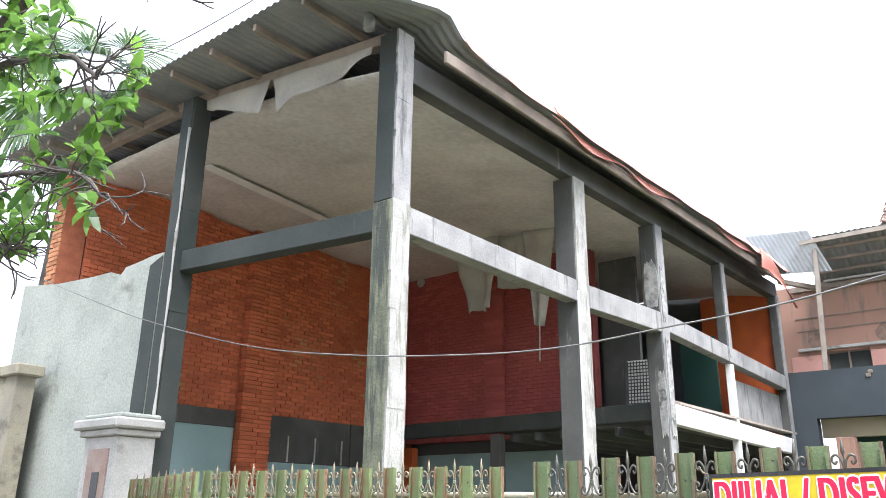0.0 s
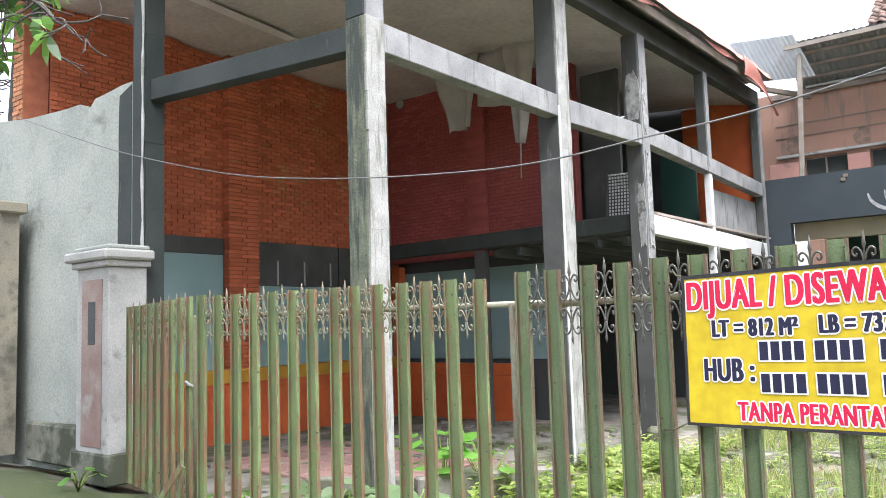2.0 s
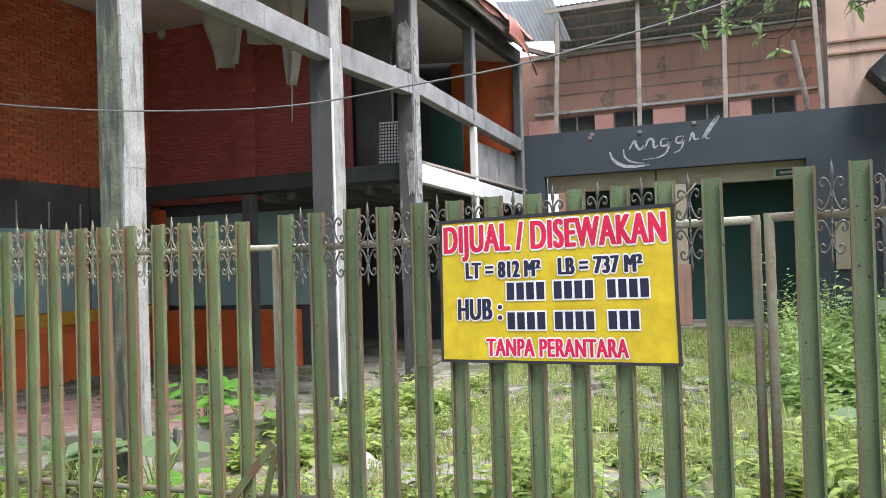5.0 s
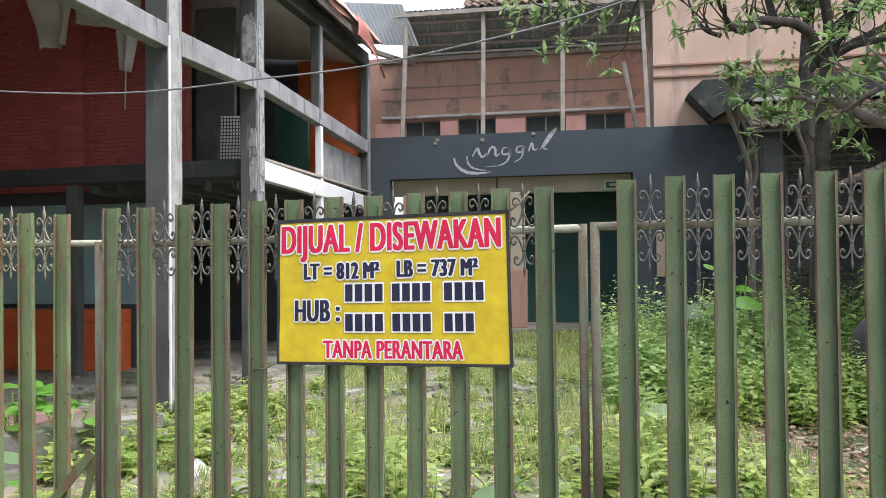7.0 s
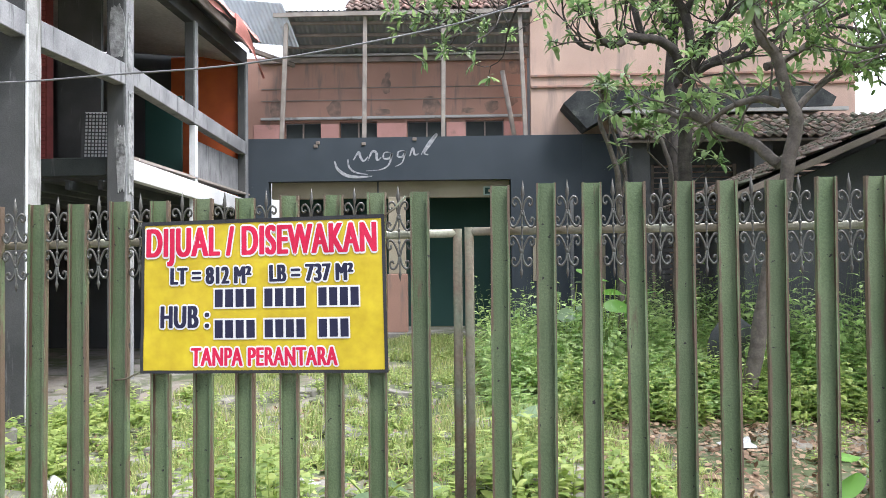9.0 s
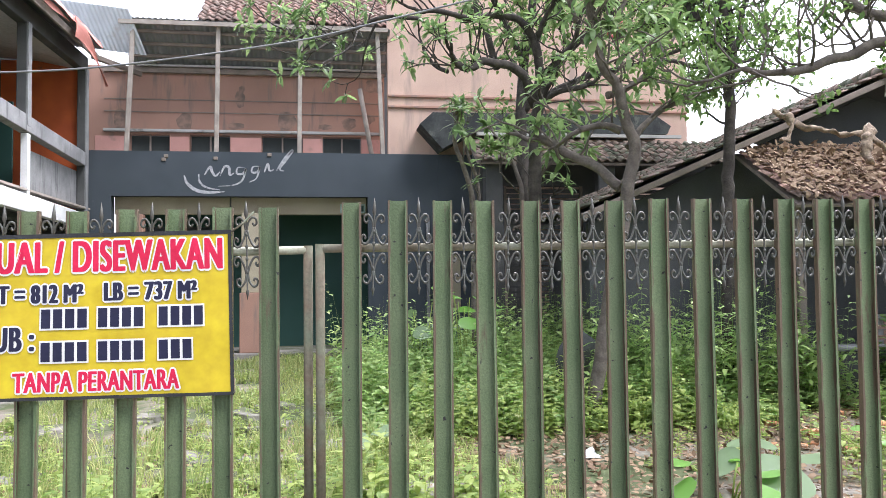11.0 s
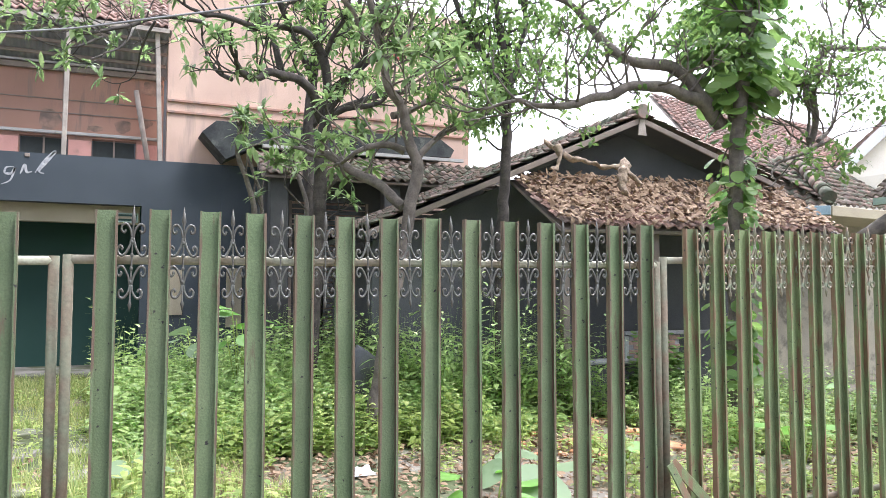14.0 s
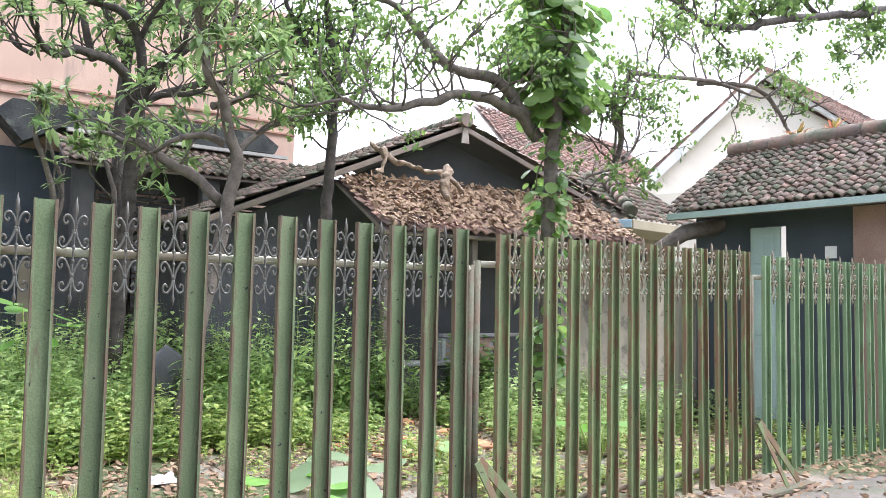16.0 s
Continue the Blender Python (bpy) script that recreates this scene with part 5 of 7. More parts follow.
part("finial", prism([AP + Vector((-0.05, -0.1, -0.05)), AP + Vector((0.05, -0.1, -0.05)), AP + Vector((0.09, -0.1, -0.34)), AP + Vector((-0.09, -0.1, -0.34))], (0, 0.03, 0)), M_POLE, gable, "small carved drop board")
ridge(gable, AP + Vector((0, -0.15, 0.1)), AP + back, M_TILE, 0.13)
# Gable and side walls take their shade from a near-black colour.
tagged_structure(part("wall_gable_end", prism([LE + Vector((0.3, 0.5, -0.1)), AP + Vector((0, 0.5, -0.2)), RE + Vector((-0.3, 0.5, -0.1)), (12.05, 12.53, -0.2), (4.05, 12.53, -0.2)], (0, 0.15, 0)), M_DARK), "gable wall coloured black for the shade under the roof", "wall")
tagged_structure(part("wall_gable_side", box((4.5, 12.55, -0.2), (4.65, 16.8, 2.4)), M_DARK), "side wall of the outbuilding, coloured near black for shade", "wall")
lean = tile_roof("roof_porch", (6.4, 10.45, 2.62), (5.8, 0, 0.08), (0, 1.75, 1.0), M_REDTILE, "low porch roof of broken clay tiles under fallen leaves", 23)
for x in (6.6, 8.3, 10.0, 11.8):
    tagged(part("porch_post", box((x - 0.06, 10.7, -0.2), (x + 0.06, 10.82, 2.7), bevel=0.01), M_TIMBER), "dark timber porch post", "post", "posts of the porch")
tagged(part("porch_plate", box((6.4, 10.68, 2.58), (12.1, 10.8, 2.68)), M_TIMBER), "dark timber plate under the porch eaves", "beam")
# low walls under the porch
lowwall = thing("low_wall", "low wall of bare brown brick with grey coping", "wall", at=(8.05, 11.2, -0.15))
for r in range(14):
    for k in range(4):
        part("brick", box((0.24 * k + (0.1 if r % 2 else 0), -0.06, r * 0.077), (0.24 * k + 0.22 + (0.1 if r % 2 else 0), 0.08, r * 0.077 + 0.066)), M_OLDBRICK, lowwall)
part("core", box((0.01, -0.045, 0), (1.03, 0.065, 1.08)), M_CONCRETE, lowwall, "grey mortar core")
part("coping", box((-0.1, -0.1, 1.08), (2.2, 0.12, 1.14), bevel=0.01), M_CONCRETE, lowwall)
part("pier_edge", box((-0.09, -0.08, 0), (-0.01, 0.1, 1.07), bevel=0.01), M_RENDER, lowwall)
ledge = thing("stone_bench", "low dark concrete bench under the porch", "bench", at=(7.0, 10.95, -0.15))
part("seat", box((0, 0, 0.62), (1.45, 0.4, 0.7), bevel=0.02), M_CONCRETE, ledge)
part("base", box((0.05, 0.05, 0), (1.4, 0.35, 0.62), bevel=0.02), M_CHARCOAL, ledge)

settle(before, swing(0.0215))

# ---- sheds and houses past the yard ----
before = built()
shed = thing("shed_roof", "sagging mossy tiled shed roof with a pale green eaves board", "roof", kind="structure")
part("tile_field", pan_tiles((9.95, 8.3, 2.92), (0, -3.6, 0.0), (1.8, 0, 1.12), 0.13, 0.14, 31, 0.016, 0.8), M_TILE, shed)
part("underlay", prism([(9.97, 8.25, 2.86), (9.97, 4.75, 2.86), (11.75, 4.75, 4.0), (11.75, 8.25, 4.0)], (0.03, 0, -0.05)), M_TIMBER, shed)
part("tile_field", pan_tiles((13.5, 8.3, 2.92), (0, -3.6, 0), (-1.75, 0, 1.1), 0.2, 0.25, 32), M_TILE, shed)
part("eaves_board", box((9.93, 4.75, 2.82), (9.96, 8.2, 2.91)), M_DOORBLUE, shed, "pale green eaves board")
ridge(shed, (11.75, 8.3, 4.1), (11.75, 4.7, 4.1), M_TILE, 0.13)
tagged_structure(part("wall_shed", wall_with_holes((10.5, 8.1), (10.5, 4.95), -0.1, 2.95, 0.15, [(0.95, 1.45, -0.1, 2.68)]), M_SIGN), "dark painted shed wall", "wall")
tagged_structure(part("wall_shed_brick", box((10.42, 4.95, -0.1), (10.48, 5.7, 2.85)), M_OLDBRICK), "bare brick patch of the shed wall", "wall")
dr = thing("door_1", "pale green panelled door standing half open", "door", kind="structure", at=(10.45, 7.15, 0.0))
part("leaf", box((-0.02, -0.45, 0), (0.02, 0, 2.66), bevel=0.006), M_DOORBLUE, dr)
for z0, z1 in ((0.15, 1.0), (1.15, 2.0), (2.15, 2.55)):
    part("panel", box((-0.035, -0.38, z0), (-0.02, -0.24, z1), bevel=0.004), M_DOORBLUE, dr)
    part("panel", box((-0.035, -0.2, z0), (-0.02, -0.06, z1), bevel=0.004), M_DOORBLUE, dr)
tagged(part("notice", box((10.484, 5.95, 2.2), (10.499, 6.1, 2.36)), M_WHITE), "small white notice on the shed wall", "notice")
tagged_structure(part("wall_yard", box((10.2, 8.2, -0.2), (13.5, 8.4, 2.2)), M_OCHREWALL), "stained ochre yard wall behind the fence", "wall")
settle(before, pose(0, -0.5, 0))
before = built()
annex = thing("annex_roof", "tiled hip roof corner with a blue eaves board", "roof", kind="structure")
part("tile_field", pan_tiles((11.4, 12.6, 3.35), (1.9, -1.4, 0), (1.6, 1.6, 1.3), 0.22, 0.27, 41), M_TILE, annex)
part("tile_field", pan_tiles((13.2, 11.1, 3.35), (3.2, 0.4, 0), (0.1, 2.2, 1.3), 0.22, 0.27, 42), M_TILE, annex)
part("eaves_board", span((11.3, 12.5, 3.35), (13.2, 11.05, 3.33), 0.04, 0.18), M_BLUE, annex, "pale blue eaves board")
part("eaves_board", span((13.2, 11.03, 3.33), (16.4, 11.4, 3.33), 0.04, 0.2), M_CREAM, annex, "cream eaves board")
part("soffit", prism([(11.4, 12.5, 3.14), (13.2, 11.1, 3.14), (16.3, 11.45, 3.14), (16.0, 14.0, 3.14), (12.5, 14.5, 3.14)], (0, 0, 0.04)), M_CREAM, annex)
ridge(annex, (13.25, 11.1, 3.5), (14.4, 12.9, 4.6), M_TILE, 0.13)
tagged_structure(part("wall_annex", box((12.4, 12.6, -0.2), (16.5, 12.8, 3.14)), M_OCHREWALL), "ochre wall under the hip roof", "wall")
settle(before, swing(-0.003))
before = built()
far_roof = tile_roof("roof_far", (14.2, 16.6, 5.45), (7.2, 0, -0.5), (2.2, 5.0, 2.9), M_REDTILE, "long faded red tiled roof behind the yard", 51)
tagged_structure(part("wall_far", box((14.9, 18.2, -0.2), (21.5, 18.4, 5.6)), M_WHITEWASH), "pale wall under the far red roof", "wall")
settle(before, swing(0.0257))
before = built()
house = thing("house", "cream gabled house with a red tiled roof", "house", kind="")
HP, HL, HR = Vector((21.3, 14.2, 8.55)), Vector((17.2, 15.6, 4.6)), Vector((24.6, 11.2, 5.6))
part("wall", prism([HP + Vector((0, 0, -0.15)), HL, (17.2, 15.6, -0.2), (24.6, 11.2, -0.2), HR], (1.2, 0.3, 0)), M_WHITEWASH, house)
part("roof_tiles", pan_tiles(HR + Vector((-0.3, -0.2, 0.1)), (10, 1.5, 0), HP - HR, 0.25, 0.3, 61), M_REDTILE, house)
part("roof_tiles", pan_tiles(HL + Vector((-0.3, -0.3, 0.1)), (10, 1.5, 0), HP - HL, 0.25, 0.3, 62), M_REDTILE, house)
part("verge", span(HP + Vector((-0.15, -0.2, 0.1)), HL + Vector((-0.15, -0.2, 0.1)), 0.35, 0.25), M_WHITE, house, "broad white verge board")
part("verge", span(HP + Vector((-0.15, -0.2, 0.1)), HR + Vector((-0.15, -0.2, 0.05)), 0.12, 0.14), M_WHITE, house, "broad white verge board")


settle(before, swing(0.033))

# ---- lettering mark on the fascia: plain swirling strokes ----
before = built()
mark = thing("fascia_mark", "chalky white painted swirl mark on the fascia", "sign", at=(0, FY, 0))


def stroke(pts, w, name="stroke"):
    """A brush stroke lying on the wall, thin at its ends."""
    pts = [Vector((p[0], 0, p[1])) for p in pts]
    fine = []
    for i in range(len(pts) - 1):
        a, b, c, d = pts[max(i - 1, 0)], pts[i], pts[i + 1], pts[min(i + 2, len(pts) - 1)]
        for k in range(6):
            t = k / 6
            fine.append(0.5 * ((2 * b) + (c - a) * t + (2 * a - 5 * b + 4 * c - d) * t * t + (3 * b - a - 3 * c + d) * t ** 3))
    fine.append(pts[-1])
    bm = bmesh.new()
    prev = None
    for i, p in enumerate(fine):
        d = (fine[min(i + 1, len(fine) - 1)] - fine[max(i - 1, 0)]).normalized()
        s = Vector((-d.z, 0, d.x)) * w * (0.25 + 0.75 * math.sin(math.pi * min(1, (i + 1) / len(fine)))) / 2
        now = [bm.verts.new(p + s + Vector((0, -0.008, 0))), bm.verts.new(p - s + Vector((0, -0.008, 0))), bm.verts.new(p + s), bm.verts.new(p - s)]
        if prev:
            bm.faces.new((prev[0], prev[1], now[1], now[0]))
            bm.faces.new((prev[2], prev[0], now[0], now[2]))
            bm.faces.new((prev[1], prev[3], now[3], now[1]))
        prev = now
    return part(name, bm, M_CHALK, mark)


stroke([(-2.85, 4.22), (-2.72, 4.42), (-2.68, 4.3), (-2.6, 4.2), (-2.5, 4.3)], 0.06)
stroke([(-2.5, 4.2), (-2.4, 4.42), (-2.3, 4.4), (-2.28, 4.22), (-2.18, 4.28)], 0.06)
stroke([(-1.95, 4.4), (-2.1, 4.4), (-2.12, 4.26), (-1.98, 4.26), (-1.92, 4.38), (-2.0, 4.1), (-2.2, 3.98), (-2.55, 3.95)], 0.05)
stroke([(-1.62, 4.44), (-1.76, 4.42), (-1.78, 4.3), (-1.66, 4.3), (-1.6, 4.42), (-1.68, 4.15), (-1.85, 4.05)], 0.05)
stroke([(-1.5, 4.3), (-1.42, 4.5), (-1.38, 4.34), (-1.28, 4.36)], 0.055)
stroke([(-1.22, 4.34), (-1.05, 4.62), (-0.85, 4.84), (-1.0, 4.6), (-1.15, 4.38), (-1.05, 4.33)], 0.06)
stroke([(-3.3, 4.2), (-3.22, 4.0), (-3.0, 3.84), (-2.7, 3.8), (-2.4, 3.82)], 0.08)
stroke([(-2.98, 4.24), (-2.95, 4.05), (-2.8, 3.92), (-2.5, 3.86)], 0.05)
for x, z in ((-2.6, 4.62), (-1.38, 4.72), (-3.7, 4.66), (-3.75, 4.58)):
    part("spot", box((x - 0.05, -0.03, z - 0.04), (x + 0.05, 0.0, z + 0.04), bevel=0.01), M_TIMBER, mark, "small dark fixing")

settle(before, REAR)

# overhead cable from the brick end across the yard
def cable(pts, r, label):
    pts = [Vector(p) for p in pts]
    fine = []
    for i in range(len(pts) - 1):
        for k in range(10):
            t = k / 10
            a, b, c, d = pts[max(i - 1, 0)], pts[i], pts[i + 1], pts[min(i + 2, len(pts) - 1)]
            fine.append(0.5 * ((2 * b) + (c - a) * t + (2 * a - 5 * b + 4 * c - d) * t * t + (3 * b - a - 3 * c + d) * t ** 3))
    fine.append(pts[-1])
    return tagged(part("cable", tube(fine, r, 6), M_WIRE), label, "cable")


cable([(-11.9, 5.12, 4.82), (-10.3, 5.16, 4.25), (-8.82, 5.2, 3.76), (-6.84, 5.2, 3.23), (-5.28, 5.2, 2.96), (-3.88, 5.2, 2.81), (-3.0, 5.2, 2.77), (-2.2, 5.2, 2.81), (-1.3, 5.2, 2.87), (-0.2, 5.2, 3.05), (0.4, 5.2, 3.2), (1.8, 5.2, 3.62), (3.5, 5.3, 4.3)], 0.0062, "thin grey cable sagging over the yard")
cable([(-8.2, 3.0, 5.6), (-6.2, 3.6, 5.9), (-4.8, 4.6, 7.1)], 0.006, "thin dark cable by the eaves")


# ---- plants ----
def leaf_points(base, d, up, length, width, verts, faces, droop=0.15):
    """One leaf as a bent blade of six points."""
    d = d.normalized()
    side = d.cross(up)
    side = side.normalized() if side.length > 1e-4 else d.orthogonal().normalized()
    n = side.cross(d)
    i = len(verts)
    for f, w, s in ((0, 0, 0), (0.38, 0.5, 1), (0.38, 0.5, -1), (0.75, 0.4, 1), (0.75, 0.4, -1), (1.0, 0, 0)):
        verts.append(base + d * (length * f) + side * (s * w * width) - n * (droop * length * f * f) + n * (abs(s) * 0.12 * width))
    faces += [(i, i + 1, i + 2), (i + 1, i + 3, i + 4, i + 2), (i + 3, i + 5, i + 4)]


def round_leaf(base, d, up, size, verts, faces):
    """One nearly round, slightly cupped leaf."""
    d = d.normalized()
    side = d.cross(up)
    side = side.normalized() if side.length > 1e-4 else d.orthogonal().normalized()
    n = side.cross(d)
    i = len(verts)
    for k in range(10):
        a = 2 * math.pi * k / 10
        verts.append(base + d * (size * (0.5 - 0.5 * math.cos(a))) + side * (0.52 * size * math.sin(a)) + n * (0.1 * size * abs(math.sin(a)) - 0.08 * size * (1 - math.cos(a))))
    faces.append(tuple(range(i, i + 10)))


def leaf_mesh(name, verts, faces, material, parent=None, label=""):
    me = bpy.data.meshes.new(name)
    me.from_pydata([tuple(v) for v in verts], [], faces)
    me.materials.append(material)
    ob = new(name, me)
    if parent:
        ob.parent = parent
    return tagged(ob, label)


def smooth_path(pts, wob, seed, steps=5):
    fine = []
    for i in range(len(pts) - 1):
        a, b, c, d = pts[max(i - 1, 0)], pts[i], pts[i + 1], pts[min(i + 2, len(pts) - 1)]
        for k in range(steps):
            t = k / steps
            p = 0.5 * ((2 * b) + (c - a) * t + (2 * a - 5 * b + 4 * c - d) * t * t + (3 * b - a - 3 * c + d) * t ** 3)
            fine.append(p + Vector([wob * noise.noise((p.x * 3, p.z * 3, seed + j * 7.1)) for j in range(3)]))
    fine.append(pts[-1])
    return fine


def random_dir(rng):
    while True:
        v = Vector((rng.uniform(-1, 1), rng.uniform(-1, 1), rng.uniform(-1, 1)))
        if 0.1 < v.length < 1:
            return v.normalized()


def shoots(bm, p, d, length, r, level, rng, tips, up=0.35, spread=0.75):
    """A shoot that bends, forks and ends in tips."""
    pts = [p]
    for _ in range(3):
        d = (d + random_dir(rng) * 0.35 + Vector((0, 0, up * 0.3))).normalized()
        pts.append(pts[-1] + d * (length / 3))
    add_tube(bm, pts, [r, r * 0.9, r * 0.8, r * 0.7], 5)
    if level == 0:
        tips.append((pts[-1], d))
        return
    for _ in range(rng.choice((2, 2, 3))):
        shoots(bm, pts[-1], (d + random_dir(rng) * spread + Vector((0, 0, up * 0.4))).normalized(), length * rng.uniform(0.6, 0.85), r * 0.68, level - 1, rng, tips, up, spread)


def limbs_of(spec, y, bm, rng, wob, wander):
    """Limbs given in the plane of the trunk, each wandering towards or away from it. Returns (path, radii)."""
    made = []
    for pts, r0, r1 in spec:
        drift = rng.uniform(-wander, wander)
        n = len(pts)
        p3 = [Vector((x, y + drift * (i / max(1, n - 1)), z)) for i, (x, z) in enumerate(pts)]
        path = smooth_path(p3, wob, rng.uniform(0, 50))
        radii = [(r0 + (r1 - r0) * i / (len(path) - 1)) * (1 + 0.12 * noise.noise((i * 0.9, r0 * 90, y))) for i in range(len(path))]
        add_tube(bm, path, radii, 9)
        made.append((path, radii))
    return made


def rosettes(tips, rng, verts, faces, count, size, wide):
    """Whorls of long leaves at the shoot tips."""
    for p, d in tips:
        for k in range(rng.randint(*count)):
            a = k * 2.4 + rng.uniform(-0.3, 0.3)
            o = d.orthogonal().normalized()
            o2 = d.cross(o)
            e = (o * math.cos(a) + o2 * math.sin(a)) * rng.uniform(0.7, 1.1) + d * rng.uniform(0.05, 0.7)
            s = rng.uniform(*size)
            leaf_points(p - d * rng.uniform(0, 0.07), e, Vector((0, 0, 1)) + d * 0.3, s, s * wide, verts, faces, 0.3)


def frangipani(name, spec, y, seed, label, level, every, rosette=(8, 12), size=(0.16, 0.27), bark=None, extra_tips=(), base=None, blossoms=0):
    rng = random.Random(seed)
    t = thing(name, label, "tree")
    bm = bmesh.new()
    made = limbs_of(spec, y, bm, rng, 0.03, 0.7)
    tips, tb = [], bmesh.new()
    for k, (path, radii) in enumerate(made):
        start = len(path) // 3 if k else int(len(path) * 0.55)
        for i in range(start, len(path), every):
            d = (path[min(i + 1, len(path) - 1)] - path[max(i - 1, 0)]).normalized()
            shoots(tb, path[i], (d * 0.5 + random_dir(rng) + Vector((0, 0, 0.5))).normalized(), rng.uniform(0.3, 0.65), min(radii[i] * 0.5, 0.016), rng.choice(level), rng, tips)
        d = (path[-1] - path[-2]).normalized()
        if k != 1 or name != "frangipani_tree_stub":
            shoots(tb, path[-1], d, rng.uniform(0.3, 0.5), radii[-1] * 0.9, max(level), rng, tips)
    part("trunk", bm, bark or M_BARK, t)
    tagged(part("branchwork", tb, bark or M_BARK, t), kind="stuff")
    verts, faces = [], []
    rosettes(tips, rng, verts, faces, rosette, size, 0.3)
    leaf_mesh("crown", verts, faces, M_FRANGI, t)
    if blossoms:
        v, f = [], []
        for p, d in rng.sample(tips, min(blossoms, len(tips))):
            for k in range(14):
                leaf_points(p + random_dir(rng) * 0.08, random_dir(rng), Vector((0, 0, 1)), 0.06, 0.05, v, f)
        leaf_mesh("blossom", v, f, M_BLOSSOM, t, "pink blossom")
    return t


frangipani("frangipani_tree", [
    ([(3.3, -0.2), (3.33, 1.0), (3.37, 2.01), (3.4, 2.9), (3.42, 3.98), (3.47, 4.39)], 0.125, 0.095),
    ([(3.47, 4.39), (3.37, 4.56), (3.24, 4.8), (3.05, 4.93), (2.77, 4.95), (2.52, 4.98), (2.38, 4.86), (2.2, 4.8), (2.03, 4.9)], 0.085, 0.05),
    ([(2.82, 4.97), (2.73, 5.52), (2.68, 5.79), (2.58, 6.06), (2.6, 6.5)], 0.06, 0.035),
    ([(3.47, 4.39), (3.56, 4.89), (3.47, 5.34), (3.37, 5.52), (3.14, 5.75), (2.68, 5.77), (2.31, 5.7), (1.85, 5.79), (1.57, 5.75)], 0.085, 0.035),
    ([(3.57, 4.9), (3.84, 5.11), (4.02, 5.34), (4.07, 5.6), (4.2, 6.1)], 0.06, 0.03),
    ([(3.47, 5.36), (3.56, 5.7), (3.7, 5.97), (3.8, 6.5)], 0.05, 0.025),
    ([(3.5, 4.4), (3.79, 4.58), (4.07, 4.66), (4.27, 4.7)], 0.055, 0.04),
    ([(2.03, 4.9), (1.85, 5.05), (1.7, 5.35)], 0.04, 0.025),
    ([(1.57, 5.75), (1.0, 5.72), (0.45, 5.45), (0.0, 5.25), (-0.4, 5.28)], 0.035, 0.018),
    ([(0.6, 5.52), (0.5, 5.2), (0.2, 4.88)], 0.02, 0.012), ([(0.2, 5.35), (-0.1, 5.1), (-0.3, 4.98)], 0.02, 0.012), ([(0.9, 5.68), (0.75, 5.35), (0.7, 5.1)], 0.02, 0.012), ([(0.3, 5.4), (0.0, 5.55), (-0.35, 5.6)], 0.02, 0.012)],
    12.5, 71, "old frangipani tree with a dark trunk and sparse crown", (0, 1, 1), 2, rosette=(7, 11), size=(0.13, 0.24), bark=M_BARKDARK)
frangipani("frangipani_tree", [
    ([(3.3, -0.2), (3.42, 0.58), (3.55, 1.49), (3.7, 2.2), (3.77, 2.72), (3.85, 3.15), (3.75, 3.4), (3.66, 3.68), (3.57, 3.88), (3.42, 4.02), (3.33, 4.22), (3.25, 4.5), (3.19, 4.79), (3.08, 5.05), (2.95, 5.4)], 0.095, 0.035),
    ([(3.73, 2.7), (3.52, 2.97), (3.23, 3.14), (3.05, 3.32), (2.9, 3.42)], 0.07, 0.055),
    ([(3.74, 3.4), (3.52, 3.48), (3.24, 3.42)], 0.055, 0.035),
    ([(3.86, 3.2), (4.08, 3.48), (4.3, 3.68), (4.58, 3.82), (4.85, 3.98)], 0.05, 0.025),
    ([(3.58, 3.86), (3.82, 3.95), (4.1, 4.1), (4.35, 4.35)], 0.05, 0.025),
    ([(3.26, 4.5), (3.6, 4.68), (3.76, 4.84), (3.95, 5.2)], 0.04, 0.025),
    ([(3.2, 4.75), (3.0, 5.1), (2.6, 5.4)], 0.035, 0.02)],
    9.5, 72, "leaning frangipani tree with a lopped limb and pink blossom", (0, 1), 2, rosette=(8, 13), size=(0.14, 0.26), bark=M_BARK, blossoms=3)
before = built()
frangipani("frangipani_sapling", [([(2.35, -0.2), (2.33, 2.0), (2.3, 2.85), (2.22, 3.22), (2.04, 3.67), (2.0, 4.0)], 0.06, 0.03), ([(2.33, 2.5), (2.44, 2.94), (2.4, 3.31), (2.23, 3.81)], 0.035, 0.025)],
           13.0, 73, "young frangipani with big dull green leaf whorls", (0, 1), 4, rosette=(10, 14), size=(0.18, 0.3))
frangipani("frangipani_sapling", [([(3.3, -0.2), (3.32, 2.0), (3.29, 2.93), (3.25, 3.38), (3.08, 3.89)], 0.06, 0.03), ([(3.32, 2.5), (3.38, 2.93), (3.47, 3.29), (3.75, 3.69)], 0.035, 0.025)],
           13.2, 74, "young frangipani beside the lean-to wall", (0, 1), 4, rosette=(10, 14), size=(0.18, 0.3))

settle(before, pose(0.18, 0, 0))


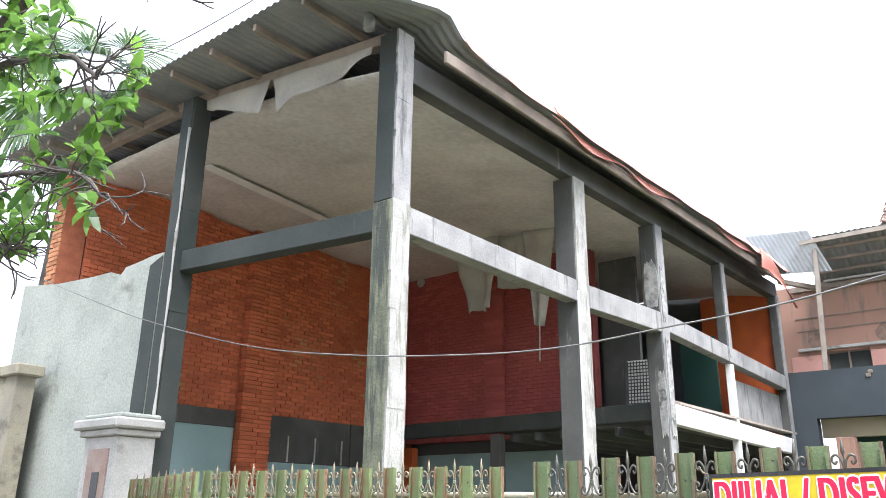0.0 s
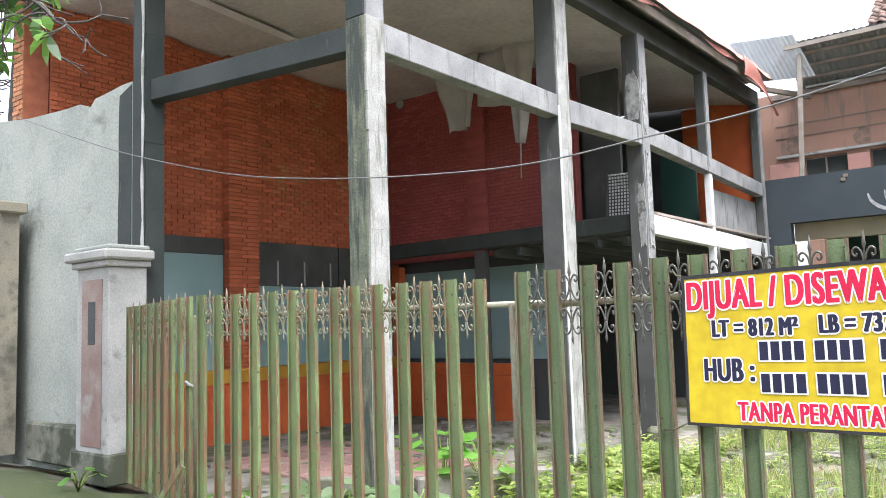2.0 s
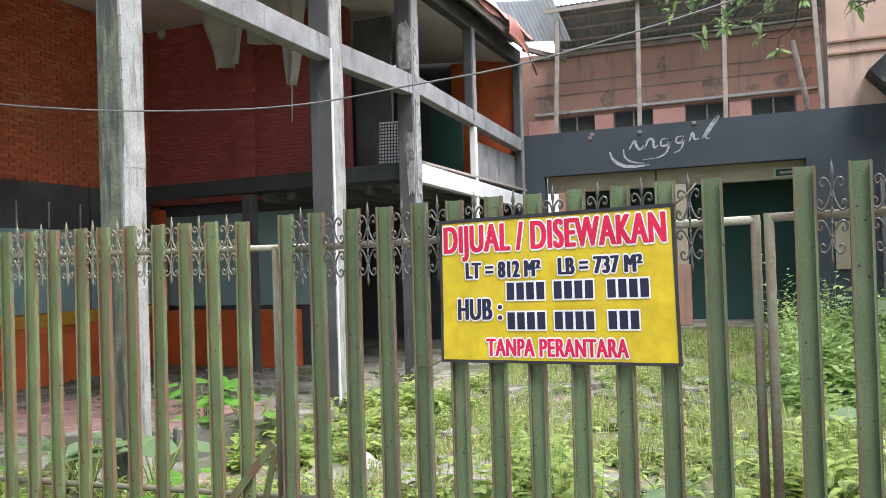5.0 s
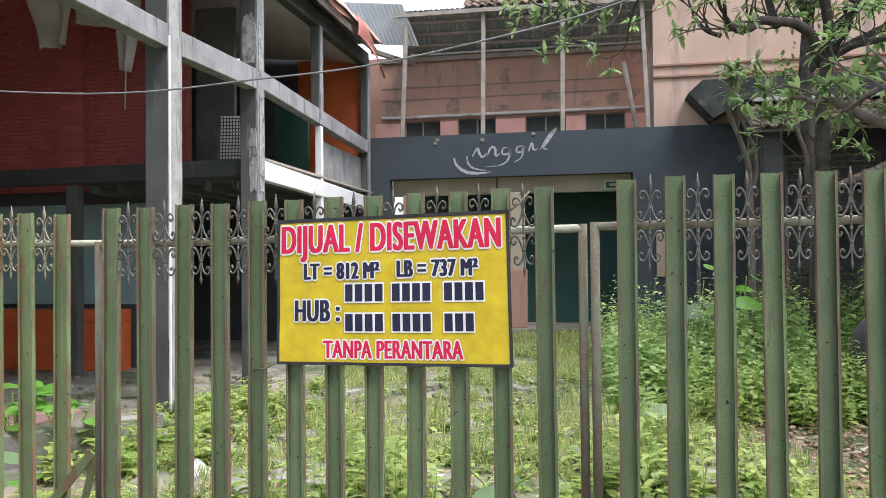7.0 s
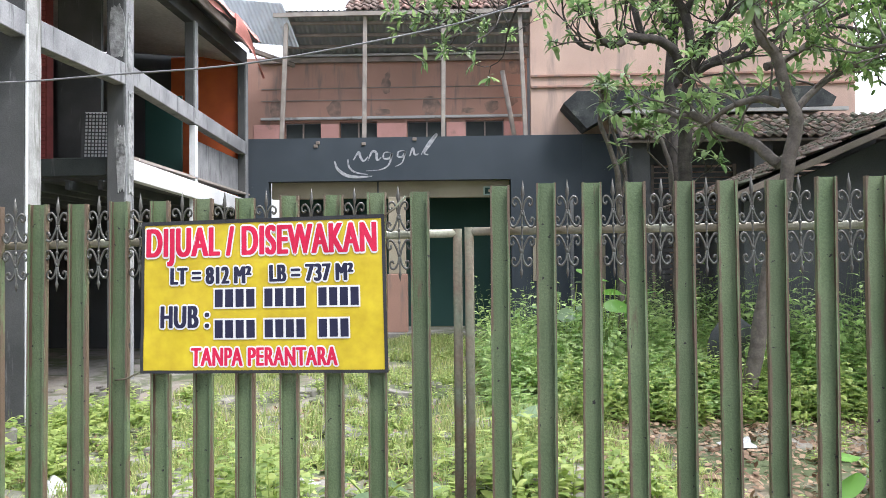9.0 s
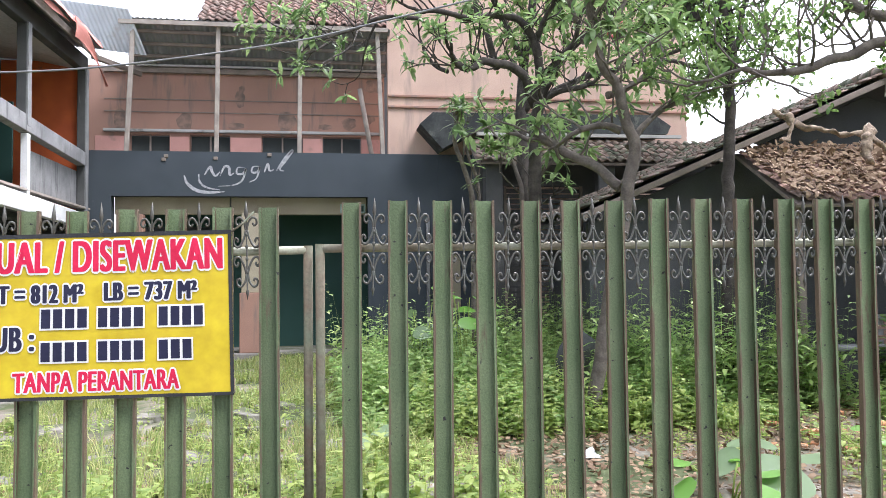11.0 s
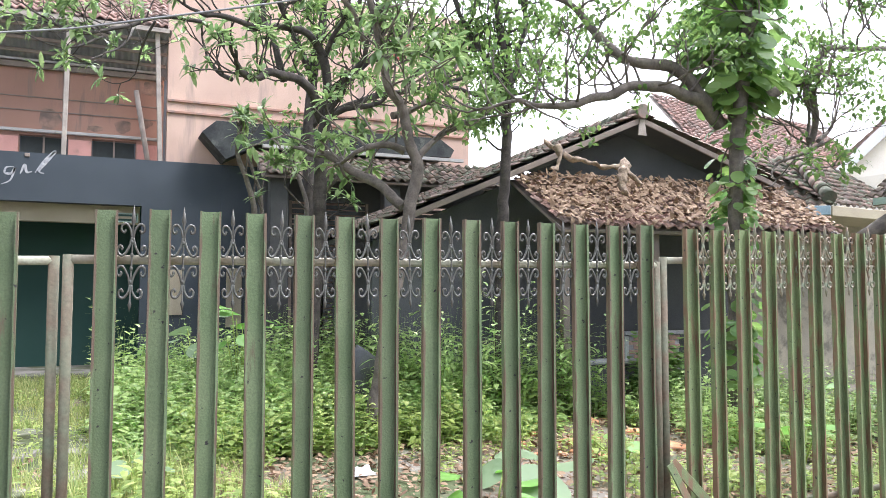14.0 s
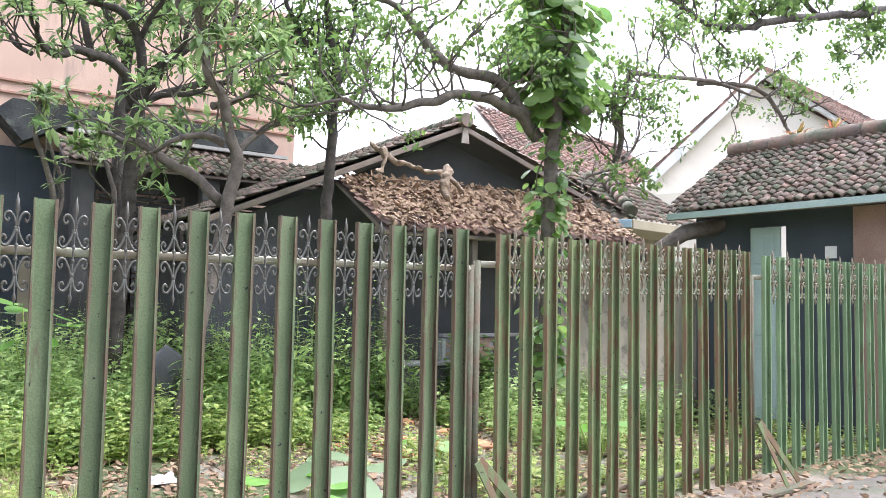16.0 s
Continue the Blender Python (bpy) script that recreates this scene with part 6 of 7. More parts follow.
def leafy_tree(name, spec, y, seed, label, bark, leaf, size, wide, every, level, per_tip, first=0.4, wander=0.6, span_r=0.3):
    """A tree whose twigs carry scattered leaves."""
    rng = random.Random(seed)
    t = thing(name, label, "tree")
    bm, tb, tips = bmesh.new(), bmesh.new(), []
    for k, (path, radii) in enumerate(limbs_of(spec, y, bm, rng, 0.05, wander)):
        start = int(len(path) * (first if k == 0 else 0.25))
        for i in range(start, len(path), every):
            shoots(tb, path[i], (random_dir(rng) + Vector((0, 0, 0.35))).normalized(), rng.uniform(0.3, 0.6), min(radii[i] * 0.5, 0.02), rng.choice(level), rng, tips)
        shoots(tb, path[-1], (path[-1] - path[-2]).normalized(), 0.5, radii[-1] * 0.8, max(level), rng, tips)
    part("trunk", bm, bark, t)
    tagged(part("twig_mass", tb, bark, t), kind="stuff")
    verts, faces = [], []
    for p, d in tips:
        for _ in range(rng.randint(*per_tip)):
            s = rng.uniform(*size)
            q = p + random_dir(rng) * rng.uniform(0, span_r)
            leaf_points(q, random_dir(rng) + Vector((0, 0, -0.3)), Vector((0, 0, 1)) + random_dir(rng) * 0.6, s, s * wide, verts, faces, 0.2)
    leaf_mesh("crown", verts, faces, leaf, t)
    return t


before = built()
leafy_tree("young_tree", [
    ([(5.62, -0.2), (5.66, 1.2), (5.69, 2.52), (5.74, 3.39), (5.77, 4.44), (5.85, 4.89), (5.7, 5.68), (5.61, 6.2), (5.51, 6.63)], 0.11, 0.04),
    ([(5.85, 4.89), (6.05, 5.54), (6.15, 6.29), (6.2, 6.8)], 0.05, 0.03),
    ([(5.77, 4.44), (5.56, 5.12), (5.27, 5.61), (5.08, 6.11), (4.9, 6.6)], 0.05, 0.03)],
    11.0, 81, "slim dark-stemmed tree with a light small-leaved crown", M_BARKDARK, M_LEAFSMALL, (0.07, 0.14), 0.42, 1, (1, 2), (22, 36), span_r=0.36)
settle(before, pose(0.25, 0, 0))
before = built()
leafy_tree("gnarled_tree", [
    ([(7.86, -0.2), (7.88, 1.35), (7.89, 2.57), (7.89, 3.34), (7.9, 3.96), (7.97, 4.91), (8.04, 5.71), (8.08, 6.36)], 0.105, 0.085),
    ([(7.84, 3.87), (7.51, 4.15), (7.18, 4.23), (6.81, 4.3), (6.28, 4.24), (5.76, 4.04), (5.35, 3.92), (4.96, 3.88), (4.65, 3.92)], 0.1, 0.03),
    ([(7.61, 4.12), (7.09, 4.6), (6.64, 4.64), (6.28, 4.68), (6.03, 4.94), (5.86, 5.14), (5.65, 5.32), (5.36, 5.42)], 0.09, 0.035),
    ([(8.0, 4.01), (8.46, 4.25), (8.89, 4.54), (9.16, 4.69), (9.49, 4.69), (9.71, 4.47), (9.72, 3.97), (9.63, 3.79)], 0.09, 0.04),
    ([(9.63, 3.83), (9.92, 3.98), (10.21, 4.14), (10.46, 4.29)], 0.035, 0.02),
    ([(9.63, 3.79), (9.29, 3.6), (8.85, 3.41)], 0.03, 0.018),
    ([(9.55, 4.7), (9.68, 5.13), (10.02, 5.22), (10.49, 5.24), (11.11, 5.32), (11.72, 5.36), (12.4, 5.3)], 0.05, 0.03),
    ([(11.47, 5.33), (12.08, 5.42), (12.93, 5.42), (13.24, 5.11), (13.37, 4.79)], 0.045, 0.035)],
    8.5, 82, "gnarled bare-limbed tree with twisting branches", M_BARK, M_LEAFSMALL, (0.06, 0.12), 0.5, 2, (1, 2, 2), (12, 20), first=0.72, span_r=0.26)
settle(before, swing(0.015))
leafy_tree("hill_tree", [
    ([(4.2, -0.2), (4.3, 2.5), (4.1, 5.0), (4.4, 7.5)], 0.2, 0.08), ([(4.1, 5.0), (5.2, 6.4), (6.2, 7.2)], 0.09, 0.04), ([(4.2, 6.0), (3.4, 7.4), (2.8, 8.2)], 0.08, 0.04), ([(4.3, 6.4), (5.0, 7.6), (5.4, 8.6)], 0.07, 0.04), ([(4.2, 5.2), (5.6, 5.9), (7.0, 6.3), (8.4, 6.9)], 0.08, 0.04), ([(6.2, 6.1), (7.2, 7.4), (8.2, 8.6)], 0.06, 0.03), ([(7.0, 6.3), (8.6, 6.2), (9.8, 6.6)], 0.05, 0.03)],
    16.0, 83, "leafy tree standing behind the frangipanis", M_BARKDARK, M_LEAFSMALL, (0.1, 0.18), 0.45, 1, (2, 2), (9, 15), first=0.55, wander=1.0, span_r=0.45)
leafy_tree("rain_tree", [
    ([(27.5, -0.2), (27.0, 5.0), (26.0, 9.5), (24.5, 10.6)], 0.4, 0.22), ([(24.5, 10.4), (21.4, 9.4), (19.0, 8.7), (16.44, 7.95), (14.9, 7.4), (13.47, 7.2), (12.6, 7.25)], 0.13, 0.04),
    ([(19.0, 8.7), (18.0, 9.2), (16.8, 9.4)], 0.07, 0.04), ([(21.4, 9.4), (20.9, 8.4), (20.0, 7.8)], 0.06, 0.03), ([(16.4, 7.95), (15.0, 8.2), (13.8, 8.3)], 0.05, 0.03)],
    10.0, 84, "spreading rain tree with feathery foliage", M_BARKDARK, M_LEAFSMALL, (0.1, 0.17), 0.5, 1, (1, 2, 2), (20, 32), first=0.8, wander=0.6, span_r=0.32)

# climber with round leaves on the gnarled trunk
rng = random.Random(90)
before = built()
climber = thing("climber", "climbing plant with large round green leaves on a trunk", "climber")
bm = bmesh.new()
add_tube(bm, [Vector((7.95 + 0.14 * math.cos(k * 0.7), 8.5 + 0.14 * math.sin(k * 0.7), -0.15 + k * 0.16)) for k in range(42)], 0.012, 5)
part("stem", bm, M_BARK, climber)
verts, faces = [], []
for k in range(1100):
    u = rng.random()
    z = 0.4 + 5.9 * u
    dense = 1.0 if z > 4.2 else (0.5 if 2.6 < z < 3.4 or z < 1.5 else 0.25)
    if rng.random() > dense:
        continue
    a = rng.uniform(0, 2 * math.pi)
    r = rng.uniform(0.12, 0.72 if 4.3 < z < 5.9 else 0.34)
    p = Vector((7.95 + r * math.cos(a), 8.45 + r * math.sin(a), z))
    s = rng.uniform(0.16, 0.32) if z > 4.0 else rng.uniform(0.1, 0.2)
    round_leaf(p, Vector((math.cos(a) + rng.uniform(-0.5, 0.5), math.sin(a) + rng.uniform(-0.5, 0.5), rng.uniform(-1.2, -0.2))), Vector((math.cos(a), math.sin(a), 0.7)), s, verts, faces)
leaf_mesh("foliage", verts, faces, M_LEAFROUND, climber)
settle(before, swing(0.015))

# fruit tree leaning in from the pavement, and the palm behind it
def fruit_tree():
    rng = random.Random(95)
    t = thing("fruit_tree", "fruit tree with glossy leaves reaching over the pavement", "tree")
    bm, tb, tips = bmesh.new(), bmesh.new(), []
    trunk = [Vector(p) for p in ((-9.2, 1.6, 0), (-9.1, 1.8, 2.0), (-8.6, 2.1, 4.0), (-8.0, 2.4, 5.6), (-7.2, 2.6, 6.4))]
    limbs = [trunk, [Vector(p) for p in ((-8.6, 2.1, 4.0), (-7.6, 2.4, 4.3), (-6.7, 2.6, 4.3), (-5.9, 2.7, 4.1), (-5.25, 2.62, 3.72))],
             [Vector(p) for p in ((-8.0, 2.4, 5.6), (-6.9, 2.6, 5.5), (-6.0, 2.6, 5.1), (-5.6, 2.6, 4.8))], [Vector(p) for p in ((-8.6, 2.1, 4.0), (-7.7, 2.4, 3.9), (-7.0, 2.6, 3.7), (-6.6, 2.6, 3.6))], [Vector(p) for p in ((-7.2, 2.6, 6.4), (-6.0, 2.7, 6.0), (-4.9, 2.7, 5.5), (-3.9, 2.7, 5.15))]]
    for k, l in enumerate(limbs):
        path = smooth_path(l, 0.04, k * 3.0)
        add_tube(bm, path, [(0.16, 0.035, 0.04, 0.03, 0.035)[k] * (1 - 0.65 * i / len(path)) for i in range(len(path))], 8)
        for i in range(len(path) // (4 if k != 4 else 3), len(path), 1):
            for _ in range(2 if k != 4 else 1):
                shoots(tb, path[i], (random_dir(rng) + Vector((0.2, 0, -0.15))).normalized(), rng.uniform(0.2, 0.4), 0.01, rng.choice((0, 1, 1)), rng, tips, up=0.0)
    part("trunk", bm, M_BARKDARK, t)
    tagged(part("twig_mass", tb, M_BARKDARK, t), kind="stuff")
    near = Vector((-5.15, 2.6, 3.72))
    tips = [(p, d) for p, d in tips if (p.x < -5.8 and p.z > 4.35) or (p.x < -6.25 and p.z > 3.75) or (p - near).length < 0.3 or (-4.3 < p.x < -3.3 and p.z > 4.75)]
    verts, faces = [], []
    rosettes(tips, rng, verts, faces, (4, 7), (0.15, 0.24), 0.4)
    leaf_mesh("crown", verts, faces, M_LEAFFRUIT, t)
    fr = bmesh.new()
    for p, d in rng.sample(tips, min(16, len(tips))):
        bmesh.ops.create_icosphere(fr, subdivisions=2, radius=0.035, matrix=Matrix.Translation(p + Vector((0, 0, -0.08))))
    tagged(part("fruit", fr, M_LEAFFRUIT, t, "small green fruit"), kind="stuff")
    return t


fruit_tree()


def palm():
    rng = random.Random(97)
    t = thing("fan_palm", "dark green fan palm rising behind the party wall", "palm", at=(-15.3, 7.0, -0.1))
    part("trunk", tube([(-0.6, -0.3, 0), (-0.55, -0.25, 4.0), (-0.3, -0.1, 10.1)], [0.18, 0.15, 0.13], 10), M_BARKDARK, t)
    for f in range(22):
        a = f * 2.4
        d = Vector((math.cos(a), math.sin(a) * 0.6, rng.uniform(-0.5, 0.8))).normalized()
        p = Vector((-0.3, -0.1, 10.1)) + d * rng.uniform(0.9, 1.5)
        verts, faces = [], []
        o = d.cross(Vector((0, 0, 1))).normalized()
        for k in range(26):
            b = (k - 12.5) / 12.5 * 1.25
            e = (d * math.cos(b) + o * math.sin(b) + Vector((0, 0, -0.25))).normalized()
            leaf_points(p, e, Vector((0, 0, 1)), rng.uniform(1.1, 1.6), 0.055, verts, faces, 0.5)
        leaf_mesh("frond", verts, faces, M_PALM, t)
    part("crown_shaft", add_tube(bmesh.new(), [(-0.3, -0.1, 9.9), (-0.3, -0.1, 10.3)], 0.16, 8), M_BARKDARK, t)
    return t


palm()

# fallen bough lying over the porch roof
before = built()
bough = thing("fallen_bough", "broken dead bough lying across the porch roof", "branch")
bm = bmesh.new()
add_tube(bm, smooth_path([Vector(p) for p in ((6.7, 11.3, 3.62), (6.85, 11.35, 3.75), (6.88, 11.45, 4.02), (6.75, 11.6, 4.15))], 0.05, 3, 9), 0.038, 8)
add_tube(bm, smooth_path([Vector(p) for p in ((7.05, 11.5, 3.95), (7.4, 11.35, 3.8), (7.75, 11.2, 3.74), (7.98, 11.1, 3.78))], 0.05, 5, 10), 0.042, 8)
path = smooth_path([Vector(p) for p in ((8.02, 11.15, 3.82), (7.9, 11.0, 3.68), (7.8, 10.95, 3.45), (7.8, 10.85, 3.22))], 0.05, 6, 10)
add_tube(bm, path, [0.095 - 0.04 * i / len(path) for i in range(len(path))], 9)
add_tube(bm, smooth_path([Vector(p) for p in ((7.9, 11.0, 3.7), (8.05, 10.95, 3.55), (8.15, 10.9, 3.4))], 0.03, 8), 0.05, 8)
for v in bm.verts:
    v.co += Vector((noise.noise(v.co * 9), noise.noise(v.co * 9 + Vector((5, 0, 0))), noise.noise(v.co * 9 + Vector((0, 7, 0))))) * 0.06
part("wood", bm, M_BARKDEAD, bough)
trunk_log = tagged(part("leaning_log", tube([(9.3, 8.0, 2.2), (9.9, 7.7, 2.62), (10.6, 7.3, 2.8)], [0.09, 0.12, 0.13], 10), M_BARK), "grey bough growing out beside the shed", "branch")



def bromeliad(at, n, label, seed):
    """A tuft of stiff reddish leaves rooted on the roof ridge."""
    rng = random.Random(seed)
    verts, faces = [], []
    for k in range(n):
        a = k * 2.4
        s = rng.uniform(0.16, 0.3)
        leaf_points(Vector(at), Vector((math.cos(a), math.sin(a), rng.uniform(0.4, 1.4))), Vector((0, 0, 1)), s, s * 0.2, verts, faces, 0.25)
    return tagged(leaf_mesh("roof_plant", verts, faces, M_REDLEAF), label, "plant", "plants on the shed ridge")


bromeliad((11.7, 6.95, 4.2), 22, "reddish tuft of stiff leaves growing on the shed ridge", 1)
bromeliad((11.7, 6.4, 4.2), 16, "greenish red tuft of leaves growing on the shed ridge", 2)


def litter(name, n, where, label, size=(0.05, 0.13), seed=1, material=None):
    rng = random.Random(seed)
    verts, faces = [], []
    for _ in range(n):
        p, nrm = where(rng)
        d = random_dir(rng)
        d = (d - nrm * d.dot(nrm) * 0.8).normalized()
        s = rng.uniform(*size)
        leaf_points(p + nrm * rng.uniform(0.005, 0.05), d, nrm + random_dir(rng) * 0.5, s, s * 0.5, verts, faces, rng.uniform(-0.4, 0.4))
    return tagged(leaf_mesh(name, verts, faces, material or M_LITTER), label, "leaf litter", kind="stuff")


def on_porch(rng):
    u, v = rng.random(), rng.random() ** 0.8
    return Vector((6.4 + 5.8 * u, 10.45 + 1.7 * v, 2.72 + 0.08 * u + 0.97 * v)), Vector((0, -0.5, 0.87))


litter("porch_leaves", 3600, on_porch, "thick brown fallen leaves on the porch roof", (0.07, 0.17), 2)
settle(before, swing(0.0215))


def on_ground(x0, x1, y0, y1):
    def f(rng):
        x, y = rng.uniform(x0, x1), rng.uniform(y0, y1)
        return Vector((x, y, ground_height(x, y))), Vector((0, 0, 1))
    return f


litter("ground_leaves", 14000, on_ground(1.2, 11, 4.6, 10.5), "brown fallen leaves on the yard", (0.04, 0.11), 3)
litter("ground_leaves", 2200, on_ground(-5, 1.2, 4.6, 10), "scattered dry leaves on the yard", (0.05, 0.1), 4)
litter("ground_leaves", 2600, on_ground(4.0, 11, 2.6, 4.4), "dry leaves on the pavement", (0.05, 0.1), 5)


def weeds(name, n, where, height, leaf, wide, material, label, seed, stems=True, per=(7, 14)):
    """Upright leafy weeds: a stem each, leaves all the way up."""
    rng = random.Random(seed)
    verts, faces = [], []
    for _ in range(n):
        got = where(rng)
        if not got:
            continue
        x, y, k = got
        z = ground_height(x, y)
        h = rng.uniform(*height) * k
        lean = Vector((rng.uniform(-0.25, 0.25), rng.uniform(-0.25, 0.25), 1))
        for j in range(rng.randint(*per)):
            f = (j + rng.random()) / per[1]
            a = j * 2.4 + rng.uniform(-0.4, 0.4)
            s = rng.uniform(*leaf) * (1.15 - 0.5 * f)
            p = Vector((x, y, z)) + lean * (h * f)
            leaf_points(p, Vector((math.cos(a), math.sin(a), rng.uniform(-0.1, 0.7))), Vector((0, 0, 1)), s, s * wide, verts, faces, 0.35)
        if stems:
            i = len(verts)
            verts += [Vector((x - 0.004, y, z)), Vector((x + 0.004, y, z)), Vector((x, y, z)) + lean * h]
            faces.append((i, i + 1, i + 2))
    return tagged(leaf_mesh(name, verts, faces, material), label, "weeds", kind="stuff")


def clump(rng, x0, x1, y0, y1, freq, cut, seed):
    x, y = rng.uniform(x0, x1), rng.uniform(y0, y1)
    v = noise.noise((x * freq, y * freq, seed))
    return (x, y, 0.7 + 0.6 * max(0, v)) if v > cut else None


def yard_weeds(rng):
    if rng.random() < 0.5:
        return clump(rng, -4.5, 1.8, 4.7, 9, 0.9, -0.02, 1.0) if rng.random() < 0.8 else clump(rng, 1.8, 4.5, 4.7, 9, 0.9, 0.22, 1.0)
    return clump(rng, -3.5, 3, 8, 18, 0.5, 0.0, 5.0)


weeds("weeds", 3300, yard_weeds, (0.1, 0.36), (0.04, 0.1), 0.5, M_WEED, "bright green broad-leaved weeds in the yard", 101)
weeds("weeds", 380, lambda r: clump(r, -2.3, 1.4, 4.7, 6.8, 1.1, 0.08, 3.0), (0.3, 0.75), (0.1, 0.19), 0.42, M_WEED, "taller leafy weeds behind the banner", 102)
weeds("weeds", 330, lambda r: clump(r, -5.4, -3.4, 6.5, 11.5, 1.0, -0.15, 8.0), (0.25, 0.6), (0.1, 0.2), 0.5, M_WEED, "leafy weeds along the kerb", 103)
weeds("weeds", 900, lambda r: clump(r, 4.2, 11, 4.9, 9.5, 0.9, 0.0, 12.0), (0.2, 0.7), (0.06, 0.14), 0.5, M_WEED, "green weeds among fallen leaves", 104)

weeds("weeds", 260, lambda r: clump(r, -6.6, -3.0, 4.45, 6.0, 1.2, -0.2, 21.0), (0.12, 0.4), (0.05, 0.11), 0.5, M_WEED, "green weeds at the foot of the rusty panel", 110)
weeds("weeds", 420, lambda r: clump(r, 5.5, 11.5, 4.5, 5.6, 1.2, -0.1, 23.0), (0.1, 0.4), (0.05, 0.12), 0.5, M_WEED, "green weeds along the eastern panels", 114)


def thicket(rng):
    x, y = rng.uniform(0.3, 6.0), rng.uniform(9.0, 15.5)
    edge = min(1, max(0, (y - 8.6 - 0.5 * noise.noise((x, y, 2))) / 3))
    k = edge * (0.65 + 0.5 * noise.noise((x * 0.7, y * 0.7, 3)) + 0.2 * (x > 1.5))
    return (x, y, k) if k > 0.12 else None


weeds("shrubs", 1500, thicket, (0.7, 1.85), (0.12, 0.25), 0.42, M_SHRUB, "dense waist-high shrubs before the house", 105, per=(12, 22))
weeds("shrubs", 700, lambda r: clump(r, 0.8, 5.6, 8.6, 12, 0.8, -0.1, 6.0), (0.3, 0.9), (0.08, 0.17), 0.5, M_WEED, "light green leafy shrubs", 106, per=(10, 18))
weeds("shrubs", 240, lambda r: clump(r, 3.6, 7.0, 9.6, 11.6, 0.9, -0.3, 9.0), (1.2, 2.4), (0.16, 0.3), 0.26, M_SHRUB, "tall narrow-leaved shrubs under the trees", 107, per=(16, 26))
weeds("shrubs", 520, lambda r: clump(r, 6.6, 12, 6.6, 10.6, 0.9, -0.2, 4.0), (0.4, 1.1), (0.09, 0.17), 0.5, M_SHRUB, "leafy shrubs beside the porch", 108, per=(10, 18))
weeds("vine_leaves", 60, lambda r: (8.5 + r.uniform(-0.5, 0.5), 10.4 + r.uniform(-0.2, 0.2), 1.0), (0.6, 1.3), (0.14, 0.22), 0.95, M_LEAFROUND, "round vine leaves over the low wall", 109)


def grass(name, n, area, label, seed, height, material):
    rng = random.Random(seed)
    verts, faces = [], []
    for _ in range(n):
        x, y = rng.uniform(area[0], area[1]), rng.uniform(area[2], area[3])
        if noise.noise((x * 0.6, y * 0.6, 15.0)) < -0.12:
            continue
        z = ground_height(x, y)
        for _ in range(6):
            a = rng.uniform(0, 2 * math.pi)
            h = rng.uniform(*height)
            d = Vector((math.cos(a) * 0.4, math.sin(a) * 0.4, 1)).normalized()
            i = len(verts)
            w = Vector((-math.sin(a), math.cos(a), 0)) * 0.006
            b = Vector((x + rng.uniform(-0.05, 0.05), y + rng.uniform(-0.05, 0.05), z))
            verts += [b - w, b + w, b + d * h * 0.6 + w * 0.7, b + d * h * 0.6 - w * 0.7, b + d * h + Vector((d.x, d.y, -0.25)) * h * 0.35]
            faces += [(i, i + 1, i + 2, i + 3), (i + 3, i + 2, i + 4)]
    return tagged(leaf_mesh(name, verts, faces, material), label, "grass", kind="stuff")


grass("grass", 7000, (-4.5, 1.6, 7.0, 19.0), "rough yellowing grass over the yard", 111, (0.06, 0.2), M_GRASS)
grass("grass", 1500, (-4.0, 2.0, 4.7, 7.5), "thin tufts of rough grass", 112, (0.05, 0.16), M_GRASS)
grass("grass", 130, (-2.6, 1.2, 5.0, 9.0), "tall pale grass stalks", 113, (0.25, 0.55), M_GRASS)


def broad_plant(at, n, size, h, material, label, seed):
    """A plant of a few large heart-shaped leaves on long stalks."""
    rng = random.Random(seed)
    t = thing("broad_leaved_plant", label, "plant", "large-leaved plants", at=at)
    for k in range(n):
        a = k * 2.4 + rng.uniform(-0.4, 0.4)
        hh = h * rng.uniform(0.6, 1.1)
        out = Vector((math.cos(a), math.sin(a), 0))
        tip = out * rng.uniform(0.1, 0.3) + Vector((0, 0, hh))
        part("stalk", tube([Vector((0, 0, 0)), tip * 0.5 + Vector((0, 0, 0.05)), tip], 0.008, 5), M_WEED, t)
        s = size * rng.uniform(0.7, 1.15)
        d = (out + Vector((0, 0, rng.uniform(-0.5, 0.5)))).normalized()
        side = d.cross(Vector((0, 0, 1))).normalized()
        nn = side.cross(d)
        bm = bmesh.new()
        rim = []
        for j in range(18):
            th = 2 * math.pi * j / 18
            r = s * 0.5 * (1 + 0.22 * math.cos(th)) * (0.86 if abs(th - math.pi) < 0.4 else 1)
            c = tip + d * (s * 0.42 + r * math.cos(th)) + side * r * 0.85 * math.sin(th) - nn * (0.25 * (r * math.sin(th)) ** 2 / s + 0.1 * s * math.cos(th)) 
            rim.append(bm.verts.new(c))
        mid = bm.verts.new(tip + d * s * 0.42 - nn * 0.03 * s)
        for j in range(18):
            bm.faces.new((mid, rim[j], rim[(j + 1) % 18])).smooth = True
        part("leaf", bm, material, t)
    return t


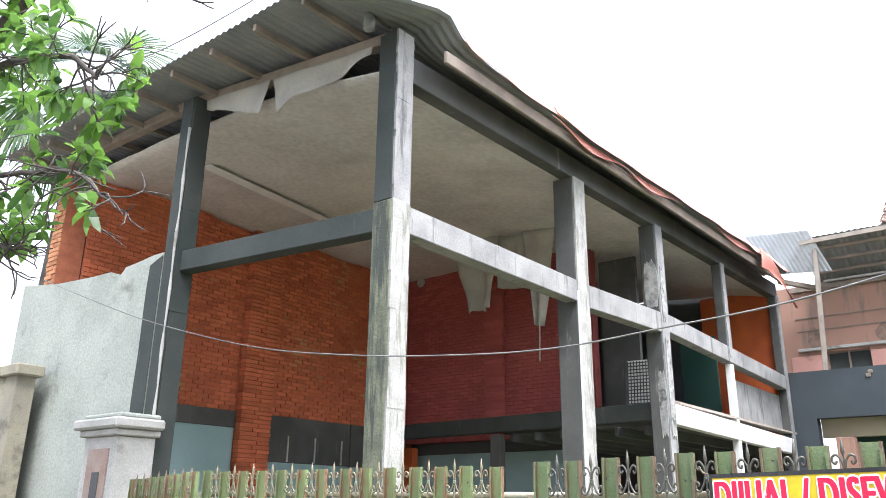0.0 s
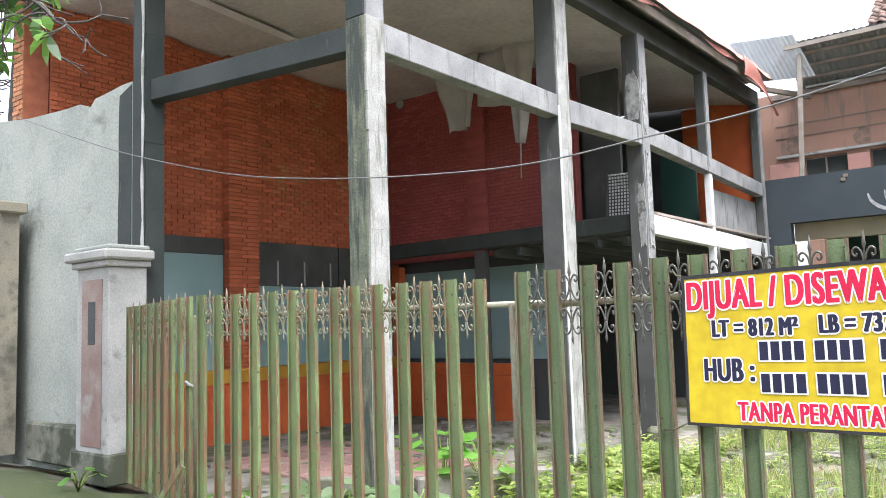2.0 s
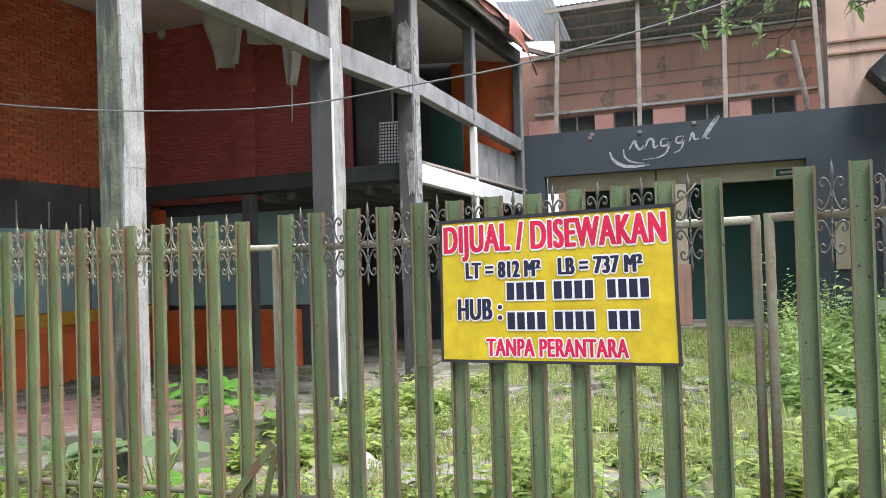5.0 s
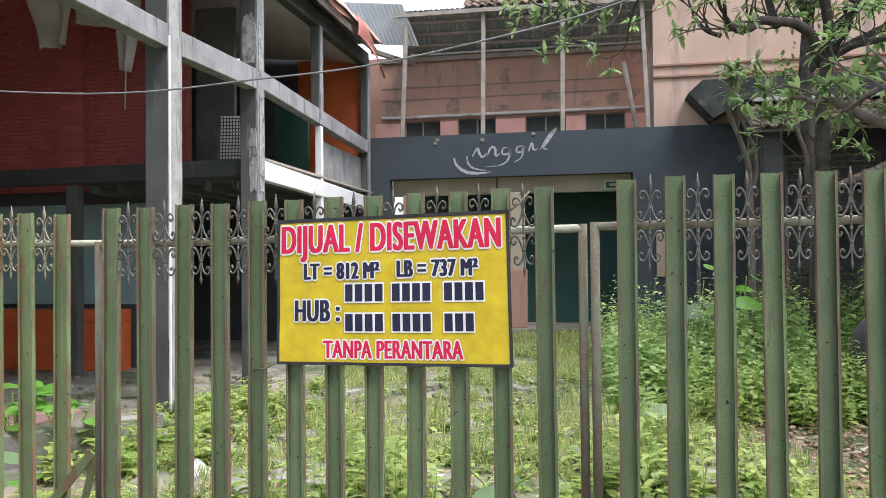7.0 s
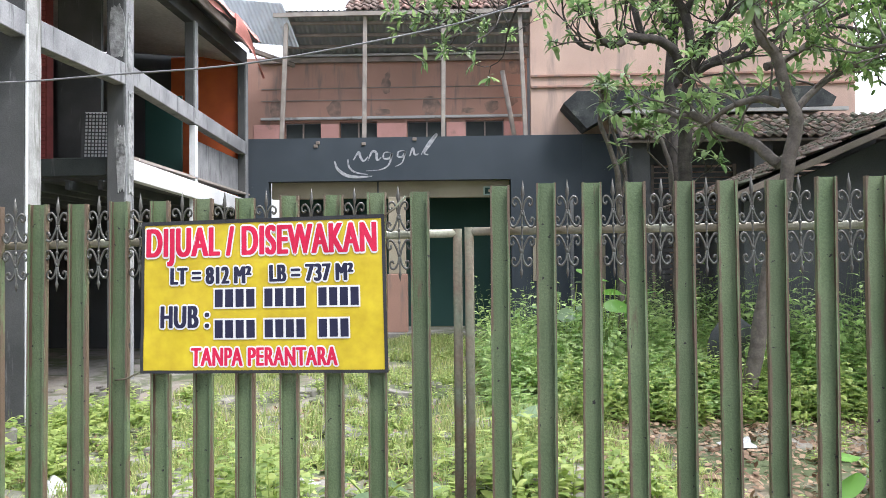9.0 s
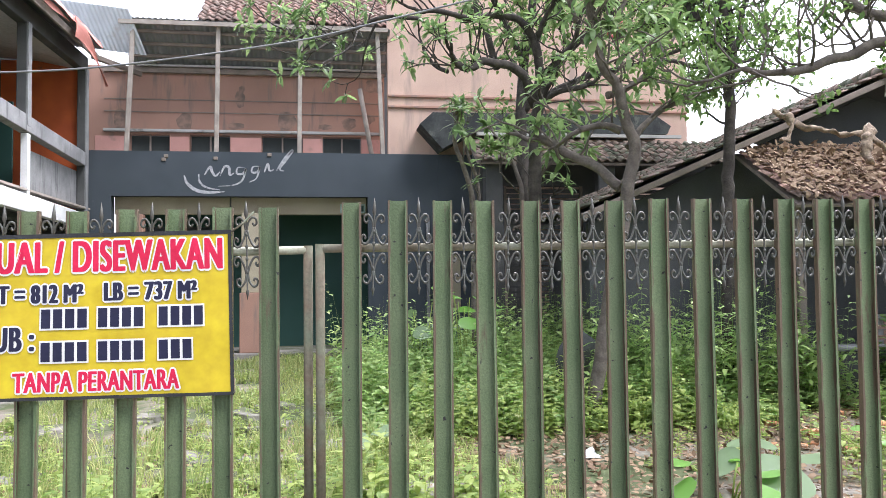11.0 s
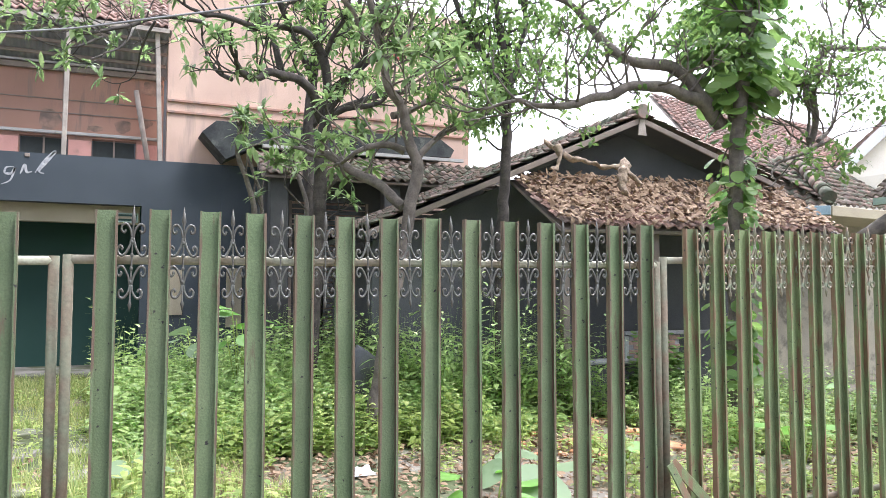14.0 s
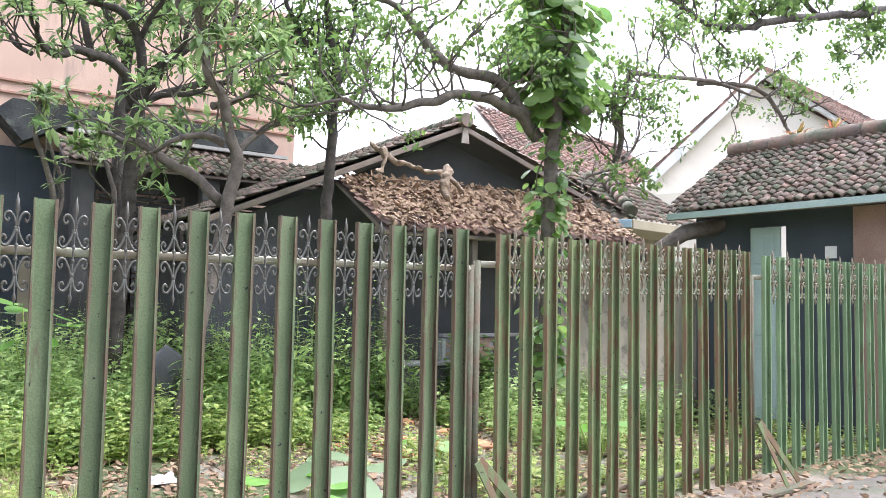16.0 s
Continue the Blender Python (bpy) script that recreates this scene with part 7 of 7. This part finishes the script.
for k, (x, y, n, s, h, m, lab) in enumerate((
        (3.35, 5.9, 5, 0.5, 0.45, M_TARODULL, "plant with huge dull grey-green leaves behind the fence"), (3.0, 5.6, 5, 0.32, 0.35, M_TARO, "bright green broad-leaved plant behind the fence"),
        (4.9, 6.6, 4, 0.3, 0.4, M_TARO, "bright green broad-leaved plant among litter"), (-5.75, 7.35, 16, 0.3, 0.68, M_TARO, "bright yellow-green broad-leaved plant by the kerb"),
        (-5.35, 7.6, 13, 0.26, 0.6, M_TARO, "bright yellow-green broad-leaved plant by the kerb"), (-5.0, 4.95, 7, 0.28, 0.45, M_TARODULL, "grey-green broad-leaved plant at the fence foot"),
        (-5.6, 5.3, 6, 0.3, 0.5, M_TARODULL, "grey-green broad-leaved plant at the fence foot"), (-0.55, 5.4, 4, 0.28, 0.3, M_TARODULL, "pale broad-leaved plant behind the banner"),
        (2.2, 12.3, 7, 0.4, 1.5, M_TARO, "tall broad-leaved plant before the house"), (1.7, 13.4, 6, 0.42, 1.6, M_TARODULL, "tall broad-leaved plant before the house"),
        (0.4, 7.6, 4, 0.3, 0.35, M_TARODULL, "pale broad-leaved plant in the grass"), (6.0, 5.5, 4, 0.3, 0.5, M_TARO, "bright green broad-leaved plant behind the fence"),
        (-8.6, 4.5, 6, 0.16, 0.25, M_TARO, "small bright weed at the pillar foot"), (9.0, 7.4, 6, 0.26, 0.8, M_TARO, "broad-leaved plant beside the shed"),
        (-4.1, 4.8, 6, 0.24, 0.3, M_TARO, "broad-leaved weed at the foot of the fence"), (-6.2, 4.75, 8, 0.2, 0.3, M_TARO, "broad-leaved weed at the foot of the fence"), (-4.6, 5.3, 6, 0.3, 0.55, M_TARODULL, "grey-green broad-leaved plant at the fence foot"))):
    broad_plant((x, y, ground_height(x, y)), n, s, h, m, lab, 200 + k)

# old paving and rubbish in the yard
rubble("broken_paving", 70, (-4.2, 1.2), (5.6, 11.5), ground_height, (0.2, 0.6), M_SLAB, "broken slabs of old paving sunk in the yard", 6)
rubble("brick_rubble", 60, (4.5, 10), (7.0, 9.8), ground_height, (0.08, 0.24), M_BRICKEND, "broken bricks among the fallen leaves", 7)
for k, (x, y) in enumerate(((2.4, 7.5), (-1.4, 6.1), (-3.6, 6.6))):
    rng = random.Random(300 + k)
    tagged(part("plastic_bag", sheet(lambda u, v: Vector((x + 0.32 * u + 0.05 * noise.noise((u * 4, v * 4, k)), y + 0.24 * v, ground_height(x, y) + 0.03 + 0.14 * max(0, noise.noise((u * 3, v * 3, k + 5.0)) + 0.4) * math.sin(math.pi * u) * math.sin(math.pi * v))), 14, 12), M_PLASTIC), "crumpled pale plastic bag lying in the weeds", "plastic bag")
stump = tagged(shade_smooth(part("stump", tube(smooth_path([Vector((3.55, 11.0, -0.2)), Vector((3.5, 10.9, 0.4)), Vector((3.75, 10.85, 0.75))], 0.06, 4), 0.24, 12), M_DARK)), "blackened old stump among the shrubs", "stump")

# ---- bricks of the walls, last ----
for ob, p, q, z0, z1, m, pieces in ((bpy.data.objects["wall_west"], (WX - 0.03, 5.86), (WX - 0.03, 13.75), 3.3, 6.93, M_BRICK, 290),
                                    (bpy.data.objects["wall_north"], (WX, WN + 0.03), (-7.42, WN + 0.03), 3.3, 6.85, M_BRICKRED, 0),
                                    (bpy.data.objects["wall_brick_end"], (-12.66, 5.45), (-12.33, 5.45), 4.7, 6.88, M_BRICKEND, 60)):
    brick_wall(ob, p, q, z0, z1, m, 7, pieces=pieces)
